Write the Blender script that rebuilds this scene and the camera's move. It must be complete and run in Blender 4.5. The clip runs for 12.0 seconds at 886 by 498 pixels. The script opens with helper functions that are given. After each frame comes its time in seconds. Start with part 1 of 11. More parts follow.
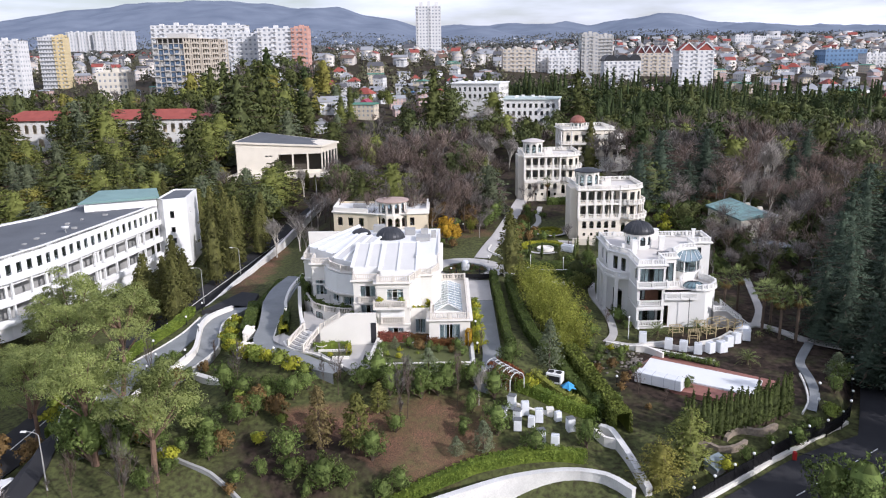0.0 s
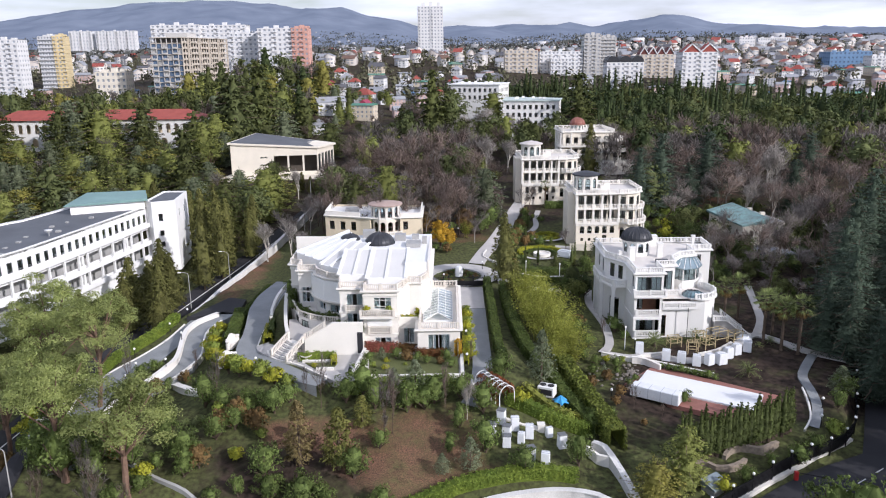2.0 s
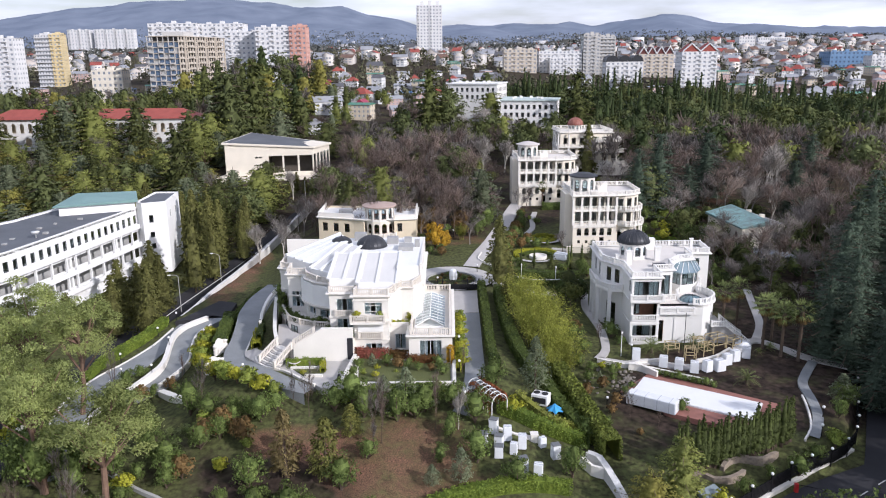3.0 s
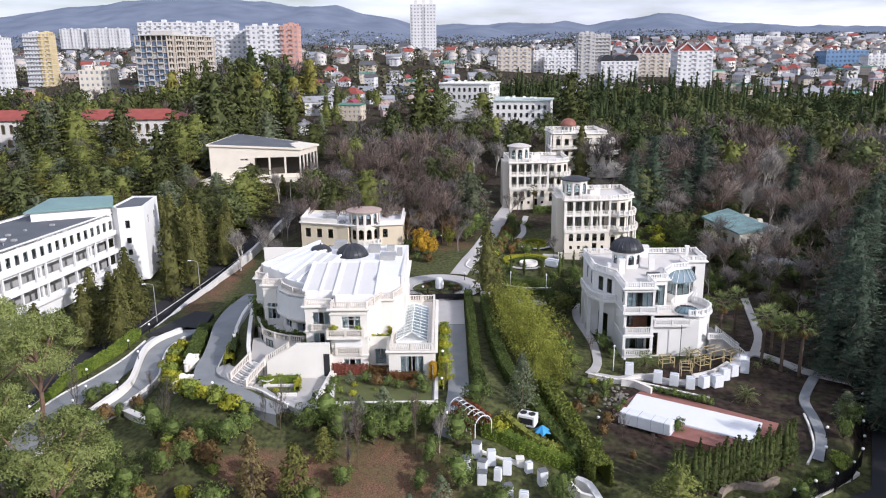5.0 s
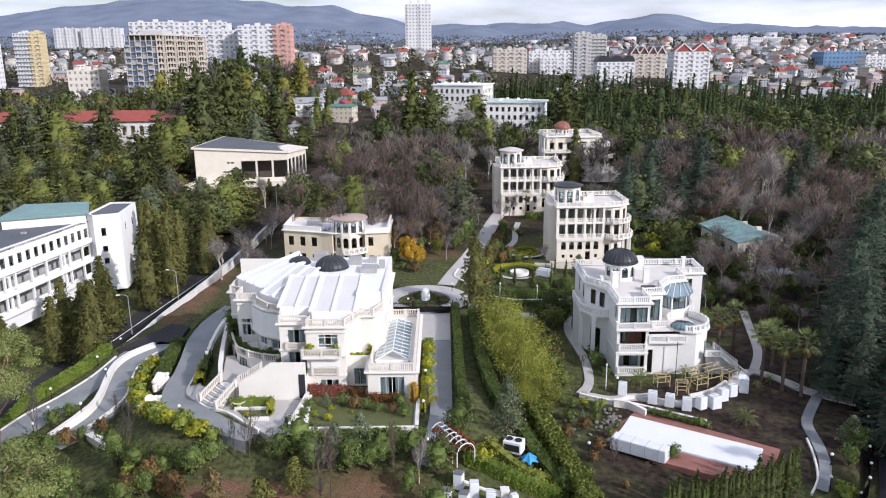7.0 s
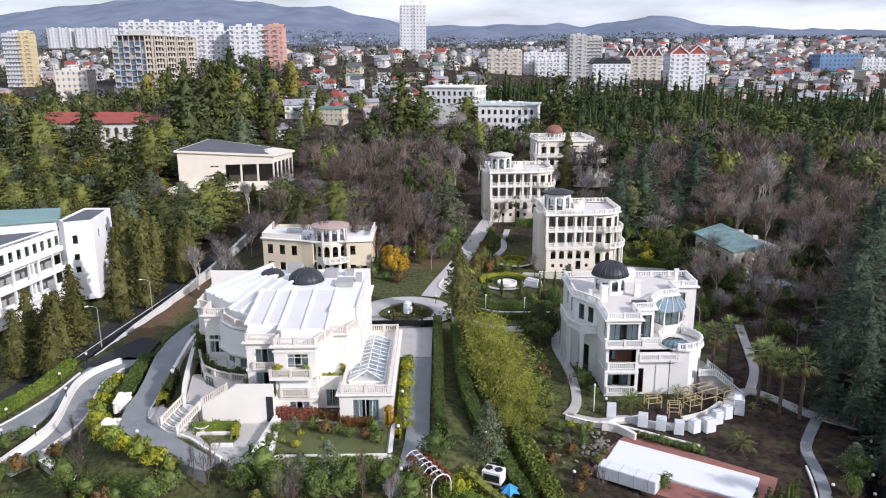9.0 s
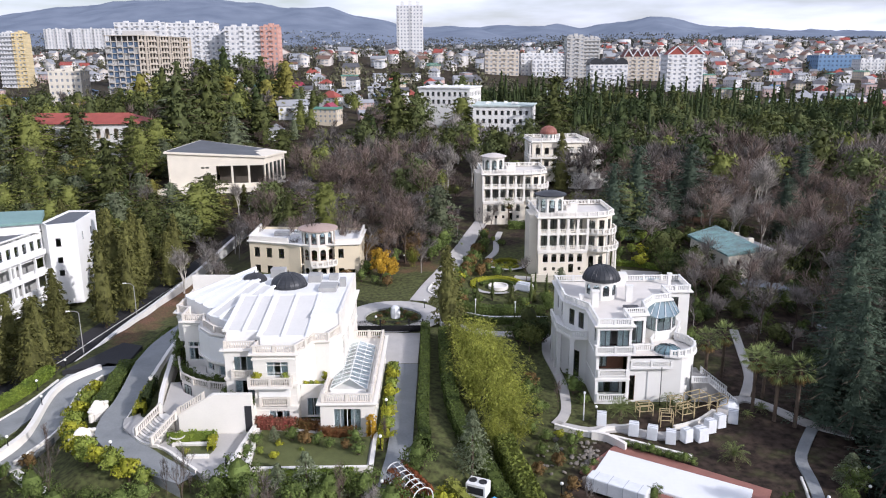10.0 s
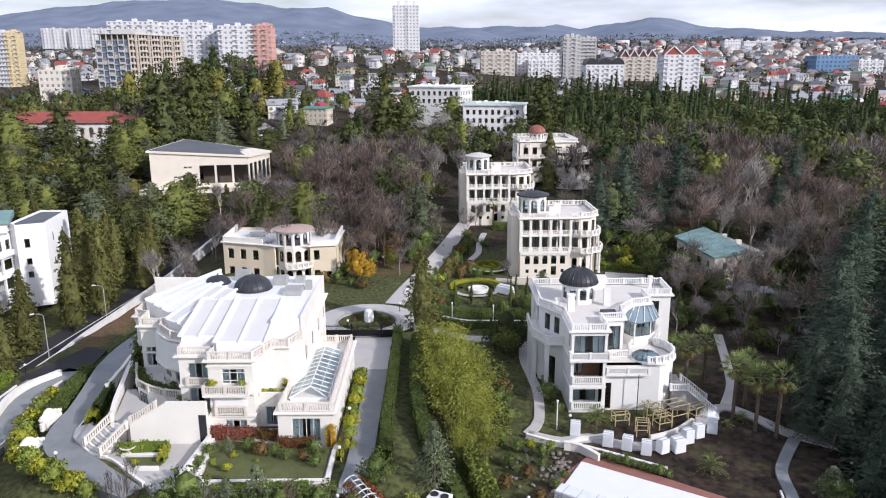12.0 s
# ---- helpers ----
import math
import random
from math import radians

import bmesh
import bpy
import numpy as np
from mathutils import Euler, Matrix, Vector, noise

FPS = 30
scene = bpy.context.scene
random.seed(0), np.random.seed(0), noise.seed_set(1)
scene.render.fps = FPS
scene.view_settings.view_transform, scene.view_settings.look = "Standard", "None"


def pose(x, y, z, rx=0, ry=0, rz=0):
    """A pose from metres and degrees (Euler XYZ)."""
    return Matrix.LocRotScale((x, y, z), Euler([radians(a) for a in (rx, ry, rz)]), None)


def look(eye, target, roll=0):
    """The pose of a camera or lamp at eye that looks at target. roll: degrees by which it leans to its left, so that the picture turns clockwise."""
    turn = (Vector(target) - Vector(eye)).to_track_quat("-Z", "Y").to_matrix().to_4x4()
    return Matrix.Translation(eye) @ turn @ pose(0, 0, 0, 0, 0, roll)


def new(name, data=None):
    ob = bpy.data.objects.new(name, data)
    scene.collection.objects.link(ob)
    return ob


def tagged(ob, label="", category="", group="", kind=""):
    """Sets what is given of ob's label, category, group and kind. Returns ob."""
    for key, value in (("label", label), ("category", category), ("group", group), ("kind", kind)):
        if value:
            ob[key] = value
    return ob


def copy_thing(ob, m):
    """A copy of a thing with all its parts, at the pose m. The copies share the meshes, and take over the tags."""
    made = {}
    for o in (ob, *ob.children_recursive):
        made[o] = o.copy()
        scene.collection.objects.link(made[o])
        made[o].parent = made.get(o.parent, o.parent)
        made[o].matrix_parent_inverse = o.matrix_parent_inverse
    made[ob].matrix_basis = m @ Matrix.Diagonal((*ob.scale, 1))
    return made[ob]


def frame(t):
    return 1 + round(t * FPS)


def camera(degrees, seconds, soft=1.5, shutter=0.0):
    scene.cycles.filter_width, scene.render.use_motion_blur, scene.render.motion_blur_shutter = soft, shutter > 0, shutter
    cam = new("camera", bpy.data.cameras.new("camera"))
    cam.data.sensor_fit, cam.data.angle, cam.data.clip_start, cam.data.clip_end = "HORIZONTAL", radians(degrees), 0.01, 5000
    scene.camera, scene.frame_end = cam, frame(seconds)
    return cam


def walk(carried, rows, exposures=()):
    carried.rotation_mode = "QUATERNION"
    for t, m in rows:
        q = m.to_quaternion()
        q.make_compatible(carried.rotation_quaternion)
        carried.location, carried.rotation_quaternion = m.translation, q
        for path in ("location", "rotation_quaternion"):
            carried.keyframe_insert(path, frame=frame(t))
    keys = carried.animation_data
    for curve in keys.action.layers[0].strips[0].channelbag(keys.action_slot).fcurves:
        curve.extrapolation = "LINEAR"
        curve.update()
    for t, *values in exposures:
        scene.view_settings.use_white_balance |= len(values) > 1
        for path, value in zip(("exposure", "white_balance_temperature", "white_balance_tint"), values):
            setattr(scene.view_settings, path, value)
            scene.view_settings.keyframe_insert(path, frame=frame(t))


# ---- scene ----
# camera and its flight
cam = camera(60.0, 12.0, soft=1.1)
PATH = [
    (0, (0.087, -0.05, 42.983), (0.079, 1.887, 42.483), -0.9),
    (0.5, (0.425, 0.718, 42.991), (0.414, 2.655, 42.491), -0.8),
    (1, (0.876, 1.633, 42.953), (0.862, 3.57, 42.454), -0.7),
    (1.5, (1.44, 2.783, 42.887), (1.424, 4.72, 42.387), -0.7),
    (2, (2.058, 4.045, 42.87), (2.042, 5.982, 42.372), -0.7),
    (2.5, (2.608, 5.317, 42.896), (2.591, 7.254, 42.396), -0.7),
    (3, (3.103, 6.675, 42.884), (3.088, 8.611, 42.384), -0.6),
    (5, (4.967, 12.675, 42.861), (4.962, 14.611, 42.359), -0.6),
    (5.5, (5.454, 14.196, 42.901), (5.451, 16.132, 42.398), -0.6),
    (6, (5.899, 15.713, 42.961), (5.899, 17.649, 42.458), -0.5),
    (6.5, (6.341, 17.149, 43.064), (6.342, 19.084, 42.561), -0.5),
    (7, (6.811, 18.618, 43.153), (6.814, 20.554, 42.651), -0.5),
    (9, (9.106, 24.551, 43.223), (9.118, 26.487, 42.724), -0.3),
    (9.5, (9.877, 25.914, 43.137), (9.891, 27.851, 42.639), -0.3),
    (10, (10.825, 27.249, 42.936), (10.84, 29.187, 42.439), -0.3),
    (10.5, (11.983, 28.508, 42.704), (11.998, 30.445, 42.209), -0.2),
    (11, (13.233, 29.631, 42.504), (13.249, 31.569, 42.009), -0.2),
    (11.5, (14.219, 30.568, 42.328), (14.236, 32.506, 41.833), -0.2),
    (12, (14.811, 30.996, 42.112), (14.826, 32.934, 41.617), -0.2),
]
walk(cam, [(t, look(eye, target, roll)) for t, eye, target, roll in PATH])

# ---- world and sun ----
SUN_AZ, SUN_EL = radians(128), radians(28)      # from the right and behind the camera's start
SUN_DIR = Vector((math.sin(SUN_AZ) * math.cos(SUN_EL), math.cos(SUN_AZ) * math.cos(SUN_EL), math.sin(SUN_EL)))
world = bpy.data.worlds.new("sky")
scene.world = world
world.use_nodes = True
wn, wl = world.node_tree.nodes, world.node_tree.links
wn.clear()
w_out = wn.new("ShaderNodeOutputWorld")
w_bg = wn.new("ShaderNodeBackground")
w_sky = wn.new("ShaderNodeTexSky")
w_sky.sky_type = "NISHITA"
w_sky.sun_disc = False
w_sky.sun_elevation, w_sky.sun_rotation = SUN_EL, SUN_AZ
w_sky.altitude, w_sky.air_density, w_sky.dust_density = 100, 1.0, 1.6
w_co = wn.new("ShaderNodeTexCoord")
w_map = wn.new("ShaderNodeMapping")
w_map.inputs["Scale"].default_value = (1.6, 1.6, 9.0)
w_noise = wn.new("ShaderNodeTexNoise")
w_noise.inputs["Scale"].default_value, w_noise.inputs["Detail"].default_value = 2.2, 6.0
w_ramp = wn.new("ShaderNodeValToRGB")
w_ramp.color_ramp.elements[0].position, w_ramp.color_ramp.elements[1].position = 0.34, 0.64
w_mix = wn.new("ShaderNodeMixRGB")
w_mix.inputs[2].default_value = (9.5, 10.1, 11.8, 1)
wl.new(w_co.outputs["Generated"], w_map.inputs["Vector"])
wl.new(w_map.outputs["Vector"], w_noise.inputs["Vector"])
wl.new(w_noise.outputs["Fac"], w_ramp.inputs["Fac"])
wl.new(w_ramp.outputs["Color"], w_mix.inputs[0])
wl.new(w_sky.outputs["Color"], w_mix.inputs[1])
wl.new(w_mix.outputs["Color"], w_bg.inputs["Color"])
wl.new(w_bg.outputs["Background"], w_out.inputs["Surface"])
w_bg.inputs["Strength"].default_value = 0.096
sun_data = bpy.data.lights.new("sun", "SUN")
sun_data.energy, sun_data.angle, sun_data.color = 3.45, radians(1.0), (1.0, 0.965, 0.925)
sun = new("sun", sun_data)
sun.matrix_world = look(SUN_DIR * 100, (0, 0, 0))
scene.view_settings.exposure = 0.2
scene.view_settings.use_white_balance = True
scene.view_settings.white_balance_temperature, scene.view_settings.white_balance_tint = 6220, 16

# ---- materials ----
MATS = {}


def mat(name, col, rough=0.7, var=0.25, scale=1.5, fine=12.0, bump=0.2, metal=0.0, col2=None, island=0.0, obj=0.0, trans=0.0, spec=0.3):
    """A surface with broad stains, fine grain and relief; island and obj vary the brightness piece by piece."""
    if name in MATS:
        return MATS[name]
    m = MATS[name] = bpy.data.materials.new(name)
    m.use_nodes = True
    n, l = m.node_tree.nodes, m.node_tree.links
    b = n["Principled BSDF"]
    b.inputs["Roughness"].default_value = rough
    b.inputs["Metallic"].default_value = metal
    b.inputs["Specular IOR Level"].default_value = spec
    co = n.new("ShaderNodeTexCoord")
    n1, n2 = n.new("ShaderNodeTexNoise"), n.new("ShaderNodeTexNoise")
    n1.inputs["Scale"].default_value, n1.inputs["Detail"].default_value = 1.0 / scale, 4.0
    n2.inputs["Scale"].default_value, n2.inputs["Detail"].default_value = fine, 3.0
    l.new(co.outputs["Object"], n1.inputs["Vector"])
    l.new(co.outputs["Object"], n2.inputs["Vector"])
    mul = n.new("ShaderNodeMath")
    mul.operation = "MULTIPLY_ADD"
    mul.inputs[1].default_value, mul.inputs[2].default_value = 0.6, 0.0
    l.new(n1.outputs["Fac"], mul.inputs[0])
    add = n.new("ShaderNodeMath")
    add.operation = "MULTIPLY_ADD"
    add.inputs[1].default_value = 0.4
    l.new(n2.outputs["Fac"], add.inputs[0])
    l.new(mul.outputs[0], add.inputs[2])
    ramp = n.new("ShaderNodeValToRGB")
    c2 = col2 or tuple(c * (1 - var) for c in col)
    ramp.color_ramp.elements[0].position, ramp.color_ramp.elements[1].position = 0.33, 0.67
    ramp.color_ramp.elements[0].color, ramp.color_ramp.elements[1].color = (*c2, 1), (*col, 1)
    l.new(add.outputs[0], ramp.inputs["Fac"])
    out = ramp.outputs["Color"]
    for amount, node, socket in ((island, "ShaderNodeNewGeometry", "Random Per Island"), (obj, "ShaderNodeObjectInfo", "Random")):
        if amount:
            g = n.new(node)
            mr = n.new("ShaderNodeMapRange")
            mr.inputs["To Min"].default_value, mr.inputs["To Max"].default_value = 1 - amount, 1 + amount
            l.new(g.outputs[socket], mr.inputs["Value"])
            mx = n.new("ShaderNodeMixRGB")
            mx.blend_type = "MULTIPLY"
            mx.inputs[0].default_value = 1.0
            l.new(out, mx.inputs[1])
            l.new(mr.outputs[0], mx.inputs[2])
            out = mx.outputs["Color"]
    l.new(out, b.inputs["Base Color"])
    if bump:
        bp = n.new("ShaderNodeBump")
        bp.inputs["Strength"].default_value, bp.inputs["Distance"].default_value = bump, 0.05
        l.new(n2.outputs["Fac"], bp.inputs["Height"])
        l.new(bp.outputs["Normal"], b.inputs["Normal"])
    if trans:
        b.inputs["Transmission Weight"].default_value = trans
    return m


STONE = mat("white_stone", (0.80, 0.77, 0.71), 0.6, 0.10, 3.0, 9.0, 0.08)
STONE_B = mat("pale_stone", (0.78, 0.77, 0.74), 0.6, 0.10, 3.0, 9.0, 0.08)
RAIL = mat("balustrade_stone", (0.72, 0.67, 0.60), 0.65, 0.14, 1.0, 9.0, 0.1)
CREAM = mat("cream_render", (0.78, 0.72, 0.61), 0.75, 0.12, 3.0, 9.0, 0.08)
YELLOW = mat("yellow_render", (0.75, 0.65, 0.48), 0.75, 0.14, 3.0, 9.0, 0.08)
ROOFP = mat("pale_roof_panel", (0.66, 0.65, 0.62), 0.6, 0.08, 4.0, 3.0, 0.05)
ROOFW = mat("white_sheet_roof", (0.82, 0.82, 0.80), 0.5, 0.07, 4.0, 3.0, 0.05)
TERR = mat("roof_terrace_tiles", (0.70, 0.66, 0.61), 0.7, 0.12, 2.5, 6.0, 0.05)
DOME = mat("dark_lead_dome", (0.055, 0.058, 0.065), 0.45, 0.3, 1.0, 6.0, 0.1, metal=0.3)
REDDOME = mat("copper_red_dome", (0.30, 0.12, 0.09), 0.5, 0.3, 1.0, 6.0, 0.1)
SLATE = mat("grey_roofing_felt", (0.13, 0.14, 0.155), 0.75, 0.3, 6.0, 3.0, 0.15)
GREENROOF = mat("green_metal_roof", (0.20, 0.33, 0.31), 0.5, 0.22, 5.0, 2.0, 0.08)
TURQ = mat("turquoise_roof", (0.20, 0.36, 0.35), 0.6, 0.5, 2.2, 2.5, 0.1, col2=(0.12, 0.15, 0.145))
REDROOF = mat("red_tile_roof", (0.36, 0.09, 0.07), 0.7, 0.3, 3.0, 5.0, 0.2)
IRON = mat("black_iron", (0.012, 0.012, 0.014), 0.5, 0.2, 1.0, 20.0, 0.05)
FRAMEW = mat("white_frame_paint", (0.80, 0.80, 0.78), 0.4, 0.05, 1.0, 20.0, 0.0)
FRAMED = mat("dark_frame_paint", (0.035, 0.035, 0.04), 0.4, 0.2, 1.0, 20.0, 0.0)
CURTAIN = mat("pale_curtain", (0.74, 0.77, 0.76), 0.9, 0.2, 0.5, 8.0, 0.1)
PAVE = mat("pale_stone_paving", (0.50, 0.48, 0.455), 0.75, 0.18, 3.0, 5.0, 0.1)
COBBLE = mat("grey_cobble_paving", (0.27, 0.285, 0.29), 0.8, 0.3, 3.0, 5.0, 0.25)
ASPHALT = mat("asphalt", (0.036, 0.036, 0.040), 0.85, 0.3, 4.0, 12.0, 0.2)
LINE = mat("road_paint", (0.6, 0.6, 0.58), 0.7, 0.2, 1.0, 8.0, 0.05)
REDPAVE = mat("red_brick_paving", (0.33, 0.15, 0.12), 0.8, 0.3, 1.5, 8.0, 0.2)
WRAP = mat("white_wrapping", (0.76, 0.78, 0.80), 0.55, 0.12, 0.7, 4.0, 0.4)
TARP = mat("white_cover_sheet", (0.80, 0.81, 0.81), 0.55, 0.06, 3.0, 2.0, 0.1)
TIMBER = mat("pale_timber", (0.52, 0.42, 0.24), 0.7, 0.3, 0.5, 10.0, 0.2)
ROCK = mat("rough_rock", (0.24, 0.215, 0.185), 0.85, 0.45, 0.8, 5.0, 0.5, obj=0.15)
CONC = mat("grey_concrete", (0.40, 0.40, 0.39), 0.85, 0.25, 2.0, 8.0, 0.2)
BARK = mat("bark", (0.13, 0.095, 0.07), 0.9, 0.4, 0.6, 8.0, 0.6)
BARKPINE = mat("pine_bark", (0.22, 0.14, 0.10), 0.9, 0.4, 0.8, 6.0, 0.6)
BARKGREY = mat("grey_bark", (0.33, 0.30, 0.27), 0.9, 0.35, 0.6, 8.0, 0.4)
BLUE = mat("blue_canvas", (0.05, 0.32, 0.62), 0.6, 0.2, 0.5, 10.0, 0.1)
RED = mat("red_paint", (0.5, 0.03, 0.03), 0.5, 0.2, 0.5, 10.0, 0.0)
GLASS = bpy.data.materials.new("window_glass")
GLASS.use_nodes = True
_g = GLASS.node_tree.nodes["Principled BSDF"].inputs
_g["Base Color"].default_value = (0.72, 0.82, 0.85, 1)
_g["Roughness"].default_value, _g["Transmission Weight"].default_value, _g["IOR"].default_value = 0.03, 1.0, 1.45


def leafmat(name, c, c2, island=0.35, thin=0.25, warm=True):
    """Leaves: they let a share of the light through; green ones lean a little to yellow."""
    if warm:
        c, c2 = (c[0] * 1.16, c[1] * 1.08, c[2] * 0.80), (c2[0] * 1.16, c2[1] * 1.08, c2[2] * 0.80)
    m = mat(name, c, 0.65, 0.3, 2.5, 3.0, 0.0, col2=c2, island=island, obj=0.2, spec=0.12)
    nt = m.node_tree
    b, out = nt.nodes["Principled BSDF"], nt.nodes["Material Output"]
    tr, mx = nt.nodes.new("ShaderNodeBsdfTranslucent"), nt.nodes.new("ShaderNodeMixShader")
    mx.inputs[0].default_value = thin
    nt.links.new(b.inputs["Base Color"].links[0].from_socket, tr.inputs["Color"])
    nt.links.new(b.outputs[0], mx.inputs[1])
    nt.links.new(tr.outputs[0], mx.inputs[2])
    nt.links.new(mx.outputs[0], out.inputs["Surface"])
    return m


L_PINE = leafmat("pine_needles", (0.32, 0.385, 0.185), (0.185, 0.235, 0.11), 0.35, 0.4)
L_CEDAR = leafmat("cedar_needles", (0.115, 0.145, 0.075), (0.065, 0.085, 0.045))
L_CYP = leafmat("cypress_needles", (0.06, 0.085, 0.04), (0.03, 0.05, 0.026))
L_CON = leafmat("conifer_needles", (0.145, 0.155, 0.066), (0.072, 0.080, 0.036), 0.4)
L_BLUEC = leafmat("blue_conifer_needles", (0.20, 0.245, 0.20), (0.12, 0.155, 0.12))
L_LAUREL = leafmat("laurel_leaves", (0.15, 0.21, 0.08), (0.072, 0.11, 0.044), 0.5, 0.3)
L_HEDGE = leafmat("hedge_leaves", (0.19, 0.26, 0.06), (0.10, 0.16, 0.04))
L_DHEDGE = leafmat("dark_hedge_leaves", (0.10, 0.14, 0.05), (0.055, 0.085, 0.033))
L_YELLOW = leafmat("yellow_green_leaves", (0.37, 0.38, 0.06), (0.21, 0.25, 0.04))
L_GOLD = leafmat("golden_leaves", (0.50, 0.34, 0.05), (0.34, 0.22, 0.04))
L_BAMBOO = leafmat("bamboo_leaves", (0.31, 0.34, 0.09), (0.17, 0.21, 0.055))
L_RED = leafmat("red_vine_leaves", (0.23, 0.095, 0.06), (0.11, 0.095, 0.045), 0.5)
L_BROWN = leafmat("brown_dry_leaves", (0.22, 0.15, 0.08), (0.12, 0.085, 0.05))
L_PALM = leafmat("palm_fronds", (0.21, 0.265, 0.13), (0.10, 0.135, 0.065), 0.45)
L_TWIG = leafmat("bare_twigs", (0.255, 0.228, 0.205), (0.155, 0.137, 0.123), 0.35, warm=False)
L_TWIGR = leafmat("reddish_twigs", (0.265, 0.205, 0.172), (0.165, 0.124, 0.104), 0.35, warm=False)
L_TWIGW = leafmat("pale_twigs", (0.42, 0.385, 0.345), (0.28, 0.255, 0.228), 0.3, warm=False)
W_DARK = leafmat("dark_wood_needles", (0.095, 0.115, 0.050), (0.046, 0.060, 0.029), 0.4)
W_GREEN = leafmat("green_wood_needles", (0.195, 0.228, 0.085), (0.098, 0.122, 0.048), 0.3)
W_OLIVE = leafmat("olive_wood_needles", (0.245, 0.245, 0.080), (0.135, 0.138, 0.050), 0.3)
W_BLUE = leafmat("bluish_wood_needles", (0.145, 0.178, 0.140), (0.080, 0.104, 0.082), 0.3)


# ---- helpers for meshes ----
def link(name, me, parent=None, m=None):
    ob = new(name, me)
    if parent is not None:
        ob.parent = parent
    if m is not None:
        ob.matrix_basis = m
    return ob


def part(name, bm, material, parent, label="", smooth=False, kind=""):
    me = bpy.data.meshes.new(name)
    bm.normal_update()
    bm.to_mesh(me)
    bm.free()
    if smooth:
        for p in me.polygons:
            p.use_smooth = True
    me.materials.append(material)
    ob = link(name, me, parent)
    return tagged(ob, label, kind=kind)


def thing(name, label, category, x=0, y=0, z=0, rz=0, group="", kind=""):
    ob = new(name)
    ob.empty_display_size = 0.3
    ob.matrix_basis = pose(x, y, z, 0, 0, rz)
    return tagged(ob, label, category, group, kind)


def solid(name, bm, material, label, category, x=0, y=0, z=0, rz=0, group="", kind="", smooth=False):
    ob = part(name, bm, material, None, smooth=smooth)
    ob.matrix_basis = pose(x, y, z, 0, 0, rz)
    return tagged(ob, label, category, group, kind)


def arr_mesh(name, verts, faces, material, smooth=False):
    """A mesh out of numpy arrays; faces all have the same number of corners."""
    me = bpy.data.meshes.new(name)
    verts, faces = np.asarray(verts, dtype=np.float32), np.asarray(faces, dtype=np.int32)
    k = faces.shape[1]
    me.vertices.add(len(verts))
    me.vertices.foreach_set("co", verts.ravel())
    me.loops.add(faces.size)
    me.loops.foreach_set("vertex_index", faces.ravel())
    me.polygons.add(len(faces))
    me.polygons.foreach_set("loop_start", np.arange(0, faces.size, k, dtype=np.int32))
    me.polygons.foreach_set("loop_total", np.full(len(faces), k, dtype=np.int32))
    if smooth:
        me.polygons.foreach_set("use_smooth", np.ones(len(faces), dtype=bool))
    me.update(calc_edges=True)
    me.materials.append(material)
    return me


def box(bm, x0, x1, y0, y1, z0, z1, m=None, taper=0.0):
    c, t = ((x0 + x1) / 2, (y0 + y1) / 2), 1 - taper
    vs = [bm.verts.new((x, y, z0)) for x, y in ((x0, y0), (x1, y0), (x1, y1), (x0, y1))]
    vs += [bm.verts.new((c[0] + (x - c[0]) * t, c[1] + (y - c[1]) * t, z1)) for x, y in ((x0, y0), (x1, y0), (x1, y1), (x0, y1))]
    for f in ((3, 2, 1, 0), (4, 5, 6, 7), (0, 1, 5, 4), (1, 2, 6, 5), (2, 3, 7, 6), (3, 0, 4, 7)):
        bm.faces.new([vs[i] for i in f])
    if m is not None:
        for v in vs:
            v.co = m @ v.co
    return vs


def prism(bm, pts, z0, z1):
    """An upright prism on a plan (counter-clockwise); z1 may be one height or one for each corner."""
    tops = z1 if isinstance(z1, (list, tuple)) else [z1] * len(pts)
    lo = [bm.verts.new((p[0], p[1], z0)) for p in pts]
    hi = [bm.verts.new((p[0], p[1], t)) for p, t in zip(pts, tops)]
    bm.faces.new(hi)
    bm.faces.new(lo[::-1])
    for i in range(len(pts)):
        j = (i + 1) % len(pts)
        bm.faces.new((lo[i], lo[j], hi[j], hi[i]))


def lathe(bm, prof, n=16, cx=0.0, cy=0.0, a0=0.0, a1=360.0):
    """A turned form: prof is radius and height from the bottom up."""
    full = abs(a1 - a0) >= 359.9
    k = n if full else n + 1
    rings = []
    for r, z in prof:
        rings.append([bm.verts.new((cx + r * math.cos(radians(a0 + (a1 - a0) * i / n)), cy + r * math.sin(radians(a0 + (a1 - a0) * i / n)), z)) for i in range(k)])
    for a, b in zip(rings, rings[1:]):
        for i in range(n):
            j = (i + 1) % k
            bm.faces.new((a[i], a[j], b[j], b[i]))
    if full:
        bm.faces.new(rings[-1])
        bm.faces.new(rings[0][::-1])


def bar(bm, a, b, r, r2=None, n=5):
    a, b = Vector(a), Vector(b)
    r2 = r if r2 is None else r2
    q = (b - a).to_track_quat("Z", "Y")
    ra = [bm.verts.new(a + q @ Vector((r * math.cos(t), r * math.sin(t), 0))) for t in [2 * math.pi * i / n for i in range(n)]]
    rb = [bm.verts.new(b + q @ Vector((r2 * math.cos(t), r2 * math.sin(t), 0))) for t in [2 * math.pi * i / n for i in range(n)]]
    for i in range(n):
        bm.faces.new((ra[i], ra[(i + 1) % n], rb[(i + 1) % n], rb[i]))
    bm.faces.new(ra[::-1])
    bm.faces.new(rb)


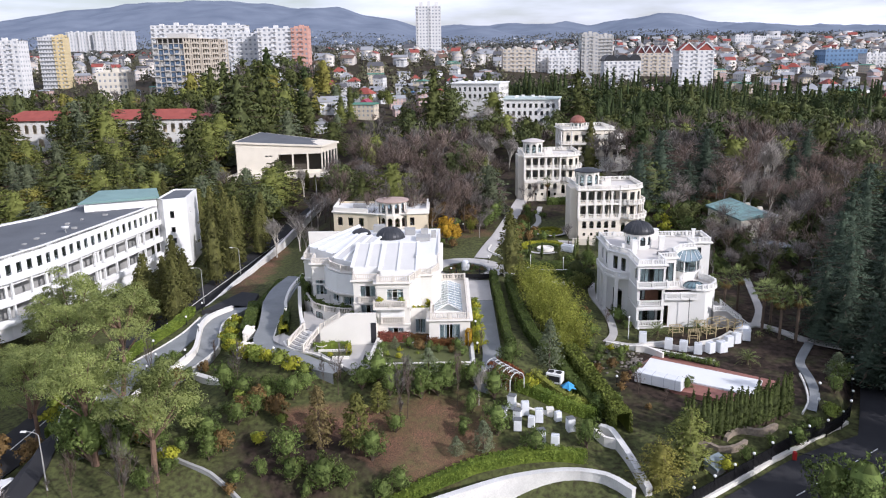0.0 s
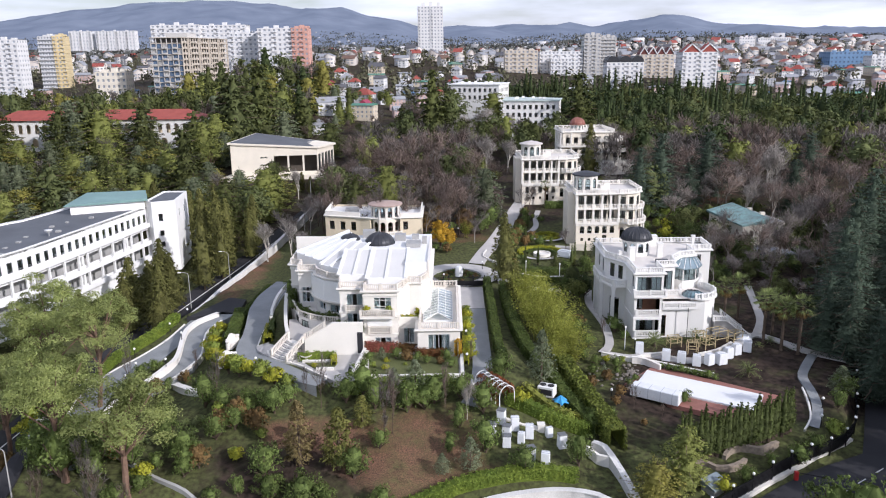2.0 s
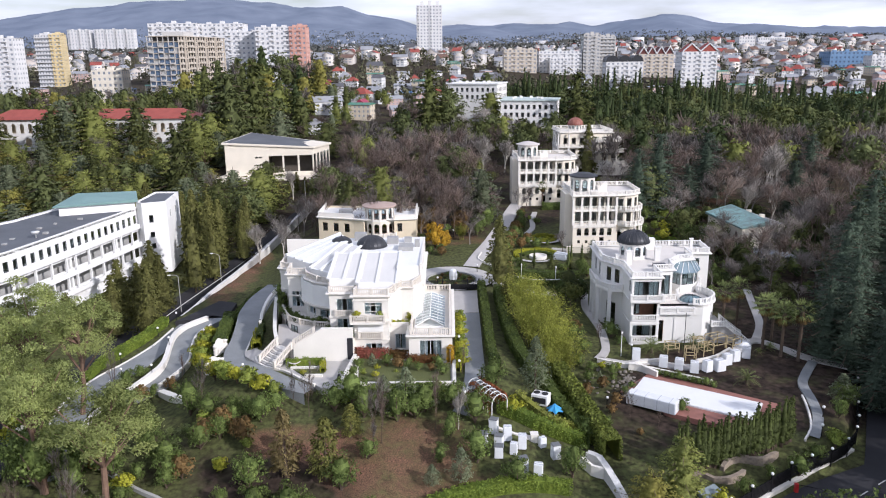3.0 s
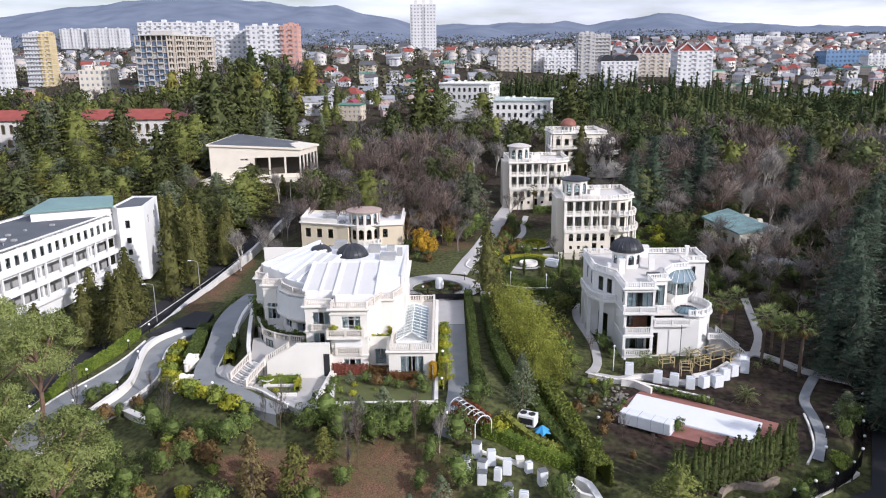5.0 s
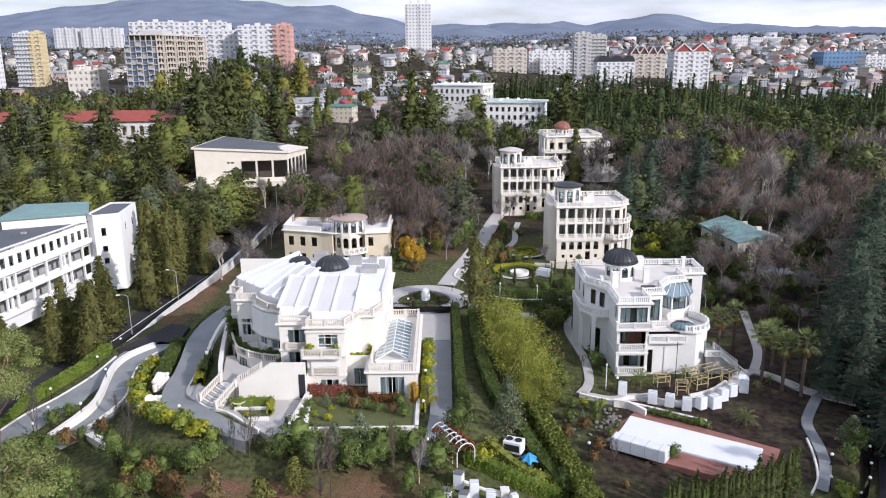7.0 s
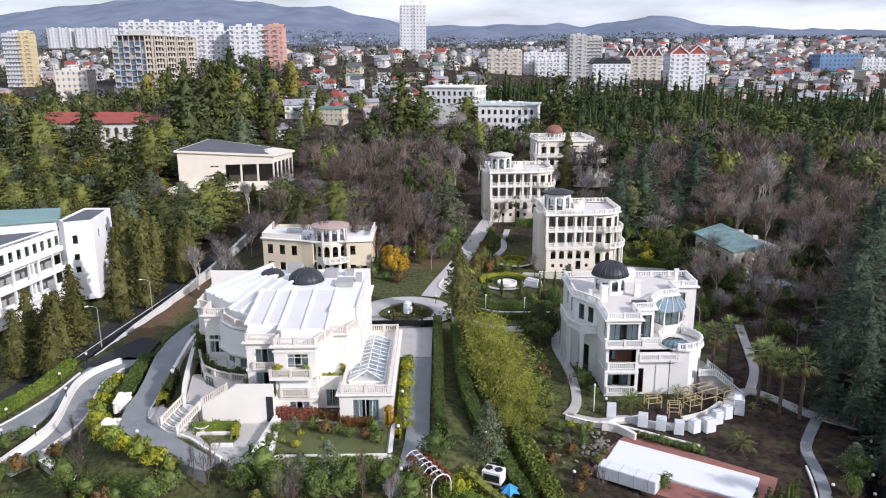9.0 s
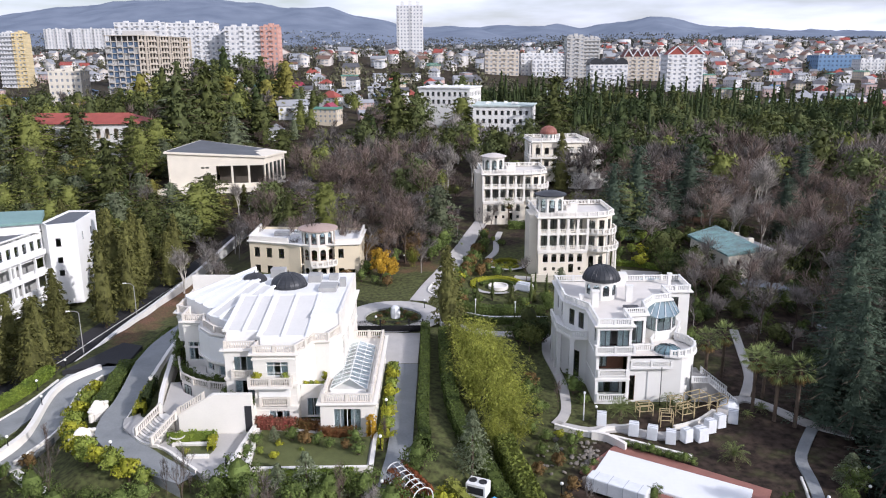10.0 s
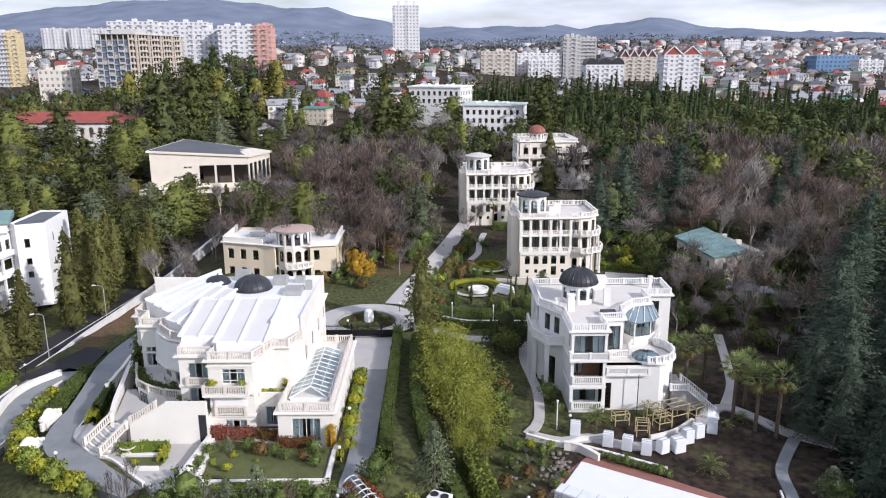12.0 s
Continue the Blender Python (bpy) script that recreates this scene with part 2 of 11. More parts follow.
def arc(cx, cy, r, a0, a1, n, ry=None):
    ry = r if ry is None else ry
    return [(cx + r * math.cos(radians(a0 + (a1 - a0) * i / n)), cy + ry * math.sin(radians(a0 + (a1 - a0) * i / n))) for i in range(n + 1)]


def smooth_line(pts, step=1.0):
    """A smooth line through plan points, cut into even steps."""
    p = [Vector(a).to_2d() for a in pts]
    out = []
    for i in range(len(p) - 1):
        a, b, c, d = p[max(i - 1, 0)], p[i], p[i + 1], p[min(i + 2, len(p) - 1)]
        n = max(2, int((c - b).length / step))
        for k in range(n):
            t = k / n
            out.append(0.5 * ((2 * b) + (c - a) * t + (2 * a - 5 * b + 4 * c - d) * t * t + (3 * b - a - 3 * c + d) * t ** 3))
    return out + [p[-1]]


# ---- the lie of the land ----
def sstep(a, b, v):
    t = np.clip((v - a) / (b - a), 0, 1)
    return t * t * (3 - 2 * t)


def land(x, y):
    x, y = np.asarray(x, dtype=float), np.asarray(y, dtype=float)
    mid = np.interp(y, [30, 72, 79, 82, 97, 100, 150, 230, 400, 600, 900, 1300, 2000, 3000, 4600], [-14, -9.5, -8.5, -5.4, -1.0, 0.5, 0.9, 4.5, 12, 15, 26, 40, 50, 58, 66])
    left = np.interp(y, [30, 70, 88, 130, 180, 260, 400], [-12, -7, -4.2, -3.4, -3.0, 3, 12])
    far_left = np.interp(y, [30, 90, 150, 190, 270, 400], [-13, -9.5, -7.5, -5, 3, 12])
    right = np.interp(y, [30, 70, 84, 94, 101, 110, 118, 140, 180, 240, 400], [-12, -8.0, -5.6, -4.2, -3.4, -3.3, -2.4, -2.0, 0.2, 4.5, 12])
    near = 1 - sstep(330, 400, y)
    h = mid + (left - mid) * sstep(-24, -38, x) * near
    xb = np.interp(y, [90, 125, 140, 160, 220, 300], [-51, -49.5, -45.5, -42, -37, -30])
    h = h + (far_left - left) * sstep(0, -4, x - xb) * near
    h = h + (right - mid) * sstep(10, 21, x) * near
    # the street past the iron fence
    d = np.maximum((x - 28.3) * 0.565 - (y - 76.5) * 0.825, (x - 53.7) * 0.882 - (y - 94.0) * 0.471)
    h = h + (np.interp(y, [70, 100, 140], [-6.8, -6.3, -4.5]) - h) * sstep(-1.5, 0.6, d) * (1 - sstep(120, 170, y)) * sstep(20, 26, x)
    # the slope of houses beyond the park
    h = h + 12 * sstep(150, 420, x) * sstep(750, 1200, y) + 17 * np.exp(-((x + 70) / 150) ** 2 - ((y - 780) / 190) ** 2) + 13 * np.exp(-((x + 86) / 36) ** 2 - ((y - 412) / 34) ** 2) - 8 * sstep(100, 200, x) * sstep(330, 420, y) * (1 - sstep(520, 700, y))
    return h


def ground_z(x, y):
    return float(land(x, y))


def spread(a, b, step, far_a, far_b, grow=1.18):
    v = list(np.arange(a, b + step, step))
    d, q = step, v[-1]
    while q < far_b:
        d *= grow
        q += d
        v.append(min(q, far_b))
    d, q = step, v[0]
    while q > far_a:
        d *= grow
        q -= d
        v.insert(0, max(q, far_a))
    return np.array(v)


gx, gy = spread(-62, 80, 1.2, -4000, 4000), spread(60, 190, 1.2, -900, 4700, 1.1)
GX, GY = np.meshgrid(gx, gy)
GZ = land(GX, GY)
rough_ = np.array([noise.noise((a * 0.2, b * 0.2, 0)) for a, b in zip(GX.ravel(), GY.ravel())]).reshape(GX.shape)
GZ = GZ + 0.10 * rough_ - 0.10
nx, ny = len(gx), len(gy)
idx = np.arange(nx * ny).reshape(ny, nx)
quads = np.stack([idx[:-1, :-1], idx[:-1, 1:], idx[1:, 1:], idx[1:, :-1]], -1).reshape(-1, 4)


def blob(x, y, cx, cy, rx, ry):
    return np.clip(1.4 - ((x - cx) / rx) ** 2 - ((y - cy) / ry) ** 2, 0, 1)


litter = np.clip(0.78 * blob(GX, GY, -3, 88, 11, 8) + blob(GX, GY, -16, 91, 7, 3) + 0.8 * blob(GX, GY, -42, 168, 5, 26) + 0.6 * blob(GX, GY, 66, 222, 20, 22) + 0.6 * blob(GX, GY, 4, 173, 9, 4), 0, 1)
soil = np.clip(0.9 * sstep(178, 200, GY) + blob(GX, GY, 70, 152, 26, 44) + 0.8 * blob(GX, GY, -8, 182, 26, 12) + 1.3 * blob(GX, GY, 44, 107, 17, 13) + 0.9 * blob(GX, GY, 60, 116, 14, 16) + 0.5 * blob(GX, GY, -22, 86, 16, 8) + blob(GX, GY, 27, 98, 8, 8) * 0.8 + blob(GX, GY, -15, 84, 12, 5) * 0.6, 0, 1)


def ground_material():
    m = bpy.data.materials.new("ground")
    m.use_nodes = True
    n, l = m.node_tree.nodes, m.node_tree.links
    b = n["Principled BSDF"]
    b.inputs["Roughness"].default_value, b.inputs["Specular IOR Level"].default_value = 0.95, 0.1
    co = n.new("ShaderNodeTexCoord")

    def noise_ramp(scale, c0, c1, detail=6.0, lo=0.35, hi=0.65):
        t, r = n.new("ShaderNodeTexNoise"), n.new("ShaderNodeValToRGB")
        t.inputs["Scale"].default_value, t.inputs["Detail"].default_value = scale, detail
        l.new(co.outputs["Object"], t.inputs["Vector"])
        r.color_ramp.elements[0].position, r.color_ramp.elements[1].position = lo, hi
        r.color_ramp.elements[0].color, r.color_ramp.elements[1].color = (*c0, 1), (*c1, 1)
        l.new(t.outputs["Fac"], r.inputs["Fac"])
        return r.outputs["Color"], t.outputs["Fac"]

    grass, _ = noise_ramp(1.6, (0.045, 0.043, 0.023), (0.105, 0.120, 0.045), 10.0, 0.33, 0.66)
    leaves, fine = noise_ramp(7.0, (0.065, 0.042, 0.030), (0.27, 0.145, 0.092), 10.0, 0.32, 0.70)
    earth, _ = noise_ramp(1.1, (0.022, 0.017, 0.014), (0.064, 0.046, 0.036), 10.0)
    patch, _ = noise_ramp(0.28, (0, 0, 0), (1, 1, 1), 5.0, 0.3, 0.7)

    def blend(a, c, attr):
        at, mu, mx = n.new("ShaderNodeAttribute"), n.new("ShaderNodeMath"), n.new("ShaderNodeMixRGB")
        at.attribute_name = attr
        mu.operation = "MULTIPLY_ADD"
        mu.use_clamp = True
        l.new(at.outputs["Fac"], mu.inputs[0])
        mu.inputs[1].default_value = 1.5
        sub = n.new("ShaderNodeMath")
        sub.operation = "MULTIPLY"
        sub.inputs[1].default_value = -0.95
        l.new(patch, sub.inputs[0])
        l.new(sub.outputs[0], mu.inputs[2])
        l.new(mu.outputs[0], mx.inputs[0])
        l.new(a, mx.inputs[1])
        l.new(c, mx.inputs[2])
        return mx.outputs["Color"]

    col = blend(blend(grass, earth, "soil"), leaves, "litter")
    l.new(col, b.inputs["Base Color"])
    bp = n.new("ShaderNodeBump")
    bp.inputs["Strength"].default_value, bp.inputs["Distance"].default_value = 0.4, 0.1
    l.new(fine, bp.inputs["Height"])
    l.new(bp.outputs["Normal"], b.inputs["Normal"])
    return m


g_me = arr_mesh("ground", np.stack([GX, GY, GZ], -1).reshape(-1, 3), quads, ground_material(), smooth=True)
for key, val in (("litter", litter), ("soil", soil)):
    at = g_me.attributes.new(key, "FLOAT", "POINT")
    at.data.foreach_set("value", val.ravel().astype(np.float32))
tagged(new("ground", g_me), "park ground of grass, bare soil and fallen leaves", "ground", kind="structure")


def ribbon(name, pts, width, material, label, category, lift=0.08, thick=0.5, zs=None, kind="structure", step=1.0, across=4):
    """A road or path laid over the land along plan points; zs: heights at the points instead of the land's."""
    line = smooth_line(pts, step)
    rows = []
    seg = [0.0]
    for a, b in zip(pts, pts[1:]):
        seg.append(seg[-1] + math.dist(a, b))
    run = 0.0
    n_l = len(line)
    for i, p in enumerate(line):
        t = (line[min(i + 1, n_l - 1)] - line[max(i - 1, 0)]).normalized()
        s = Vector((t.y, -t.x))
        if i:
            run += (p - line[i - 1]).length
        w = width if not isinstance(width, (list, tuple)) else float(np.interp(run, np.array(seg) * 1.0, width))
        row = []
        for k in range(across + 1):
            q = p + s * w * (0.5 - k / across)
            zz = float(np.interp(run, seg, zs)) if zs is not None else ground_z(q.x, q.y)
            row.append((q.x, q.y, zz + lift))
        rows.append(row)
    bm = bmesh.new()
    top = [[bm.verts.new(v) for v in r] for r in rows]
    for a, b in zip(top, top[1:]):
        for k in range(across):
            bm.faces.new((a[k], b[k], b[k + 1], a[k + 1]))
    lo = [[bm.verts.new((v[0], v[1], v[2] - thick)) for v in (r[0], r[-1])] for r in rows]
    for i in range(len(rows) - 1):
        bm.faces.new((top[i][0], lo[i][0], lo[i + 1][0], top[i + 1][0]))
        bm.faces.new((top[i + 1][-1], lo[i + 1][1], lo[i][1], top[i][-1]))
    return solid(name, bm, material, label, category, kind=kind)


def run_wall(name, pts, th, h, material, label, category="wall", base=None, top=None, cap=0.0, kind="structure", step=1.2, sink=0.6):
    """A low wall along plan points, h above the land (or from base to top heights at the points), with an optional coping."""
    line = smooth_line(pts, step)
    seg = [0.0]
    for a, b in zip(pts, pts[1:]):
        seg.append(seg[-1] + math.dist(a, b))
    bm = bmesh.new()
    run, rows, n_l = 0.0, [], len(line)
    for i, p in enumerate(line):
        t = (line[min(i + 1, n_l - 1)] - line[max(i - 1, 0)]).normalized()
        s = Vector((t.y, -t.x)) * th / 2
        if i:
            run += (p - line[i - 1]).length
        g = ground_z(p.x, p.y)
        zt = float(np.interp(run, seg, top)) if top is not None else g + h
        zb = (float(np.interp(run, seg, base)) if base is not None else g) - sink
        sec = [(s, zb), (s, zt - cap)]
        if cap:
            sec += [(s * 1.35, zt - cap), (s * 1.35, zt), (-s * 1.35, zt), (-s * 1.35, zt - cap)]
        sec += [(-s, zt - cap), (-s, zb)]
        if not cap:
            sec[1], sec[2] = (s, zt), (-s, zt)
        rows.append([bm.verts.new((p.x + o.x, p.y + o.y, z)) for o, z in sec])
    for a, b in zip(rows, rows[1:]):
        for k in range(len(a) - 1):
            bm.faces.new((a[k], b[k], b[k + 1], a[k + 1]))
    bm.faces.new(rows[0])
    bm.faces.new(rows[-1][::-1])
    return solid(name, bm, material, label, category, kind=kind)


# ---- kit for buildings ----
WINDOWS = {}


def win_meshes(w, h, nx, nz, frame_m, bar_w=0.07):
    key = (round(w, 2), round(h, 2), nx, nz, frame_m.name, bar_w)
    if key not in WINDOWS:
        bm = bmesh.new()
        for x in [0, w - bar_w] + [w * i / nx - bar_w / 2 for i in range(1, nx)]:
            box(bm, x, x + bar_w, 0.0, 0.07, 0, h)
        for z in [0, h - bar_w] + [h * i / nz - bar_w / 2 for i in range(1, nz)]:
            box(bm, bar_w, w - bar_w, 0.01, 0.06, z, z + bar_w)
        fm = bpy.data.meshes.new("window")
        bm.to_mesh(fm)
        bm.free()
        fm.materials.append(frame_m)
        bm = bmesh.new()
        box(bm, 0.02, w - 0.02, 0.03, 0.045, 0.02, h - 0.02)
        gm = bpy.data.meshes.new("pane")
        bm.to_mesh(gm)
        bm.free()
        gm.materials.append(GLASS)
        bm = bmesh.new()
        cw = w * 0.36
        for x0 in (0.04, w - 0.04 - cw):
            n = max(3, int(cw / 0.08))
            for i in range(n):
                box(bm, x0 + cw * i / n, x0 + cw * (i + 0.8) / n, 0.16, 0.20 + 0.03 * (i % 2), 0.05, h - 0.05)
        cm = bpy.data.meshes.new("curtain")
        bm.to_mesh(cm)
        bm.free()
        cm.materials.append(CURTAIN)
        WINDOWS[key] = (fm, gm, cm)
    return WINDOWS[key]


def edge_matrix(p, q, off=0.0, z=0.0, u=0.0):
    """Local axes of a wall from p to q: x along it, y inwards, z up."""
    p, q = Vector(p).to_2d(), Vector(q).to_2d()
    d = (q - p).normalized()
    inn = Vector((-d.y, d.x))
    o = p + d * u + inn * off
    return Matrix(((d.x, inn.x, 0, o.x), (d.y, inn.y, 0, o.y), (0, 0, 1, z), (0, 0, 0, 1)))


def add_window(parent, p, q, u, z, w, h, nx=2, nz=1, frame_m=None, off=0.14, curtain=False):
    fm, gm, cm = win_meshes(w, h, nx, nz, frame_m or FRAMEW)
    wob = link("window", fm, parent, edge_matrix(p, q, off, z, u))
    link("pane", gm, wob)
    if curtain:
        link("curtain", cm, wob)
    return wob


def facade(parent, p, q, z0, z1, ops, material, th=0.35, name="wall", label="", win=True, into=None):
    """A wall from p to q (outside on its right) with openings cut through it.
    ops: (u, z, w, h, nx, nz, frame, kind); kind a: arched, o: open hole, c: curtained."""
    m = edge_matrix(p, q)
    length = math.dist(p, q)
    e = 0.005
    us, zs = {e, length - e}, {z0, z1}
    for o in ops:
        us |= {o[0], o[0] + o[2]}
        zs |= {o[1], o[1] + o[3]}
    us, zs = sorted(us), sorted(zs)
    bm = bmesh.new() if into is None else into

    def quad(pts):
        bm.faces.new([bm.verts.new(m @ Vector(v)) for v in pts])

    for a, b in zip(us, us[1:]):
        for c, d in zip(zs, zs[1:]):
            mu, mz = (a + b) / 2, (c + d) / 2
            if any(o[0] < mu < o[0] + o[2] and o[1] < mz < o[1] + o[3] for o in ops):
                continue
            quad(((a, 0, c), (b, 0, c), (b, 0, d), (a, 0, d)))
            quad(((b, th, c), (a, th, c), (a, th, d), (b, th, d)))
    quad(((e, 0, z1), (length - e, 0, z1), (length - e, th, z1), (e, th, z1)))
    quad(((e, th, z0), (e, 0, z0), (e, 0, z1), (e, th, z1)))
    quad(((length - e, 0, z0), (length - e, th, z0), (length - e, th, z1), (length - e, 0, z1)))
    for o in ops:
        u, z, w, h = o[:4]
        quad(((u, 0, z), (u, th, z), (u, th, z + h), (u, 0, z + h)))
        quad(((u + w, th, z), (u + w, 0, z), (u + w, 0, z + h), (u + w, th, z + h)))
        quad(((u, 0, z + h), (u, th, z + h), (u + w, th, z + h), (u + w, 0, z + h)))
        quad(((u, th, z), (u, 0, z), (u + w, 0, z), (u + w, th, z)))
        k = o[7] if len(o) > 7 else ""
        if "a" in k:
            r = w / 2
            for sgn in (-1, 1):
                prev = None
                for i in range(6):
                    t = math.pi / 2 * i / 5
                    x, zz = u + r + sgn * r * math.cos(t), z + h - r + r * math.sin(t)
                    cur = (x, zz)
                    if prev:
                        for yy in (-0.003, th):
                            vs = ((u + r + sgn * r, yy, z + h), (prev[0], yy, prev[1]), (cur[0], yy, cur[1]))
                            quad(vs if (sgn > 0) != (yy < 0.1) else vs[::-1])
                        vs = ((prev[0], 0, prev[1]), (cur[0], 0, cur[1]), (cur[0], th, cur[1]), (prev[0], th, prev[1]))
                        quad(vs)
                    prev = cur
    if into is not None:
        return None
    wall = part(name, bm, material, parent, label)
    if win:
        for o in ops:
            k = o[7] if len(o) > 7 else ""
            if "o" not in k:
                add_window(parent, p, q, o[0], o[1], o[2], o[3], o[4], o[5], o[6], curtain="c" in k)
    return wall


def poly_walls(parent, pts, z0, z1, material, ops=None, th=0.35):
    for i in range(len(pts)):
        facade(parent, pts[i], pts[(i + 1) % len(pts)], z0, z1, (ops or {}).get(i, []), material, th)


def slab(parent, name, pts, z0, z1, material, label=""):
    bm = bmesh.new()
    prism(bm, pts, z0, z1)
    return part(name, bm, material, parent, label)


def offset_poly(pts, d):
    """A closed plan grown outwards by d."""
    out, n = [], len(pts)
    for i in range(n):
        a, b, c = (Vector(pts[(i + k) % n]) for k in (-1, 0, 1))
        e1, e2 = (b - a).normalized(), (c - b).normalized()
        n1, n2 = Vector((e1.y, -e1.x)), Vector((e2.y, -e2.x))
        k = 1 + n1.dot(n2)
        out.append(b + (n1 + n2) * d / max(k, 0.4))
    return [tuple(v) for v in out]


def cornice(parent, pts, z, out=0.35, h=0.3, material=None, name="cornice"):
    bm = bmesh.new()
    n = len(pts)
    rings = []
    for d, zz in ((-0.05, z), (out * 0.5, z + h * 0.15), (out, z + h * 0.6), (out, z + h), (-0.05, z + h + 0.02)):
        rings.append([bm.verts.new((x, y, zz)) for x, y in offset_poly(pts, d)])
    for a, b in zip(rings, rings[1:]):
        for i in range(n):
            j = (i + 1) % n
            bm.faces.new((a[i], a[j], b[j], b[i]))
    return part(name, bm, material or STONE, parent)


def balustrade(parent, pts, z, h=0.95, material=None, step=0.26, pier=2.6, label="", closed=False, slope=None):
    """Plinth, handrail and piers in one part, the row of balusters in another under it; slope: heights at the points."""
    material = material or RAIL
    pts = [Vector(p) for p in pts]
    zz = slope or [z] * len(pts)
    if closed:
        pts, zz = pts + [pts[0]], zz + [zz[0]]
    bm, bb = bmesh.new(), bmesh.new()
    for i in range(len(pts) - 1):
        a, b = pts[i], pts[i + 1]
        length = (b - a).length
        if length < 0.05:
            continue
        d = (b - a) / length
        ang = math.atan2(d.y, d.x)
        rise = (zz[i + 1] - zz[i]) / length
        m = Matrix.Translation((a.x, a.y, zz[i])) @ Matrix.Rotation(ang, 4, "Z") @ Matrix(((1, 0, 0, 0), (0, 1, 0, 0), (rise, 0, 1, 0), (0, 0, 0, 1)))
        box(bm, 0, length, -0.11, 0.11, 0, 0.14, m)
        box(bm, 0, length, -0.12, 0.12, h - 0.13, h, m)
        n = max(1, round(length / pier))
        for k in range(n + (i == len(pts) - 2 and not closed)):
            x = length * k / n
            box(bm, x - 0.17, x + 0.17, -0.17, 0.17, -0.02, h + 0.05, m)
        nb = max(1, int(length / step))
        for k in range(nb):
            x = length * (k + 0.5) / nb
            r0, r1 = 0.045, 0.075
            prev = None
            for r, t in ((r0, 0.14), (r1, 0.14 + (h - 0.27) * 0.35), (r0, h - 0.13)):
                ring = [bb.verts.new(m @ Vector((x + sx * r, sy * r, t))) for sx, sy in ((-1, -1), (1, -1), (1, 1), (-1, 1))]
                if prev:
                    for e in range(4):
                        bb.faces.new((prev[e], prev[(e + 1) % 4], ring[(e + 1) % 4], ring[e]))
                prev = ring
    ob = part("balustrade", bm, material, parent, label)
    part("baluster_row", bb, material, ob, kind="stuff")
    return ob


def column(parent, x, y, z0, z1, r=0.2, material=None, n=12):
    bm = bmesh.new()
    lathe(bm, [(r * 1.4, z0), (r * 1.4, z0 + 0.12), (r, z0 + 0.25), (r * 0.88, z1 - 0.3), (r * 1.3, z1 - 0.12), (r * 1.4, z1)], n, x, y)
    return part("column", bm, material or STONE, parent, smooth=False)


def drum(parent, cx, cy, r, z0, z1, n, material, arch_w, arch_h, sill=0.4, frame_m=None, th=0.25, glazed=True):
    """A round turret wall of n bays, each with an arched opening."""
    pts = [(cx + r * math.cos(2 * math.pi * i / n + 0.13), cy + r * math.sin(2 * math.pi * i / n + 0.13)) for i in range(n)]
    for i in range(n):
        p, q = pts[i], pts[(i + 1) % n]
        length = math.dist(p, q)
        facade(parent, p, q, z0, z1, [((length - arch_w) / 2, z0 + sill, arch_w, arch_h, 1, 2, frame_m or FRAMED, "a" if glazed else "ao")], material, th, name="turret_wall")
    return pts


def dome(parent, cx, cy, r, z, h, material, n=24, ribs=12, name="dome", label=""):
    bm = bmesh.new()
    prof = [(r * 1.06, z - 0.12), (r * 1.06, z)] + [(r * math.cos(t), z + h * math.sin(t)) for t in [math.pi / 2 * i / 8 for i in range(8)]] + [(0.08, z + h), (0.06, z + h + 0.35)]
    lathe(bm, prof, n, cx, cy)
    for i in range(ribs):
        a = 2 * math.pi * i / ribs
        for k in range(7):
            t0, t1 = math.pi / 2 * k / 8, math.pi / 2 * (k + 1) / 8
            p0 = (cx + r * math.cos(t0) * math.cos(a), cy + r * math.cos(t0) * math.sin(a), z + h * math.sin(t0))
            p1 = (cx + r * math.cos(t1) * math.cos(a), cy + r * math.cos(t1) * math.sin(a), z + h * math.sin(t1))
            bar(bm, p0, p1, 0.05, n=4)
    return part(name, bm, material, parent, label)


def cone_cap(parent, cx, cy, r, z, h, material, n=24):
    bm = bmesh.new()
    lathe(bm, [(r * 0.96, z - 0.25), (r, z - 0.2), (r, z), (r * 0.5, z + h * 0.62), (0.05, z + h)], n, cx, cy)
    return part("turret_roof", bm, material, parent)


def win_row(length, n, w, z, h, nx=2, nz=1, fm=None, kind="", margin=0.6):
    gap = (length - 2 * margin - n * w) / max(n - 1, 1) if n > 1 else 0
    start = margin if n > 1 else (length - w) / 2
    return [(start + i * (w + gap), z, w, h, nx, nz, fm, kind) for i in range(n)]


# ---- the white villa at the front ----
VA = thing("villa", "large white stone villa with stepped roofs, balustrades and a glazed conservatory", "villa", group="villas of the park")
FL = 0.8
# front block with three storeys
ops = [(1.5, 1.1, 2.4, 1.55, 3, 1, FRAMEW, "c"), (1.5, 6.9, 2.5, 1.75, 3, 1, FRAMEW, "c")]
facade(VA, (-10.4, 109.3), (-5.5, 109.3), FL, 9.4, ops, STONE)
facade(VA, (-10.4, 118.0), (-10.4, 109.3), FL, 9.4, [], STONE)
facade(VA, (-5.5, 109.3), (-5.5, 111.6), FL, 9.4, [], STONE)
facade(VA, (-5.5, 111.6), (-3.9, 113.4), 4.2, 9.4, [], STONE)
facade(VA, (-3.9, 113.4), (-2.2, 113.4), 4.2, 9.4, [], STONE)
facade(VA, (-2.2, 113.4), (-0.9, 116.0), 4.2, 9.4, [], STONE)
facade(VA, (-0.9, 116.0), (-0.9, 133.0), FL, 12.4, win_row(17, 4, 1.2, 6.5, 1.9, 2, 1, FRAMED), STONE)
facade(VA, (-0.9, 133.0), (-24.5, 134.0), FL, 12.0, win_row(23.6, 6, 1.4, 6.2, 1.9, 2, 1, FRAMED), STONE)
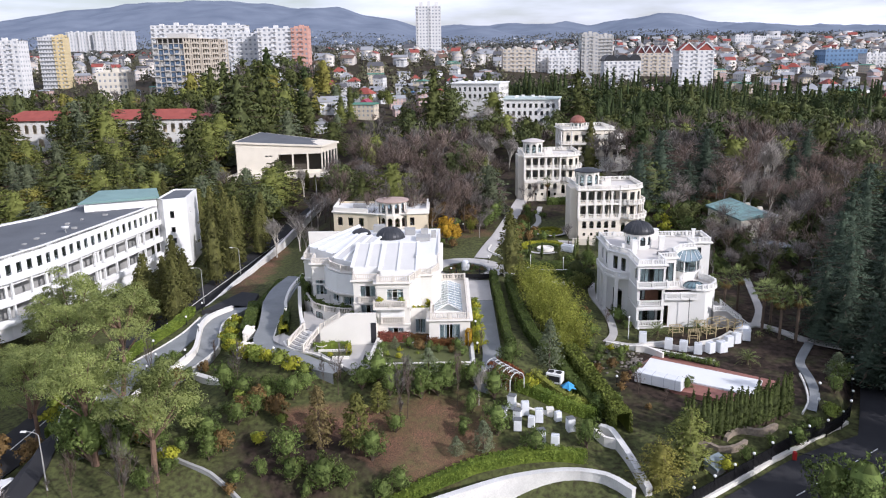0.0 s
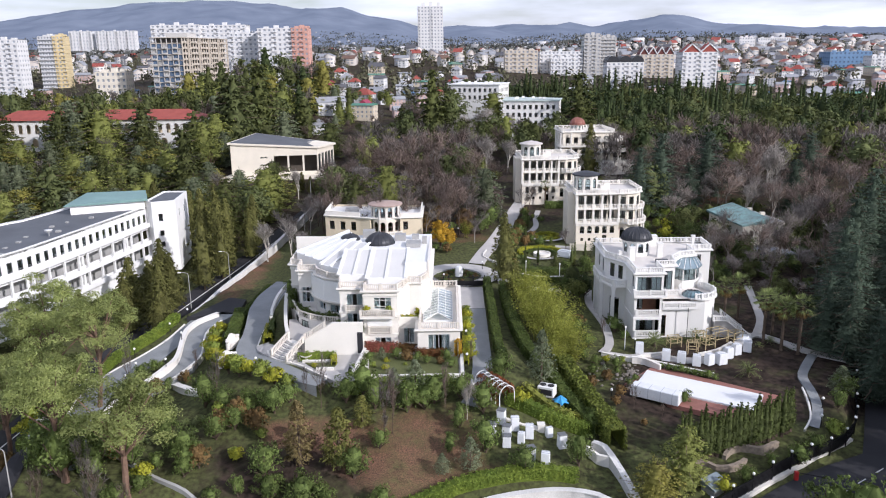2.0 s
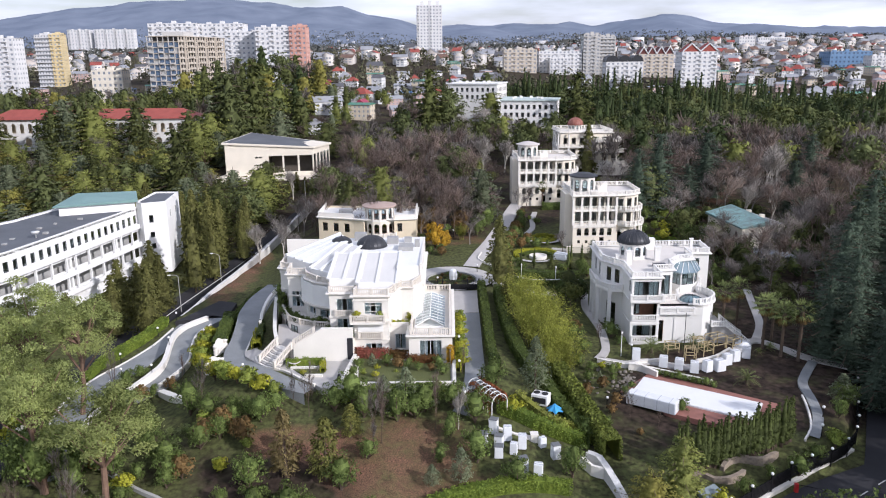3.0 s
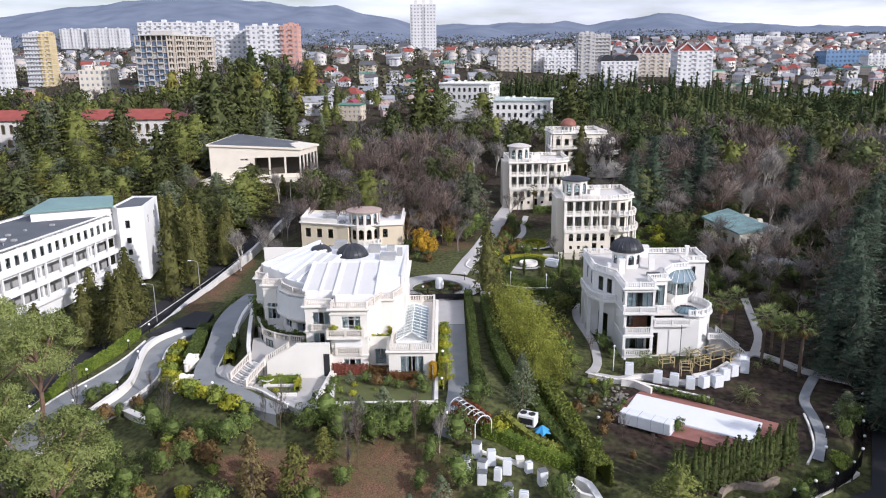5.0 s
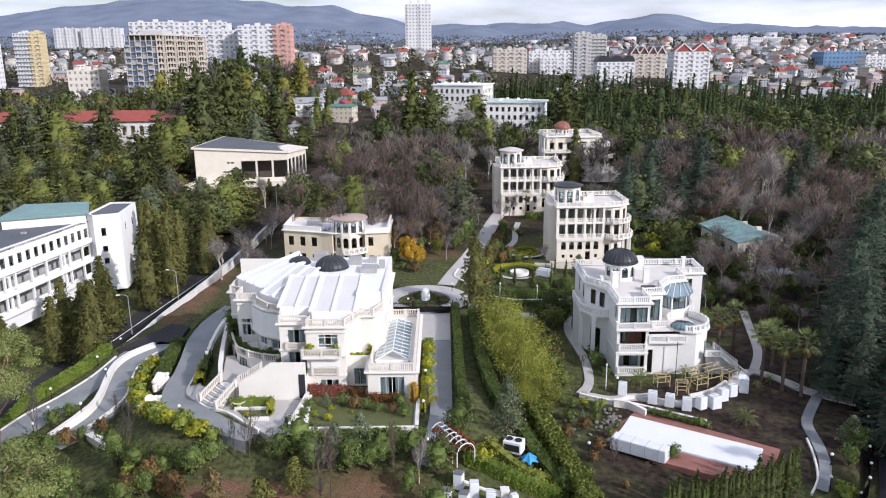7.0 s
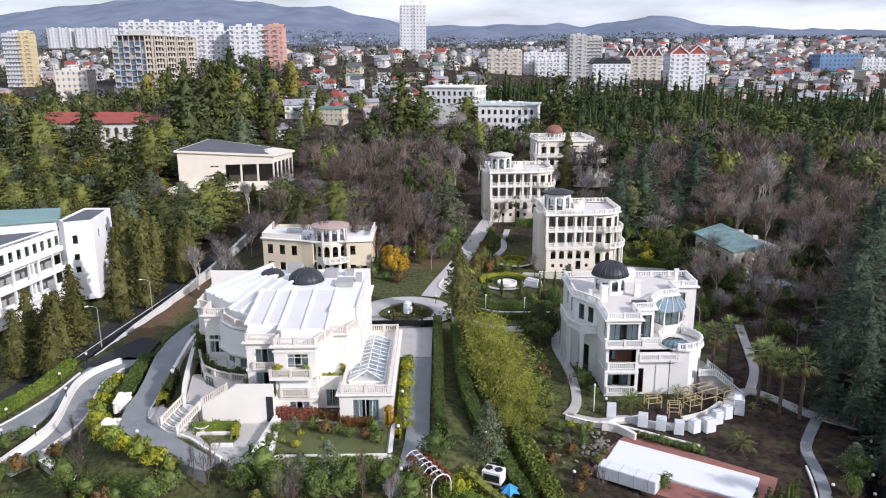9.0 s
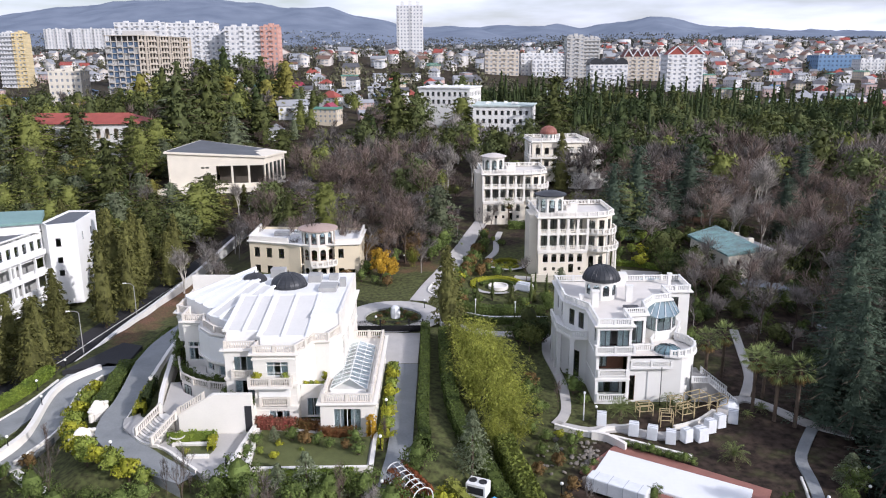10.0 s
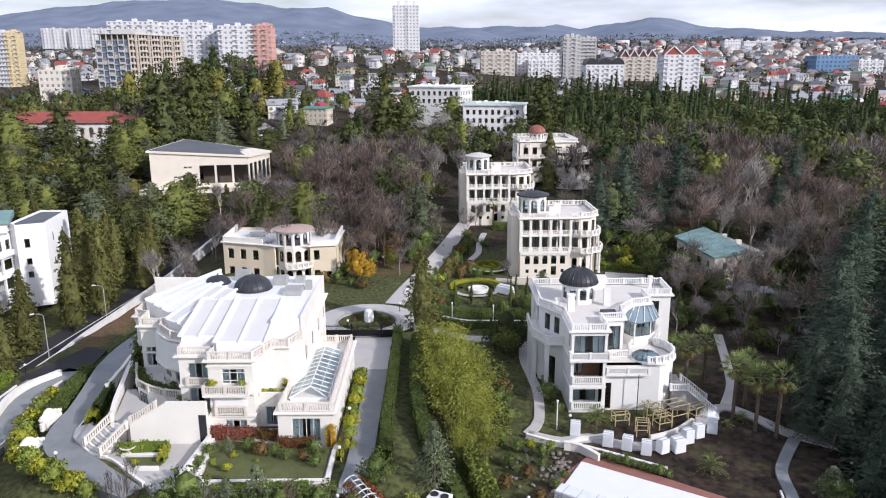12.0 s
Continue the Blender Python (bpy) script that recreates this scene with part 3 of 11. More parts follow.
# second block, set back to the left
ops = [(1.0, 6.9, 2.3, 1.9, 3, 1, FRAMEW, "c"), (1.0, 3.6, 2.3, 2.2, 3, 1, FRAMEW, "c")]
facade(VA, (-14.0, 110.7), (-10.4, 110.7), FL, 9.8, ops, STONE)
facade(VA, (-14.0, 115.0), (-14.0, 110.7), FL, 9.8, [], STONE)
# bowed wing on the left
wing = [(-23.8, 133.5), (-23.8, 124.2), (-22.0, 123.4), (-21.9, 120.6), (-19.2, 120.4), (-18.6, 118.4), (-16.8, 116.2), (-14.0, 115.0)]
wops = {2: [(0.4, 4.6, 1.9, 2.4, 3, 1, FRAMEW, "c")], 3: [(0.5, 4.4, 1.8, 2.5, 3, 1, FRAMEW, "c")], 4: [(0.3, 4.4, 1.5, 2.4, 2, 1, FRAMEW, "c")],
        5: [(0.4, 4.3, 2.0, 2.4, 2, 1, FRAMEW, "c")], 6: [(0.5, 4.2, 1.9, 2.4, 2, 1, FRAMEW, "c")]}
for i in range(len(wing) - 1):
    facade(VA, wing[i], wing[i + 1], FL, 9.5, wops.get(i, []), STONE)
core = [(-10.4, 109.3), (-5.5, 109.3), (-5.5, 111.6), (-3.9, 113.4), (-2.2, 113.4), (-0.9, 116.0), (-0.9, 133.0), (-23.8, 133.5), (-23.8, 124.2), (-22.0, 123.4), (-21.9, 120.6),
        (-19.2, 120.4), (-18.6, 118.4), (-16.8, 116.2), (-14.0, 115.0), (-14.0, 110.7), (-10.4, 110.7)]
slab(VA, "roof_terrace", offset_poly(core, -0.3), 9.2, 9.45, TERR)
slab(VA, "floor_slab", offset_poly(core, -0.3), 5.9, 6.1, TERR)
cornice(VA, core, 9.4, 0.45, 0.32)
balustrade(VA, [(-10.2, 110.9), (-10.2, 109.45), (-5.6, 109.45), (-3.95, 113.3), (-2.3, 113.3), (-1.2, 116.2)], 9.7)
balustrade(VA, [(-14.2, 113.0), (-13.9, 110.9), (-10.3, 110.9)], 9.7)
balustrade(VA, [(-14.2, 114.9), (-16.6, 116.2), (-18.5, 118.5), (-19.1, 120.5), (-21.8, 120.7), (-21.9, 123.4), (-23.6, 124.3), (-23.6, 131.0)], 9.7)
# string courses and balconies of the two front blocks
for x0, x1, y0, z0, z1 in ((-10.65, -5.35, 109.0, 5.75, 6.05), (-10.55, -5.4, 109.15, 3.0, 3.2), (-14.15, -10.66, 110.5, 6.0, 6.25), (-10.55, -5.4, 109.16, 8.9, 9.1)):
    bm = bmesh.new()
    box(bm, x0, x1, y0, 110.7 if y0 < 110 else 111.0, z0, z1)
    part("string_course", bm, STONE, VA)
bm = bmesh.new()
box(bm, -10.9, -5.9, 108.3, 109.3, 5.75, 6.05)
part("balcony", bm, STONE, VA)
balustrade(VA, [(-10.75, 109.2), (-10.75, 108.45), (-6.05, 108.45), (-6.05, 109.2)], 6.05, 1.0)
balustrade(VA, [(-9.7, 109.05), (-6.5, 109.05)], 3.35, 1.0)
balustrade(VA, [(-13.1, 110.45), (-10.6, 110.45)], 6.25, 0.95)
bm = bmesh.new()
box(bm, -9.9, -6.3, 109.14, 109.28, 4.4, 5.6)
part("shutter", bm, FRAMEW, VA, "white closed shutter")
# recessed link with a planted ledge
facade(VA, (-5.5, 111.2), (-2.6, 111.2), FL, 4.2, [(0.7, 0.95, 1.6, 2.3, 2, 1, FRAMEW, "c")], STONE)
slab(VA, "ledge", [(-5.5, 111.2), (-2.6, 111.2), (-2.6, 113.3), (-5.5, 113.3)], 4.2, 4.45, STONE)
bm = bmesh.new()
box(bm, -5.4, -2.7, 111.15, 111.35, 4.46, 5.0)
part("parapet", bm, STONE, VA)
# the conservatory with its long glass roof
cons = [(-2.6, 107.2), (3.5, 107.2), (3.5, 128.2), (-2.6, 128.2)]
cops = {0: [(1.5, 1.0, 3.1, 2.75, 4, 1, FRAMEW, "c")], 1: win_row(21, 5, 1.3, 1.4, 2.3, 2, 1, FRAMEW)}
poly_walls(VA, cons, 0.2, 4.45, STONE, cops)
cornice(VA, cons, 4.2, 0.4, 0.3)
slab(VA, "flat_roof", [(-2.3, 107.5), (3.2, 107.5), (3.2, 127.9), (-2.3, 127.9)], 4.25, 4.4, STONE)
balustrade(VA, [(-2.3, 113.0), (-2.3, 107.5), (3.2, 107.5), (3.2, 127.9), (-0.7, 127.9)], 4.5, 1.0)
SKY_X0, SKY_X1, SKY_XM, SKY_Y0, SKY_Y1, SKY_Z, SKY_H = -1.9, 2.5, 0.3, 110.3, 124.2, 4.42, 1.0
skylight = part("skylight_frame", (lambda b: (box(b, SKY_X0, SKY_X1, SKY_Y0, SKY_Y0 + 0.12, SKY_Z, SKY_Z + 0.3), box(b, SKY_X0, SKY_X0 + 0.12, SKY_Y0, SKY_Y1, SKY_Z, SKY_Z + 0.3),
                box(b, SKY_X1 - 0.12, SKY_X1, SKY_Y0, SKY_Y1, SKY_Z, SKY_Z + 0.3), bar(b, (SKY_XM, SKY_Y0 + 1.6, SKY_Z + SKY_H), (SKY_XM, SKY_Y1, SKY_Z + SKY_H), 0.07),
                [bar(b, (SKY_X0 if s < 0 else SKY_X1, SKY_Y0 + (SKY_Y1 - SKY_Y0) * i / 11, SKY_Z + 0.28), (SKY_XM, max(SKY_Y0 + 1.6, SKY_Y0 + (SKY_Y1 - SKY_Y0) * i / 11), SKY_Z + SKY_H), 0.06) for i in range(12) for s in (-1, 1)],
                [bar(b, ((SKY_X0 if s < 0 else SKY_X1) * 0.5 + SKY_XM * 0.5, SKY_Y0 + 0.8, SKY_Z + 0.64), ((SKY_X0 if s < 0 else SKY_X1) * 0.5 + SKY_XM * 0.5, SKY_Y1, SKY_Z + 0.64), 0.04) for s in (-1, 1)],
                b)[-1])(bmesh.new()), FRAMEW, VA, "white glazing bars")
for s in (-1, 1):
    xe = SKY_X0 if s < 0 else SKY_X1
    for i in range(11):
        ya, yb = SKY_Y0 + (SKY_Y1 - SKY_Y0) * i / 11, SKY_Y0 + (SKY_Y1 - SKY_Y0) * (i + 1) / 11
        bm = bmesh.new()
        pts = [(xe, ya, SKY_Z + 0.28), (xe, yb, SKY_Z + 0.28), (SKY_XM, max(yb, SKY_Y0 + 1.6), SKY_Z + SKY_H), (SKY_XM, max(ya, SKY_Y0 + 1.6), SKY_Z + SKY_H)]
        if s < 0:
            pts = pts[::-1]
        lo = [bm.verts.new((p[0], p[1], p[2] - 0.02)) for p in pts]
        hi = [bm.verts.new(p) for p in pts]
        bm.faces.new(hi)
        bm.faces.new(lo[::-1])
        for k in range(4):
            bm.faces.new((lo[k], lo[(k + 1) % 4], hi[(k + 1) % 4], hi[k]))
        part("pane", bm, GLASS, skylight)
# sloping white roofs behind the balustrades
roofs = [
    ([(-9.9, 111.4), (-4.6, 111.4), (-4.6, 122.5), (-9.9, 122.5)], [10.9, 10.9, 12.6, 12.6], 2),
    ([(-14.2, 112.8), (-10.0, 112.8), (-10.0, 122.5), (-14.2, 122.5)], [11.1, 11.1, 12.5, 12.5], 2),
    ([(-17.9, 119.0), (-14.8, 116.4), (-11.0, 125.0), (-14.0, 127.5)], [11.0, 11.0, 12.9, 12.9], 2),
    ([(-23.0, 126.0), (-18.4, 121.4), (-13.6, 128.0), (-15.2, 134.0)], [11.2, 11.0, 12.9, 12.9], 3),
    ([(-4.6, 115.6), (-0.95, 116.2), (-0.95, 133.0), (-4.6, 133.0)], [12.1, 12.1, 12.4, 12.4], 1),
    ([(-14.5, 122.4), (-4.6, 122.4), (-4.6, 133.0), (-15.0, 133.0)], [12.3, 12.3, 12.3, 12.3], 1),
]
for pts, tops, ribs in roofs:
    bm = bmesh.new()
    prism(bm, pts, 9.45, tops)
    roof = part("roof", bm, ROOFW, VA, "white sheet roof with raised seams")
    if ribs > 1:
        bm = bmesh.new()
        for k in range(ribs + 1):
            t = k / ribs
            a = Vector((*pts[0], tops[0])).lerp(Vector((*pts[1], tops[1])), t)
            b = Vector((*pts[3], tops[3])).lerp(Vector((*pts[2], tops[2])), t)
            side = (b - a).cross(Vector((0, 0, 1))).normalized() * 0.2
            k0 = 0.25 if k == 0 else -0.25 if k == ribs else 0.0
            a, b = a - side * k0 * 4, b - side * k0 * 4
            lo = [bm.verts.new(v) for v in (a - side, a + side, b + side, b - side)]
            hi = [bm.verts.new(v + Vector((0, 0, 0.2))) for v in (a - side, a + side, b + side, b - side)]
            bm.faces.new(hi[::-1])
            for i in range(4):
                bm.faces.new((lo[i], lo[(i + 1) % 4], hi[(i + 1) % 4], hi[i])[::-1])
        part("roof_seam", bm, ROOFW, roof)
        bm = bmesh.new()
        c4 = [Vector((*p, z + 0.012)) for p, z in zip(pts, tops)]
        mid = (c4[0] + c4[1] + c4[2] + c4[3]) / 4
        bm.faces.new([bm.verts.new(mid + (v - mid) * 0.93) for v in c4])
        part("roof_panel", bm, ROOFP, roof)
dome(VA, -9.4, 127.5, 2.4, 12.35, 1.7, DOME, label="black ribbed metal dome")
dome(VA, -14.6, 130.0, 1.6, 12.4, 0.9, DOME, ribs=6)
for x0, x1, y0, y1, z1 in ((-4.9, -2.6, 124.2, 127.0, 12.9), (-7.0, -5.2, 128.6, 130.4, 13.3), (-12.6, -10.6, 131.0, 132.6, 13.5), (-4.2, -3.0, 129.4, 130.6, 13.1), (-2.4, -1.6, 126.6, 127.6, 13.4)):
    bm = bmesh.new()
    box(bm, x0, x1, y0, y1, 12.3, z1)
    part("roof_machine", bm, CONC, VA, "grey rooftop machine")
# closed white bay on the bowed wing, flared below, and string courses
bay_a = [(-19.9, 120.5), (-19.2, 118.2), (-17.2, 115.7), (-14.3, 114.3), (-14.0, 115.0), (-16.8, 116.2), (-18.6, 118.4), (-19.2, 120.4)]
slab(VA, "bay", bay_a, 6.3, 9.35, FRAMEW, "closed white bay screens")
rim_a = offset_poly(bay_a, 0.22)
bm = bmesh.new()
rings = []
for pts_, zz in ((bay_a[4:8][::-1] + bay_a[4:8], 5.5), (bay_a, 5.95), (rim_a, 6.1), (rim_a, 6.32)):
    if zz == 5.5:
        pts_ = [Vector(p).lerp(Vector(q), 0.85) for p, q in zip(bay_a, (bay_a[7], bay_a[6], bay_a[5], bay_a[4], bay_a[4], bay_a[5], bay_a[6], bay_a[7]))]
    rings.append([bm.verts.new((p[0], p[1], zz)) for p in pts_])
for ra_, rb_ in zip(rings, rings[1:]):
    for i in range(8):
        bm.faces.new((ra_[i], ra_[(i + 1) % 8], rb_[(i + 1) % 8], rb_[i]))
bm.faces.new(rings[-1])
part("bay_corbel", bm, STONE, VA)
for i in range(4):
    for zz in (6.1, 8.9):
        p, q = wing[i], wing[i + 1]
        bm = bmesh.new()
        box(bm, 0.0, math.dist(p, q), -0.12, 0.02, zz, zz + 0.24, edge_matrix(p, q))
        part("string_course", bm, STONE, VA)
for p, q in (((-0.9, 116.0), (-0.9, 133.0)), ((-14.0, 115.0), (-14.0, 110.7))):
    for zz in (5.8, 8.9):
        bm = bmesh.new()
        box(bm, 0.0, math.dist(p, q), -0.1, 0.02, zz, zz + 0.2, edge_matrix(p, q))
        part("string_course", bm, STONE, VA)
# fine horizontal joints of the stone facing
for k in range(9):
    zj = 1.6 + 0.95 * k
    if abs(zj - 6.0) > 0.4:
        bm = bmesh.new()
        box(bm, -10.42, -5.47, 109.27, 109.3, zj, zj + 0.07)
        part("facing_joint", bm, STONE, VA)
# lower curved terrace with a balustrade on the left
low = [(-10.4, 110.6), (-14.0, 110.6), (-14.0, 114.9), (-16.9, 116.1), (-18.7, 118.3), (-19.3, 120.3), (-22.0, 120.5), (-22.1, 123.3), (-23.9, 124.1), (-24.0, 128.0), (-24.8, 127.4), (-23.8, 123.2), (-22.4, 119.4), (-21.2, 116.4), (-19.2, 114.6),
       (-16.8, 113.4), (-14.9, 113.0), (-14.9, 108.3), (-10.4, 108.3)]
slab(VA, "terrace", low[::1], 0.3, 3.55, STONE)
balustrade(VA, [(-14.9, 113.0), (-16.8, 113.4), (-19.2, 114.6), (-21.2, 116.4), (-22.4, 119.4), (-23.8, 123.2), (-24.8, 127.4)], 3.55, 0.95)
for u, (p, q) in ((0.6, ((-21.2, 116.4), (-19.2, 114.6))), (0.9, ((-22.4, 119.4), (-21.2, 116.4)))):
    add_window(VA, p, q, u, 1.2, 1.5, 1.9, 2, 1, FRAMED, off=-0.06)
# tall blind wall and stepped stair wall in front of it
bm = bmesh.new()
prism(bm, [(-18.9, 107.7), (-14.9, 107.7), (-10.45, 107.7), (-10.45, 108.3), (-14.9, 108.3), (-18.9, 108.3)], 0.3, [2.9, 5.4, 5.4, 5.4, 5.4, 2.9])
part("screen_wall", bm, STONE, VA)
bm = bmesh.new()
box(bm, -11.3, -10.5, 107.66, 107.8, 0.8, 4.0)
part("door", bm, FRAMED, VA, "dark metal door")
balustrade(VA, [(-18.9, 108.0), (-16.0, 108.0)], 2.9, 0.9, slope=[2.9, 4.7])
# fan of bowed steps up to the curved terrace, between balustrades
for i in range(11):
    bm = bmesh.new()
    r = 5.7 - 0.3 * i
    prism(bm, [(-19.2, 110.2)] + arc(-19.2, 110.2, r, 190 if i < 2 else 203, 258, 14), 0.0, 0.78 + 0.155 * i)
    part("step", bm, PAVE if i % 2 else STONE, VA)
bm = bmesh.new()
prism(bm, [(-21.6, 110.0), (-19.0, 107.9), (-18.9, 113.6), (-20.6, 115.0), (-22.0, 118.0), (-23.2, 118.0)], 0.0, 2.4)
part("landing", bm, PAVE, VA)
balustrade(VA, [(-23.6, 107.0), (-21.7, 109.6)], 0.9, 0.95, slope=[0.9, 2.5])
balustrade(VA, [(-21.0, 104.7), (-19.2, 107.5)], 0.9, 0.95, slope=[0.9, 2.5])
run_wall("garden_wall", [(-21.6, 109.6), (-22.6, 113.0), (-23.5, 117.0), (-24.5, 122.0), (-25.6, 128.0)], 0.4, 0, STONE, "curved white parapet wall beside the villa", base=[-0.6] * 5, top=[3.2, 3.2, 3.3, 3.5, 3.6], cap=0.08)
basin = thing("stone_basin", "round white stone basin beside the steps", "basin", -18.4, 105.6, 0.62)
bm = bmesh.new()
lathe(bm, [(0.5, 0.0), (0.35, 0.12), (0.2, 0.3), (0.25, 0.5), (0.8, 0.75), (0.85, 0.85), (0.75, 0.85), (0.3, 0.65), (0.02, 0.62)], 16)
part("bowl", bm, STONE, basin)

# ---- forecourt, terrace and planted beds before the villa ----
bm = bmesh.new()
prism(bm, [(-17.0, 101.8), (-14.6, 99.6), (-13.6, 98.6), (-11.5, 98.3), (-9.1, 99.2), (3.9, 99.2), (3.9, 107.1), (-2.65, 107.1), (-2.65, 111.1), (-5.4, 111.1), (-5.4, 109.2), (-10.5, 109.2), (-10.5, 107.6), (-19.0, 107.6), (-25.6, 112.6), (-26.1, 109.4), (-23.7, 106.6), (-19.6, 104.3)], -3.4, 0.62)
solid("terrace", bm, PAVE, "pale stone forecourt terrace of the villa", "terrace", kind="structure")
for nm, pts, z1, m, lab in (("lawn_bed", [(-9.0, 100.3), (3.2, 100.3), (3.2, 106.2), (-9.6, 108.2)], 0.75, mat("lawn", (0.12, 0.135, 0.05), 0.95, 0.35, 1.2, 14.0, 0.6), "clipped lawn bed before the villa"),
                            ("lawn_bed", [(-16.6, 102.4), (-14.2, 102.4), (-13.8, 104.6), (-18.4, 104.6)], 0.72, MATS["lawn"], "clipped lawn bed before the villa")):
    bm = bmesh.new()
    prism(bm, pts, 0.5, z1)
    solid(nm, bm, m, lab, "lawn", kind="structure")
for pts, top in (([(-9.2, 99.4), (3.9, 99.5)], 1.0), ([(3.7, 99.5), (3.7, 106.9)], 1.0), ([(-10.9, 99.0), (-10.2, 107.5)], 1.7), ([(-9.2, 99.4), (-9.9, 107.6)], 1.3), ([(-16.4, 102.2), (-14.0, 102.2)], 0.95), ([(-18.8, 104.8), (-14.4, 104.9)], 0.95)):
    run_wall("garden_wall", pts, 0.35, 0, STONE, "low white stone garden wall", base=[0.6, 0.6], top=[top, top], cap=0.1, sink=2.6 if pts[0][1] < 99.6 and pts[1][1] < 100 else 0.1)

# ---- the second villa with a dark dome ----
VB = thing("villa", "white villa with a dark dome, a glazed bay and stacked balconies", "villa", group="villas of the park")
Z0 = -2.4
RF = 8.5
# corner tower of balconies
WOODP = mat("timber_panel", (0.16, 0.075, 0.045), 0.6, 0.3, 0.5, 6.0, 0.1)
facade(VB, (31.5, 120.6), (36.0, 120.6), Z0, RF, [(0.4, -1.9, 3.7, 2.7, 3, 1, FRAMED, "o"), (0.4, 1.75, 3.7, 2.6, 3, 1, FRAMED, "o"), (0.35, 5.65, 3.8, 2.3, 5, 1, FRAMED, "c")], STONE_B)
slab(VB, "loggia_floor", [(31.9, 121.0), (35.6, 121.0), (35.6, 123.2), (31.9, 123.2)], 1.4, 1.6, STONE_B)
facade(VB, (31.9, 123.1), (35.7, 123.1), Z0, 1.4, [(0.3, -1.9, 3.1, 2.5, 3, 1, FRAMED, "c")], STONE_B)
facade(VB, (31.9, 123.1), (35.7, 123.1), 1.6, 5.0, [(0.3, 1.8, 1.3, 2.3, 2, 1, FRAMED, "c")], WOODP)
facade(VB, (31.5, 127.0), (31.5, 120.6), Z0, RF, [(4.4, 5.9, 1.0, 1.9, 1, 1, FRAMED, "")], STONE_B)
facade(VB, (36.0, 120.6), (36.0, 124.6), 4.0, RF, [], STONE_B)
bm = bmesh.new()
box(bm, 31.2, 36.4, 119.8, 120.6, 4.75, 5.0)
part("balcony", bm, STONE_B, VB)
balustrade(VB, [(31.35, 120.5), (31.35, 119.95), (36.25, 119.95), (36.25, 120.5)], 5.0, 0.95, STONE_B)
for z in (-1.9, 1.6):
    balustrade(VB, [(31.9, 120.5), (35.6, 120.5)], z, 0.95, STONE_B)
for z in (1.0, 4.45, 8.0):
    bm = bmesh.new()
    box(bm, 31.42, 36.06, 120.5, 120.62, z, z + 0.22)
    part("string_course", bm, STONE_B, VB)
    bm = bmesh.new()
    box(bm, 31.4, 31.52, 120.62, 126.9, z, z + 0.22)
    part("string_course", bm, STONE_B, VB)
# upper walls, stepping back to the right
facade(VB, (36.0, 124.6), (39.0, 125.0), 4.0, RF, [(0.35, 4.4, 2.3, 3.3, 3, 1, FRAMED, "c")], STONE_B)
facade(VB, (39.0, 125.0), (39.3, 127.9), 4.0, RF, [], STONE_B)
facade(VB, (39.3, 127.9), (41.4, 130.6), 4.0, RF, [], STONE_B)
facade(VB, (41.4, 130.6), (44.1, 131.4), 4.0, RF, [(0.5, 4.5, 1.7, 2.6, 2, 1, FRAMED, "")], STONE_B)
facade(VB, (44.1, 131.4), (44.1, 135.1), 4.0, RF, [(1.0, 4.5, 1.4, 2.6, 2, 1, FRAMED, "")], STONE_B)
facade(VB, (44.1, 135.1), (48.1, 135.1), Z0, RF, [(0.9, 5.4, 1.5, 2.3, 2, 1, FRAMED, "")], STONE_B)
facade(VB, (48.1, 135.1), (48.2, 140.6), Z0, RF, win_row(5.5, 2, 1.3, 5.4, 2.0, 2, 1, FRAMED), STONE_B)
facade(VB, (48.2, 140.6), (28.9, 140.6), Z0, RF, [], STONE_B)
facade(VB, (28.9, 140.6), (28.9, 131.0), Z0, RF, [(3.4, 5.5, 1.2, 2.2, 1, 1, FRAMED, ""), (6.8, 5.5, 1.3, 2.3, 1, 1, FRAMED, ""), (5.6, -2.2, 2.4, 3.8, 1, 1, FRAMED, "o")], STONE_B)
facade(VB, (28.9, 131.0), (31.5, 127.0), Z0, RF, [(1.0, 5.5, 1.1, 2.3, 1, 1, FRAMED, ""), (2.9, 5.5, 1.1, 2.3, 1, 1, FRAMED, ""), (1.2, -2.0, 2.2, 4.0, 2, 2, FRAMED, "")], STONE_B)
bm = bmesh.new()
prism(bm, [(27.7, 135.6), (27.7, 129.6), (29.2, 126.4), (31.4, 126.2), (31.4, 127.0), (28.9, 131.0), (28.9, 135.6)], 4.5, 4.8)
part("balcony", bm, STONE_B, VB)
balustrade(VB, [(27.8, 135.6), (27.8, 129.7), (29.3, 126.55), (31.3, 126.35)], 4.8, 0.95, STONE_B)
for x, y in ((28.1, 130.0), (28.1, 135.2), (29.4, 126.9), (28.1, 132.6)):
    bm = bmesh.new()
    box(bm, x - 0.28, x + 0.28, y - 0.28, y + 0.28, Z0, 4.5)
    box(bm, x - 0.36, x + 0.36, y - 0.36, y + 0.36, 4.1, 4.5)
    part("pillar", bm, STONE_B, VB)
roofb = [(31.5, 120.6), (36.0, 120.6), (36.0, 124.6), (39.0, 125.0), (39.3, 127.9), (41.4, 130.6), (44.1, 131.4), (44.1, 135.1), (48.1, 135.1), (48.2, 140.6), (28.9, 140.6), (28.9, 131.0), (31.5, 127.0)]
slab(VB, "roof_terrace", offset_poly(roofb, -0.2), RF - 0.3, RF - 0.02, TERR)
slab(VB, "floor_slab", offset_poly(roofb, -0.4), 4.6, 4.8, TERR)
cornice(VB, roofb, RF - 0.2, 0.42, 0.34, STONE_B)
balustrade(VB, offset_poly(roofb, -0.1), RF + 0.14, 0.9, STONE_B, closed=True)
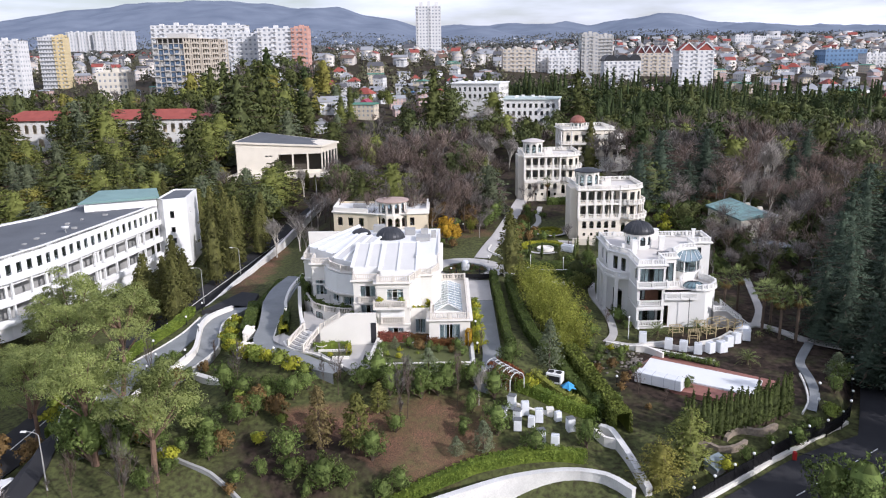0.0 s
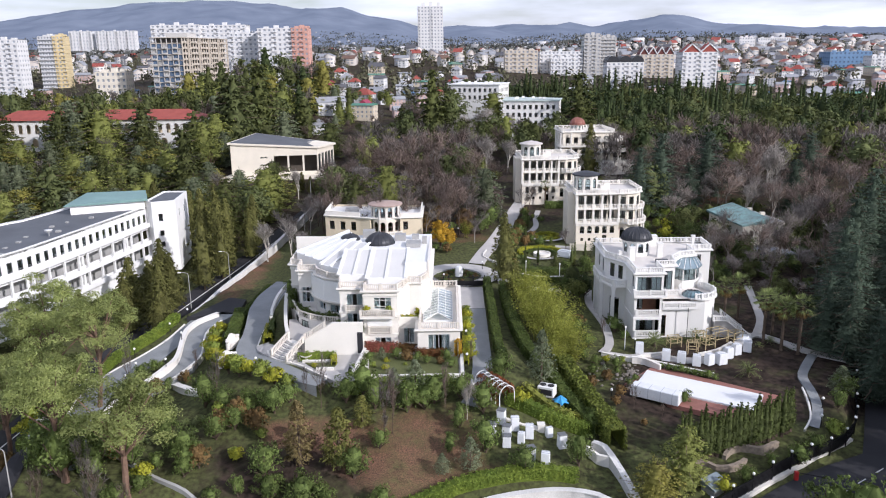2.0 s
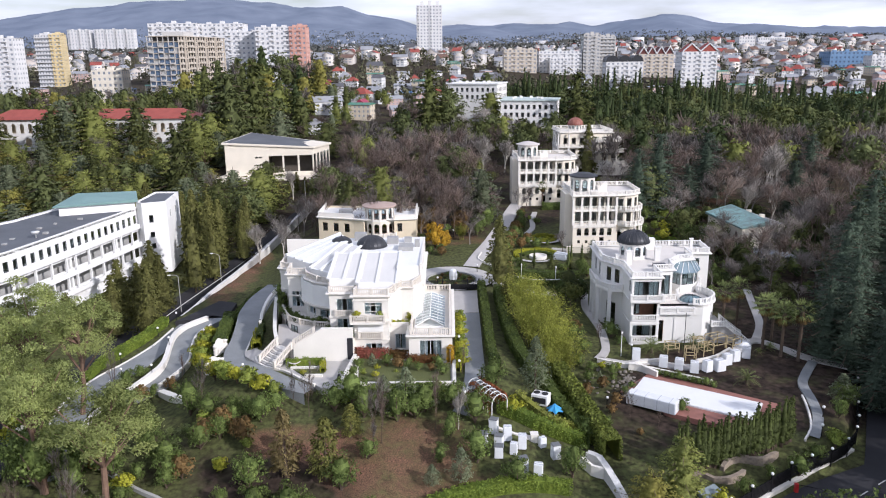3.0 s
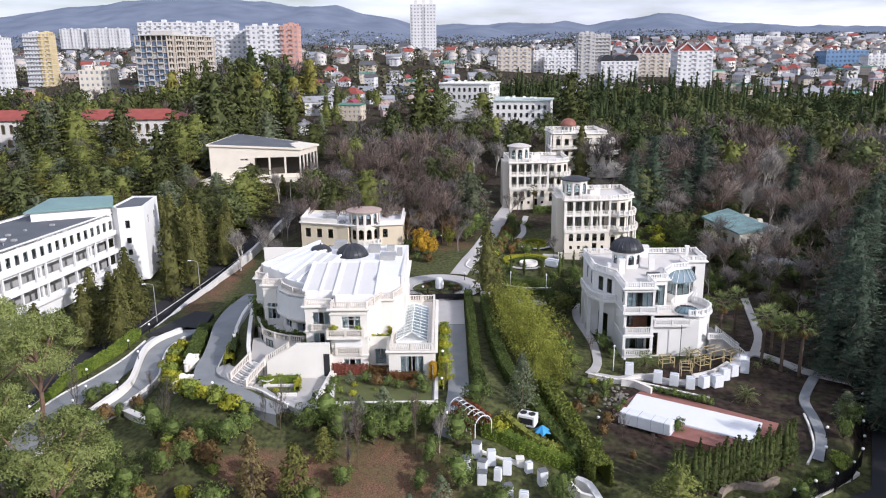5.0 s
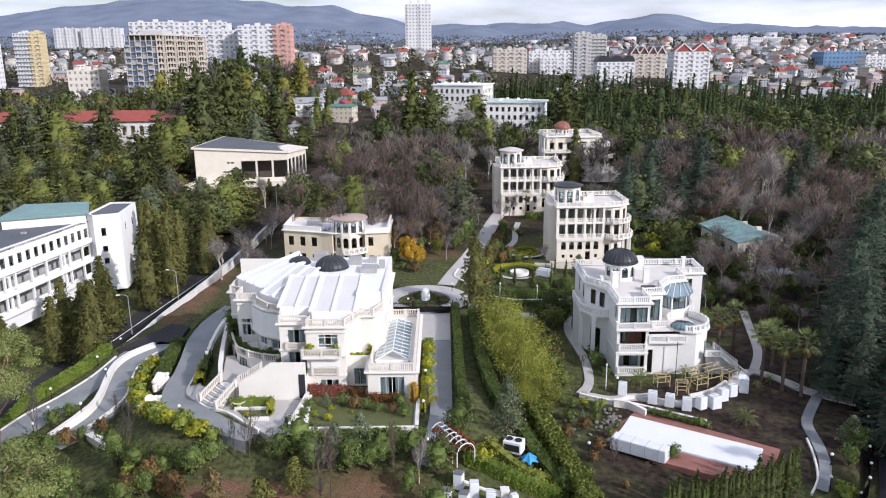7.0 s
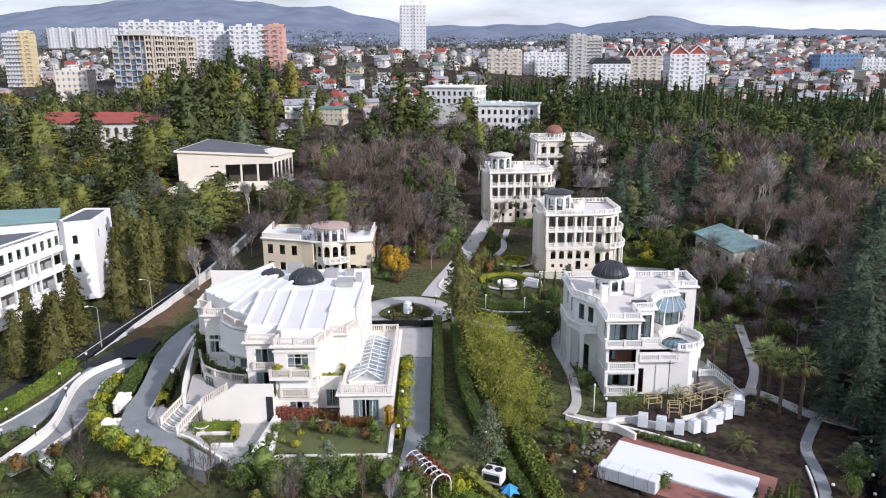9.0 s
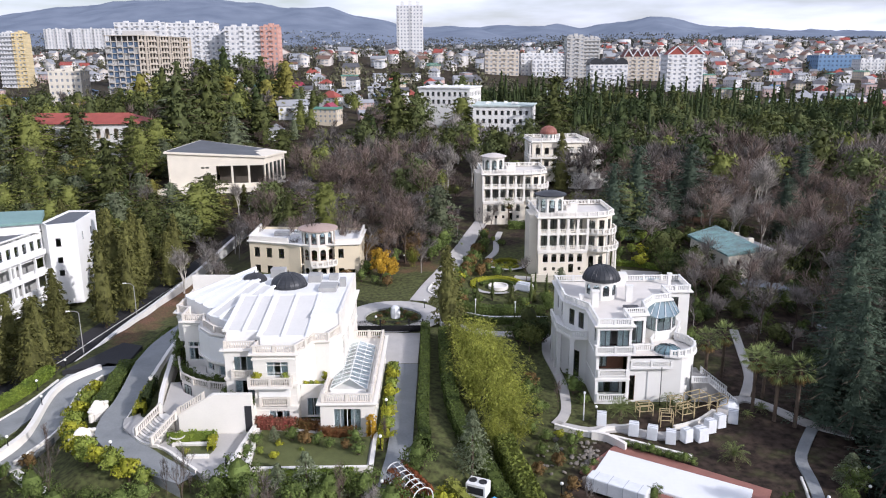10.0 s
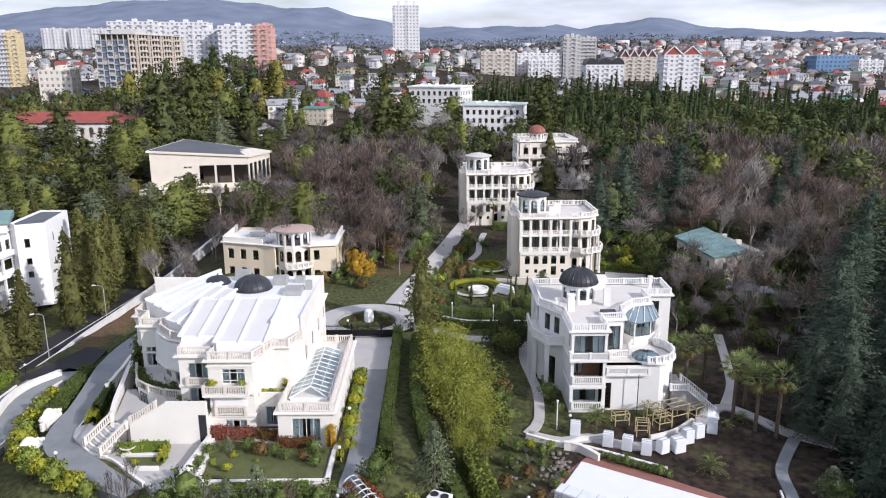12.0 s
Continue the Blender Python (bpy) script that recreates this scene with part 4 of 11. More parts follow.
# the lower front wing with its round terrace
RC, RR = (41.7, 124.4), 3.7
low_b = [(36.0, 121.2), (40.6, 121.2)] + arc(RC[0], RC[1], RR, -72, 55, 9) + [(45.6, 131.4), (45.6, 135.1), (44.1, 135.1), (44.1, 131.4), (41.4, 130.6), (39.3, 127.9), (39.0, 125.0), (36.0, 124.6)]
facade(VB, (36.0, 121.2), (40.6, 121.2), Z0, 4.0, [(0.15, -2.2, 0.75, 3.6, 1, 1, WOODP, "")], STONE_B)
for i in range(1, 13):
    p, q = low_b[i], low_b[i + 1]
    length = math.dist(p, q)
    facade(VB, p, q, Z0, 4.0, [(0.16, -0.2, length - 0.32, 2.6, 1, 1, FRAMED, "")] if 4 <= i <= 11 and length > 0.6 else [], STONE_B)
slab(VB, "terrace", low_b, 3.75, 4.0, TERR)
rim = [(40.6, 120.9)] + arc(RC[0], RC[1], RR + 0.35, -76, 55, 10) + [(46.0, 131.6), (46.0, 135.0)]
bm = bmesh.new()
prism(bm, rim + [(45.3, 135.0), (45.3, 131.6)] + arc(RC[0], RC[1], RR - 0.2, 55, -76, 10) + [(40.6, 121.5)], 4.0, 4.22)
part("cornice", bm, STONE_B, VB)
bm = bmesh.new()
box(bm, 36.02, 41.6, 120.5, 121.2, 2.55, 2.8)
part("ledge", bm, STONE_B, VB)
balustrade(VB, [(36.2, 120.62), (41.4, 120.62)], 2.8, 0.85, STONE_B)
balustrade(VB, arc(RC[0], RC[1], RR, -96, 55, 10) + [(45.7, 131.6), (45.7, 134.9)], 4.22, 0.85, STONE_B)
balustrade(VB, [(36.1, 123.4), (39.6, 123.4), (40.0, 125.6), (41.6, 128.6)], 4.02, 0.95, STONE_B)
bm = bmesh.new()
lathe(bm, [(1.75, 4.02), (1.75, 4.2), (1.58, 4.5), (1.15, 4.78), (0.6, 4.94), (0.1, 4.98)], 16, 41.5, 122.9)
gd = part("glass_dome", bm, mat("tinted_dome_glass", (0.16, 0.26, 0.29), 0.12, 0.2, 1.0, 4.0, 0.0, spec=0.8), VB, "low dome of tinted glass")
for i in range(12):
    a = 2 * math.pi * i / 12
    pr = [(1.77, 4.2), (1.6, 4.52), (1.17, 4.8), (0.61, 4.96), (0.05, 5.01)]
    bm = bmesh.new()
    for (r0, h0), (r1, h1) in zip(pr, pr[1:]):
        bar(bm, (41.5 + r0 * math.cos(a), 122.9 + r0 * math.sin(a), h0), (41.5 + r1 * math.cos(a), 122.9 + r1 * math.sin(a), h1), 0.035, n=4)
    part("glazing_bar", bm, FRAMED, gd)
bm = bmesh.new()
lathe(bm, [(1.95, 4.0), (1.95, 4.16), (1.75, 4.16), (1.75, 4.0)], 24, 41.5, 122.9)
part("curb", bm, STONE_B, gd)
# glazed bay with a sloping glass roof
bay = [(39.9, 128.6), (41.0, 127.0), (43.4, 127.8), (44.5, 129.4), (44.3, 131.6), (41.4, 130.6)]
slab(VB, "bay_base", bay, 4.0, 5.2, STONE_B)
for i in range(4):
    length = math.dist(bay[i], bay[i + 1])
    facade(VB, bay[i], bay[i + 1], 5.2, 7.3, [(0.1, 5.3, length - 0.2, 1.9, 2, 1, FRAMED, "")], STONE_B, 0.18)
bay_top = [(39.7, 128.6), (41.0, 126.8), (43.6, 127.6), (44.8, 129.3), (44.6, 131.7), (41.3, 130.7)]
bay_h = [7.75, 7.36, 7.36, 7.5, 8.3, 8.5]
bm = bmesh.new()
prism(bm, bay_top, 7.26, bay_h)
bay_roof = part("bay_roof", bm, mat("blue_roof_glass", (0.24, 0.33, 0.37), 0.1, 0.3, 1.5, 3.0, 0.0, spec=0.8), VB, "sloping blue-tinted glass roof")
for (k0, t0), (k1, t1) in (((0, 0.0), (5, 0.0)), ((0, 0.5), (5, 0.2)), ((1, 0.0), (5, 0.4)), ((1, 0.5), (5, 0.6)), ((2, 0.0), (5, 0.75)), ((2, 0.6), (5, 0.9)), ((3, 0.0), (4, 0.0))):
    ends = []
    for k, t in ((k0, t0), (k1, t1)):
        j = (k + 1) % 6 if k < 5 else 4
        p0, p1 = Vector((*bay_top[k], bay_h[k] + 0.04)), Vector((*bay_top[j], bay_h[j] + 0.04))
        ends.append(p0.lerp(p1, t))
    bm = bmesh.new()
    bar(bm, ends[0], ends[1], 0.05, n=4)
    part("glazing_bar", bm, FRAMEW, bay_roof)
# dome on a drum, chimneys
DX, DY = 34.5, 133.4
drum(VB, DX, DY, 2.35, RF, 11.2, 10, STONE_B, 0.95, 1.6, 0.6, FRAMED)
cornice(VB, [(DX + 2.4 * math.cos(2 * math.pi * i / 16), DY + 2.4 * math.sin(2 * math.pi * i / 16)) for i in range(16)], 11.0, 0.25, 0.25, STONE_B)
dome(VB, DX, DY, 2.6, 11.3, 1.9, DOME, 28, 24, label="dark ribbed metal dome")
for x, y, w, h in ((32.7, 128.6, 0.9, 2.4), (38.0, 131.0, 0.9, 2.4), (38.6, 138.6, 1.5, 2.0), (46.0, 138.6, 0.5, 1.9), (31.0, 129.4, 0.6, 1.6)):
    bm = bmesh.new()
    box(bm, x - w / 2, x + w / 2, y - w / 3, y + w / 3, RF - 0.05, RF + h - 0.2)
    box(bm, x - w / 2 - 0.1, x + w / 2 + 0.1, y - w / 3 - 0.1, y + w / 3 + 0.1, RF + h - 0.2, RF + h)
    part("chimney", bm, STONE_B, VB)
bm = bmesh.new()
box(bm, 36.4, 38.4, 126.6, 127.8, RF - 0.02, RF + 0.5)
part("roof_hatch", bm, FRAMED, VB, "low dark roof hatch")
bm = bmesh.new()
bar(bm, (40.0, 120.0, Z0), (40.0, 120.0, 3.0), 0.06, n=6)
part("down_pipe", bm, FRAMED, VB)
# outside stair on the right
for i in range(10):
    bm = bmesh.new()
    box(bm, 46.6 + 0.33 * i, 46.93 + 0.33 * i, 121.0, 123.6, Z0 - 0.4, 0.4 - 0.27 * i)
    part("step", bm, PAVE, VB)
bm = bmesh.new()
prism(bm, [(44.6, 121.0), (46.6, 121.0), (46.6, 126.0), (45.0, 126.0)], Z0 - 0.4, 0.42)
part("landing", bm, PAVE, VB)
balustrade(VB, [(44.4, 120.8), (46.6, 120.8), (49.9, 119.6)], 0.4, 0.9, STONE_B, slope=[0.45, 0.4, -2.3])
balustrade(VB, [(46.6, 123.9), (50.0, 123.6)], 0.4, 0.9, STONE_B, slope=[0.45, -2.2])


# ---- two cream villas with loggias and round turrets ----
def loggia_villa(x, y, zb, rz, w, d, cap, label, big_bow=True):
    v = thing("villa", label, "villa", x, y, zb, rz, group="villas of the park")
    h1, h2, h3 = 4.7, 8.0, 11.0          # tops of the base, first and second loggia floor
    wf = w * 0.64
    # rusticated base with small and arched windows
    base_ops = win_row(wf, 5, 1.0, 2.3, 1.7, 2, 1, FRAMED, "a", 0.9)
    base_ops += [(o[0] + 0.2, 0.55, 0.6, 0.7, 1, 1, FRAMED) for i, o in enumerate(base_ops) if i != 3]
    base_ops += [(base_ops[3][0], 0.1, 1.0, 1.75, 1, 1, FRAMED)]
    facade(v, (0, 0), (wf, 0), -2.0, h1, base_ops, CREAM)
    # recessed back wall of the loggias and columns before it
    back = win_row(wf, 5, 1.35, h1 + 0.2, 2.4, 2, 1, FRAMED, "", 0.75) + win_row(wf, 5, 1.35, h2 + 0.2, 2.4, 2, 1, FRAMED, "", 0.75)
    facade(v, (0, 1.5), (wf, 1.5), h1, h3, back, CREAM)
    for zf in (h1, h2):
        slab(v, "loggia_floor", [(0, -0.15), (wf, -0.15), (wf, 1.5), (0, 1.5)], zf - 0.25, zf, STONE)
        for i in range(5):
            balustrade(v, [(wf * i / 5 + 0.25, 0.1), (wf * (i + 1) / 5 - 0.25, 0.1)], zf, 0.9, STONE, step=0.3, pier=9)
    for i in range(6):
        cx = wf * i / 5
        bm = bmesh.new()
        box(bm, cx - 0.22, cx + 0.22, -0.1, 0.34, h1, h3 - 0.02)
        box(bm, cx - 0.3, cx + 0.3, -0.16, 0.4, h3 - 0.4, h3 - 0.1)
        part("pillar", bm, STONE, v)
    # moulded band over the base and keystones over its arches
    bm = bmesh.new()
    box(bm, -0.1, wf + 0.05, -0.2, 0.02, h1 - 0.55, h1 - 0.3)
    part("string_course", bm, STONE, v)
    for o in base_ops[:5]:
        bm = bmesh.new()
        box(bm, o[0] + o[2] / 2 - 0.12, o[0] + o[2] / 2 + 0.12, -0.09, 0.02, o[1] + o[3] - 0.05, o[1] + o[3] + 0.35)
        part("keystone", bm, STONE, v)
        bm = bmesh.new()
        box(bm, o[0] - 0.12, o[0] + o[2] + 0.12, -0.12, 0.02, o[1] - 0.14, o[1])
        part("sill", bm, STONE, v)
    # the other walls
    facade(v, (0, d), (0, 0), -2.0, h3, win_row(d, 3, 1.0, 5.4, 1.8, 1, 1, FRAMED, "", 1.6) + win_row(d, 3, 1.0, 8.5, 1.8, 1, 1, FRAMED, "", 1.6), CREAM)
    facade(v, (w, d), (0, d), -2.0, h3, [], CREAM)
    bow = [(wf, 0.6), (wf + (w - wf) * 0.35, 0.2), (wf + (w - wf) * 0.72, 0.9), (w, 2.6), (w, d)]
    for i in range(4):
        p, q = bow[i], bow[i + 1]
        length = math.dist(p, q)
        n = 1 if i < 3 else 4
        facade(v, p, q, -2.0, h3, win_row(length, n, min(1.2, length * 0.6), 5.1, 2.2, 2, 1, FRAMED, "", 0.8) + win_row(length, n, min(1.2, length * 0.6), 8.3, 2.2, 2, 1, FRAMED, "", 0.8)
               + win_row(length, n, min(1.0, length * 0.5), 1.0, 2.4, 1, 1, FRAMED, "a", 0.9), CREAM)
    for zf, grow in ((h1, 1.7 if big_bow else 0.9), (h2, 0.9)):
        rim = [(wf + 0.2, 0.3), (wf + (w - wf) * 0.35, -grow * 0.6), (wf + (w - wf) * 0.75, -grow * 0.35), (w + grow * 0.6, 1.4), (w + grow * 0.8, 4.2)]
        rim = [tuple(p) for p in smooth_line(rim, 0.8)]
        slab(v, "balcony", rim + [(w, 4.2), (w, 2.6), (wf + (w - wf) * 0.72, 0.9), (wf + (w - wf) * 0.35, 0.2)][0:4], zf - 0.3, zf, STONE)
        balustrade(v, offset_poly(rim, 0.0), zf, 0.9, STONE, step=0.3, pier=3)
    for cx, cy in ((w + 0.7, 1.6), (w + 0.9, 3.9), (wf + (w - wf) * 0.75, -0.3)):
        column(v, cx, cy, 0, h1 - 0.3, 0.25)
        column(v, cx - 0.25, cy + 0.3, h1, h2 - 0.3, 0.2)
    plan = [(0, -0.1), (wf, -0.1)] + bow[1:] + [(0, d)]
    slab(v, "roof_terrace", plan, h3, h3 + 0.25, TERR)
    cornice(v, plan, h3, 0.5, 0.4)
    balustrade(v, offset_poly(plan, 0.1), h3 + 0.4, 0.9, STONE, closed=True, step=0.3)
    # corner stair tower on the left and the turret
    bm = bmesh.new()
    box(bm, -1.6, 0.0, 2.0, 7.5, -2.0, h3 + 0.5)
    part("stair_wing", bm, CREAM, v)
    tx, ty, tr = 2.9, 4.6, 2.75
    drum(v, tx, ty, tr, h3 + 0.25, h3 + 4.0, 9, STONE, 1.15, 2.7, 0.5, FRAMED)
    cone_cap(v, tx, ty, tr * 1.16, h3 + 4.2, 0.75, cap)
    for cx, cy, s, h in ((6.4, 3.4, 0.5, 1.7), (7.6, 4.6, 0.7, 2.2), (5.9, 6.2, 0.5, 1.4), (4.6, 0.9, 0.8, 1.2)):
        bm = bmesh.new()
        box(bm, cx - s, cx + s, cy - s * 0.6, cy + s * 0.6, h3 + 0.25, h3 + h)
        box(bm, cx - s * 1.15, cx + s * 1.15, cy - s * 0.75, cy + s * 0.75, h3 + h, h3 + h + 0.15)
        part("chimney", bm, STONE, v)
    return v


VC = loggia_villa(30.7, 173.0, 0.4, 2.0, 15.0, 12.5, DOME, "cream villa with columned loggias and a grey-capped round turret")
VD = loggia_villa(22.0, 209.6, 3.2, 2.0, 15.4, 13.0, mat("pale_turret_cap", (0.62, 0.57, 0.53), 0.6, 0.2, 1.0, 5.0, 0.1), "cream villa with columned loggias and a pale-capped round turret", False)

# ---- villa with the reddish dome farther back ----
VE = thing("villa", "cream villa with a reddish round dome and a columned corner", "villa", 38.5, 249.0, 6.0, 4, group="villas of the park")
facade(VE, (0, 0), (8.5, 0), 0, 11.5, win_row(8.5, 3, 1.3, 7.8, 2.2, 2, 1, FRAMED, "", 1.0) + win_row(8.5, 3, 1.3, 4.2, 2.2, 2, 1, FRAMED, "", 1.0), CREAM)
facade(VE, (8.5, 0), (8.5, -2.2), 0, 11.5, [], CREAM)
facade(VE, (8.5, -2.2), (15.8, -2.2), 0, 11.5, win_row(7.3, 2, 2.0, 8.0, 2.4, 2, 1, FRAMED, "", 1.1) + win_row(7.3, 2, 2.2, 4.4, 2.4, 2, 1, FRAMED, "o", 1.1) + win_row(7.3, 2, 2.2, 0.8, 2.6, 2, 1, FRAMED, "o", 1.1), CREAM)
facade(VE, (15.8, -2.2), (15.8, 12), 0, 11.5, win_row(14.2, 4, 1.2, 7.8, 2.2, 2, 1, FRAMED, "", 1.0), CREAM)
facade(VE, (15.8, 12), (0, 12), 0, 11.5, [], CREAM)
facade(VE, (0, 12), (0, 0), 0, 11.5, win_row(12, 3, 1.2, 7.8, 2.2, 2, 1, FRAMED, "", 1.0), CREAM)
plan_e = [(0, 0), (8.5, 0), (8.5, -2.2), (15.8, -2.2), (15.8, 12), (0, 12)]
slab(VE, "roof_terrace", plan_e, 11.3, 11.6, TERR)
cornice(VE, plan_e, 11.4, 0.5, 0.4)
balustrade(VE, plan_e, 11.8, 0.95, STONE, closed=True, step=0.35)
for zf in (7.3, 3.8):
    slab(VE, "balcony", [(-1.2, -1.2), (8.4, -1.2), (8.4, 0), (0, 0), (0, 6), (-1.2, 6)], zf - 0.3, zf, STONE)
    balustrade(VE, [(-1.1, 6), (-1.1, -1.1), (8.4, -1.1)], zf, 0.9, STONE, step=0.35)
for cx, cy in ((-0.9, -0.9), (-0.9, 2.5), (-0.9, 5.7), (2.5, -0.9)):
    column(VE, cx, cy, 0, 11.4, 0.28)
for k, (zf, ex) in enumerate(((2.6, 5.2), (6.0, 3.2), (9.2, 1.6))):
    tp = [(9.6, -2.2 - ex * 0.6)] + arc(15.4, 0.2, 2.4 + ex, -110, 40, 8) + [(15.8, 5.6), (15.8, -2.2)]
    slab(VE, "balcony", tp, zf - 0.4 if k else -1.0, zf, STONE)
    balustrade(VE, tp[:-2], zf, 0.9, STONE, step=0.35)
for cx, cy in ((18.4, -1.4), (17.2, -3.0), (14.2, -3.6), (19.0, 1.0)):
    column(VE, cx, cy, 2.6, 5.7, 0.22)
drum(VE, 5.4, 3.6, 2.2, 11.6, 13.9, 10, STONE, 0.7, 1.4, 0.5, FRAMED)
dome(VE, 5.4, 3.6, 2.5, 13.9, 2.1, REDDOME, 24, 12, label="reddish metal dome")

# ---- yellow villa with an arcaded turret behind the front villa ----
VF = thing("villa", "yellow villa with an arcaded round turret and white terrace", "villa", -25.5, 168.5, 0.2, 0, group="villas of the park")
facade(VF, (0, 3), (8, 0.5), 0, 7.3, win_row(8.4, 3, 1.2, 4.6, 1.9, 2, 1, FRAMED, "", 1.0) + win_row(8.4, 3, 1.2, 1.0, 2.0, 2, 1, FRAMED, "", 1.0), YELLOW)
facade(VF, (8, 0.5), (10.4, -0.6), 0, 7.3, [], YELLOW)
facade(VF, (16.9, -0.6), (21.5, 0.0), 0, 8.5, [(0.7, 5.0, 1.0, 1.8, 1, 1, FRAMED, ""), (2.9, 0.6, 0.9, 2.1, 1, 1, FRAMED, ""), (0.7, 1.2, 1.0, 1.8, 1, 1, FRAMED, "")], YELLOW)
facade(VF, (21.5, 0.0), (21.5, 12), 0, 8.5, win_row(12, 3, 1.2, 5.0, 1.9, 2, 1, FRAMED, "", 1.0), YELLOW)
facade(VF, (21.5, 12), (0, 14), 0, 8.0, [], YELLOW)
facade(VF, (0, 14), (0, 3), 0, 7.3, win_row(11, 3, 1.2, 4.6, 1.9, 2, 1, FRAMED, "", 1.0), YELLOW)
plan_f = [(0, 3), (8, 0.5), (10.4, -0.6), (16.9, -0.6), (21.5, 0.0), (21.5, 12), (0, 14)]
slab(VF, "roof_terrace", plan_f, 7.3, 7.6, ROOFW)
slab(VF, "floor_slab", offset_poly(plan_f, -0.4), 3.6, 3.8, TERR)
cornice(VF, plan_f, 7.4, 0.4, 0.35)
bm = bmesh.new()
for a, b in (((17.0, -0.5), (21.5, 0.1)), ((21.4, 0.1), (21.4, 12)), ((0.1, 3.1), (8, 0.6)), ((0.1, 3.1), (0.1, 13.8))):
    box(bm, 0, math.dist(a, b), -0.15, 0.15, 7.75, 8.7, edge_matrix(a, b))
part("parapet", bm, STONE, VF)
drum(VF, 13.6, 1.8, 3.3, 0, 4.0, 12, CREAM, 1.1, 2.2, 1.0, FRAMED)
drum(VF, 13.6, 1.8, 3.3, 4.0, 7.3, 12, CREAM, 1.1, 2.1, 0.7, mat("brown_frame", (0.16, 0.06, 0.04), 0.5, 0.2, 1, 9, 0.0))
drum(VF, 13.6, 1.8, 3.2, 7.3, 10.3, 12, STONE, 1.05, 2.2, 0.5, MATS["brown_frame"])
cone_cap(VF, 13.6, 1.8, 3.75, 10.5, 0.5, mat("pinkish_turret_cap", (0.48, 0.36, 0.31), 0.7, 0.25, 1.5, 5.0, 0.1))
slab(VF, "balcony", [(13.6, 1.8)] + arc(13.6, 1.8, 4.4, -100, 60, 12), 3.6, 3.9, STONE)
balustrade(VF, arc(13.6, 1.8, 4.3, -100, 20, 9), 3.9, 0.9, STONE)
for i in range(6):
    bm = bmesh.new()
    box(bm, 21.6 + 0.3 * i, 21.9 + 0.3 * i, -0.6, 1.2, -0.4, 1.2 - 0.2 * i)
    part("step", bm, STONE, VF)
balustrade(VF, [(21.6, -0.7), (23.6, -0.7)], 1.2, 0.9, STONE, slope=[1.2, 0.0])
bm = bmesh.new()
box(bm, 4.0, 7.0, 7.0, 8.6, 7.6, 8.3)
box(bm, 9.0, 10.0, 9.0, 10.0, 7.6, 8.8)
part("roof_plant", bm, CONC, VF, "grey rooftop machines")

# ---- long white sanatorium building on the left ----
VW = thing("sanatorium_building", "long white curved building with strip windows and a dark flat roof", "building")
front = [(-90.0, 108.0), (-80.5, 119.0), (-76.0, 126.5), (-73.2, 135.0), (-70.3, 150.0), (-67.6, 165.0), (-66.2, 173.5)]
backw = [(-82.5, 176.5), (-86.5, 160.0), (-95.0, 146.0), (-108.0, 132.0)]
zw = -5.0
for i in range(len(front) - 1):
    p, q = front[i], front[i + 1]
    length = math.dist(p, q)
    n = max(2, int(length / 2.1))
    o = win_row(length, n, 1.15, 6.4, 1.9, 1, 1, FRAMED, "", 0.5) + [(0.25, 2.6, length - 0.5, 2.0, 1, 1, FRAMED, "o")] + [(0.25, -1.2, length - 0.5, 2.2, 1, 1, FRAMED, "o")]
    facade(VW, p, q, zw, 10.0, o, mat("white_render", (0.83, 0.83, 0.82), 0.7, 0.08, 4.0, 5.0, 0.05))
    m = edge_matrix(p, q)
    for z in (5.4, 1.4, -2.2):
        bm = bmesh.new()
        box(bm, -0.2, length + 0.2, -1.0, 0.0, z, z + 0.35, m)
        box(bm, -0.2, length + 0.2, -1.0, -0.85, z + 0.34, z + 1.0, m)
        part("balcony", bm, MATS["white_render"], VW)
    for u in np.arange(0.6, length, 4.2):
        bm = bmesh.new()
        box(bm, u, u + 0.35, -0.7, -0.3, -2.0, 5.4, m)
        part("pillar", bm, MATS["white_render"], VW)
    pin = edge_matrix(p, q, 3.0)
    bm = bmesh.new()
    box(bm, -0.5, length + 0.5, 0, 0.2, zw, 6.0, pin)
    part("inner_wall", bm, CONC, VW)
for i in range(len(backw) - 1):
    facade(VW, backw[i], backw[i + 1], zw, 10.0, [], MATS["white_render"])
plan_w = front + backw
slab(VW, "flat_roof", plan_w, 9.4, 9.7, SLATE)
cornice(VW, plan_w, 9.7, 0.3, 0.35, MATS["white_render"])
slab(VW, "penthouse", [(-79.4, 165.6), (-65.6, 171.6), (-68.6, 178.6), (-80.4, 177.2)], 9.7, 11.6, MATS["white_render"])
bm = bmesh.new()
prism(bm, [(-80.2, 164.6), (-64.7, 171.2), (-68.2, 179.4), (-81.2, 178.0)], 11.6, [11.9, 12.15, 12.6, 12.4])
part("roof", bm, GREENROOF, VW, "pale green metal roof")
endp = [(-66.2, 173.5), (-64.2, 171.6), (-59.6, 173.8), (-61.0, 186.0), (-66.5, 186.0)]
eops = {1: [(1.3, 6.7, 0.9, 1.7, 1, 1, FRAMED), (1.3, 3.4, 0.9, 1.2, 1, 1, FRAMED), (1.3, 0.8, 0.9, 1.2, 1, 1, FRAMED)], 2: [(3, 7.0, 0.9, 1.7, 1, 1, FRAMED), (8, 7.0, 0.9, 1.7, 1, 1, FRAMED)]}
poly_walls(VW, endp, zw, 11.2, MATS["white_render"], eops)
slab(VW, "flat_roof", offset_poly(endp, -0.1), 10.6, 10.9, SLATE)
bm = bmesh.new()
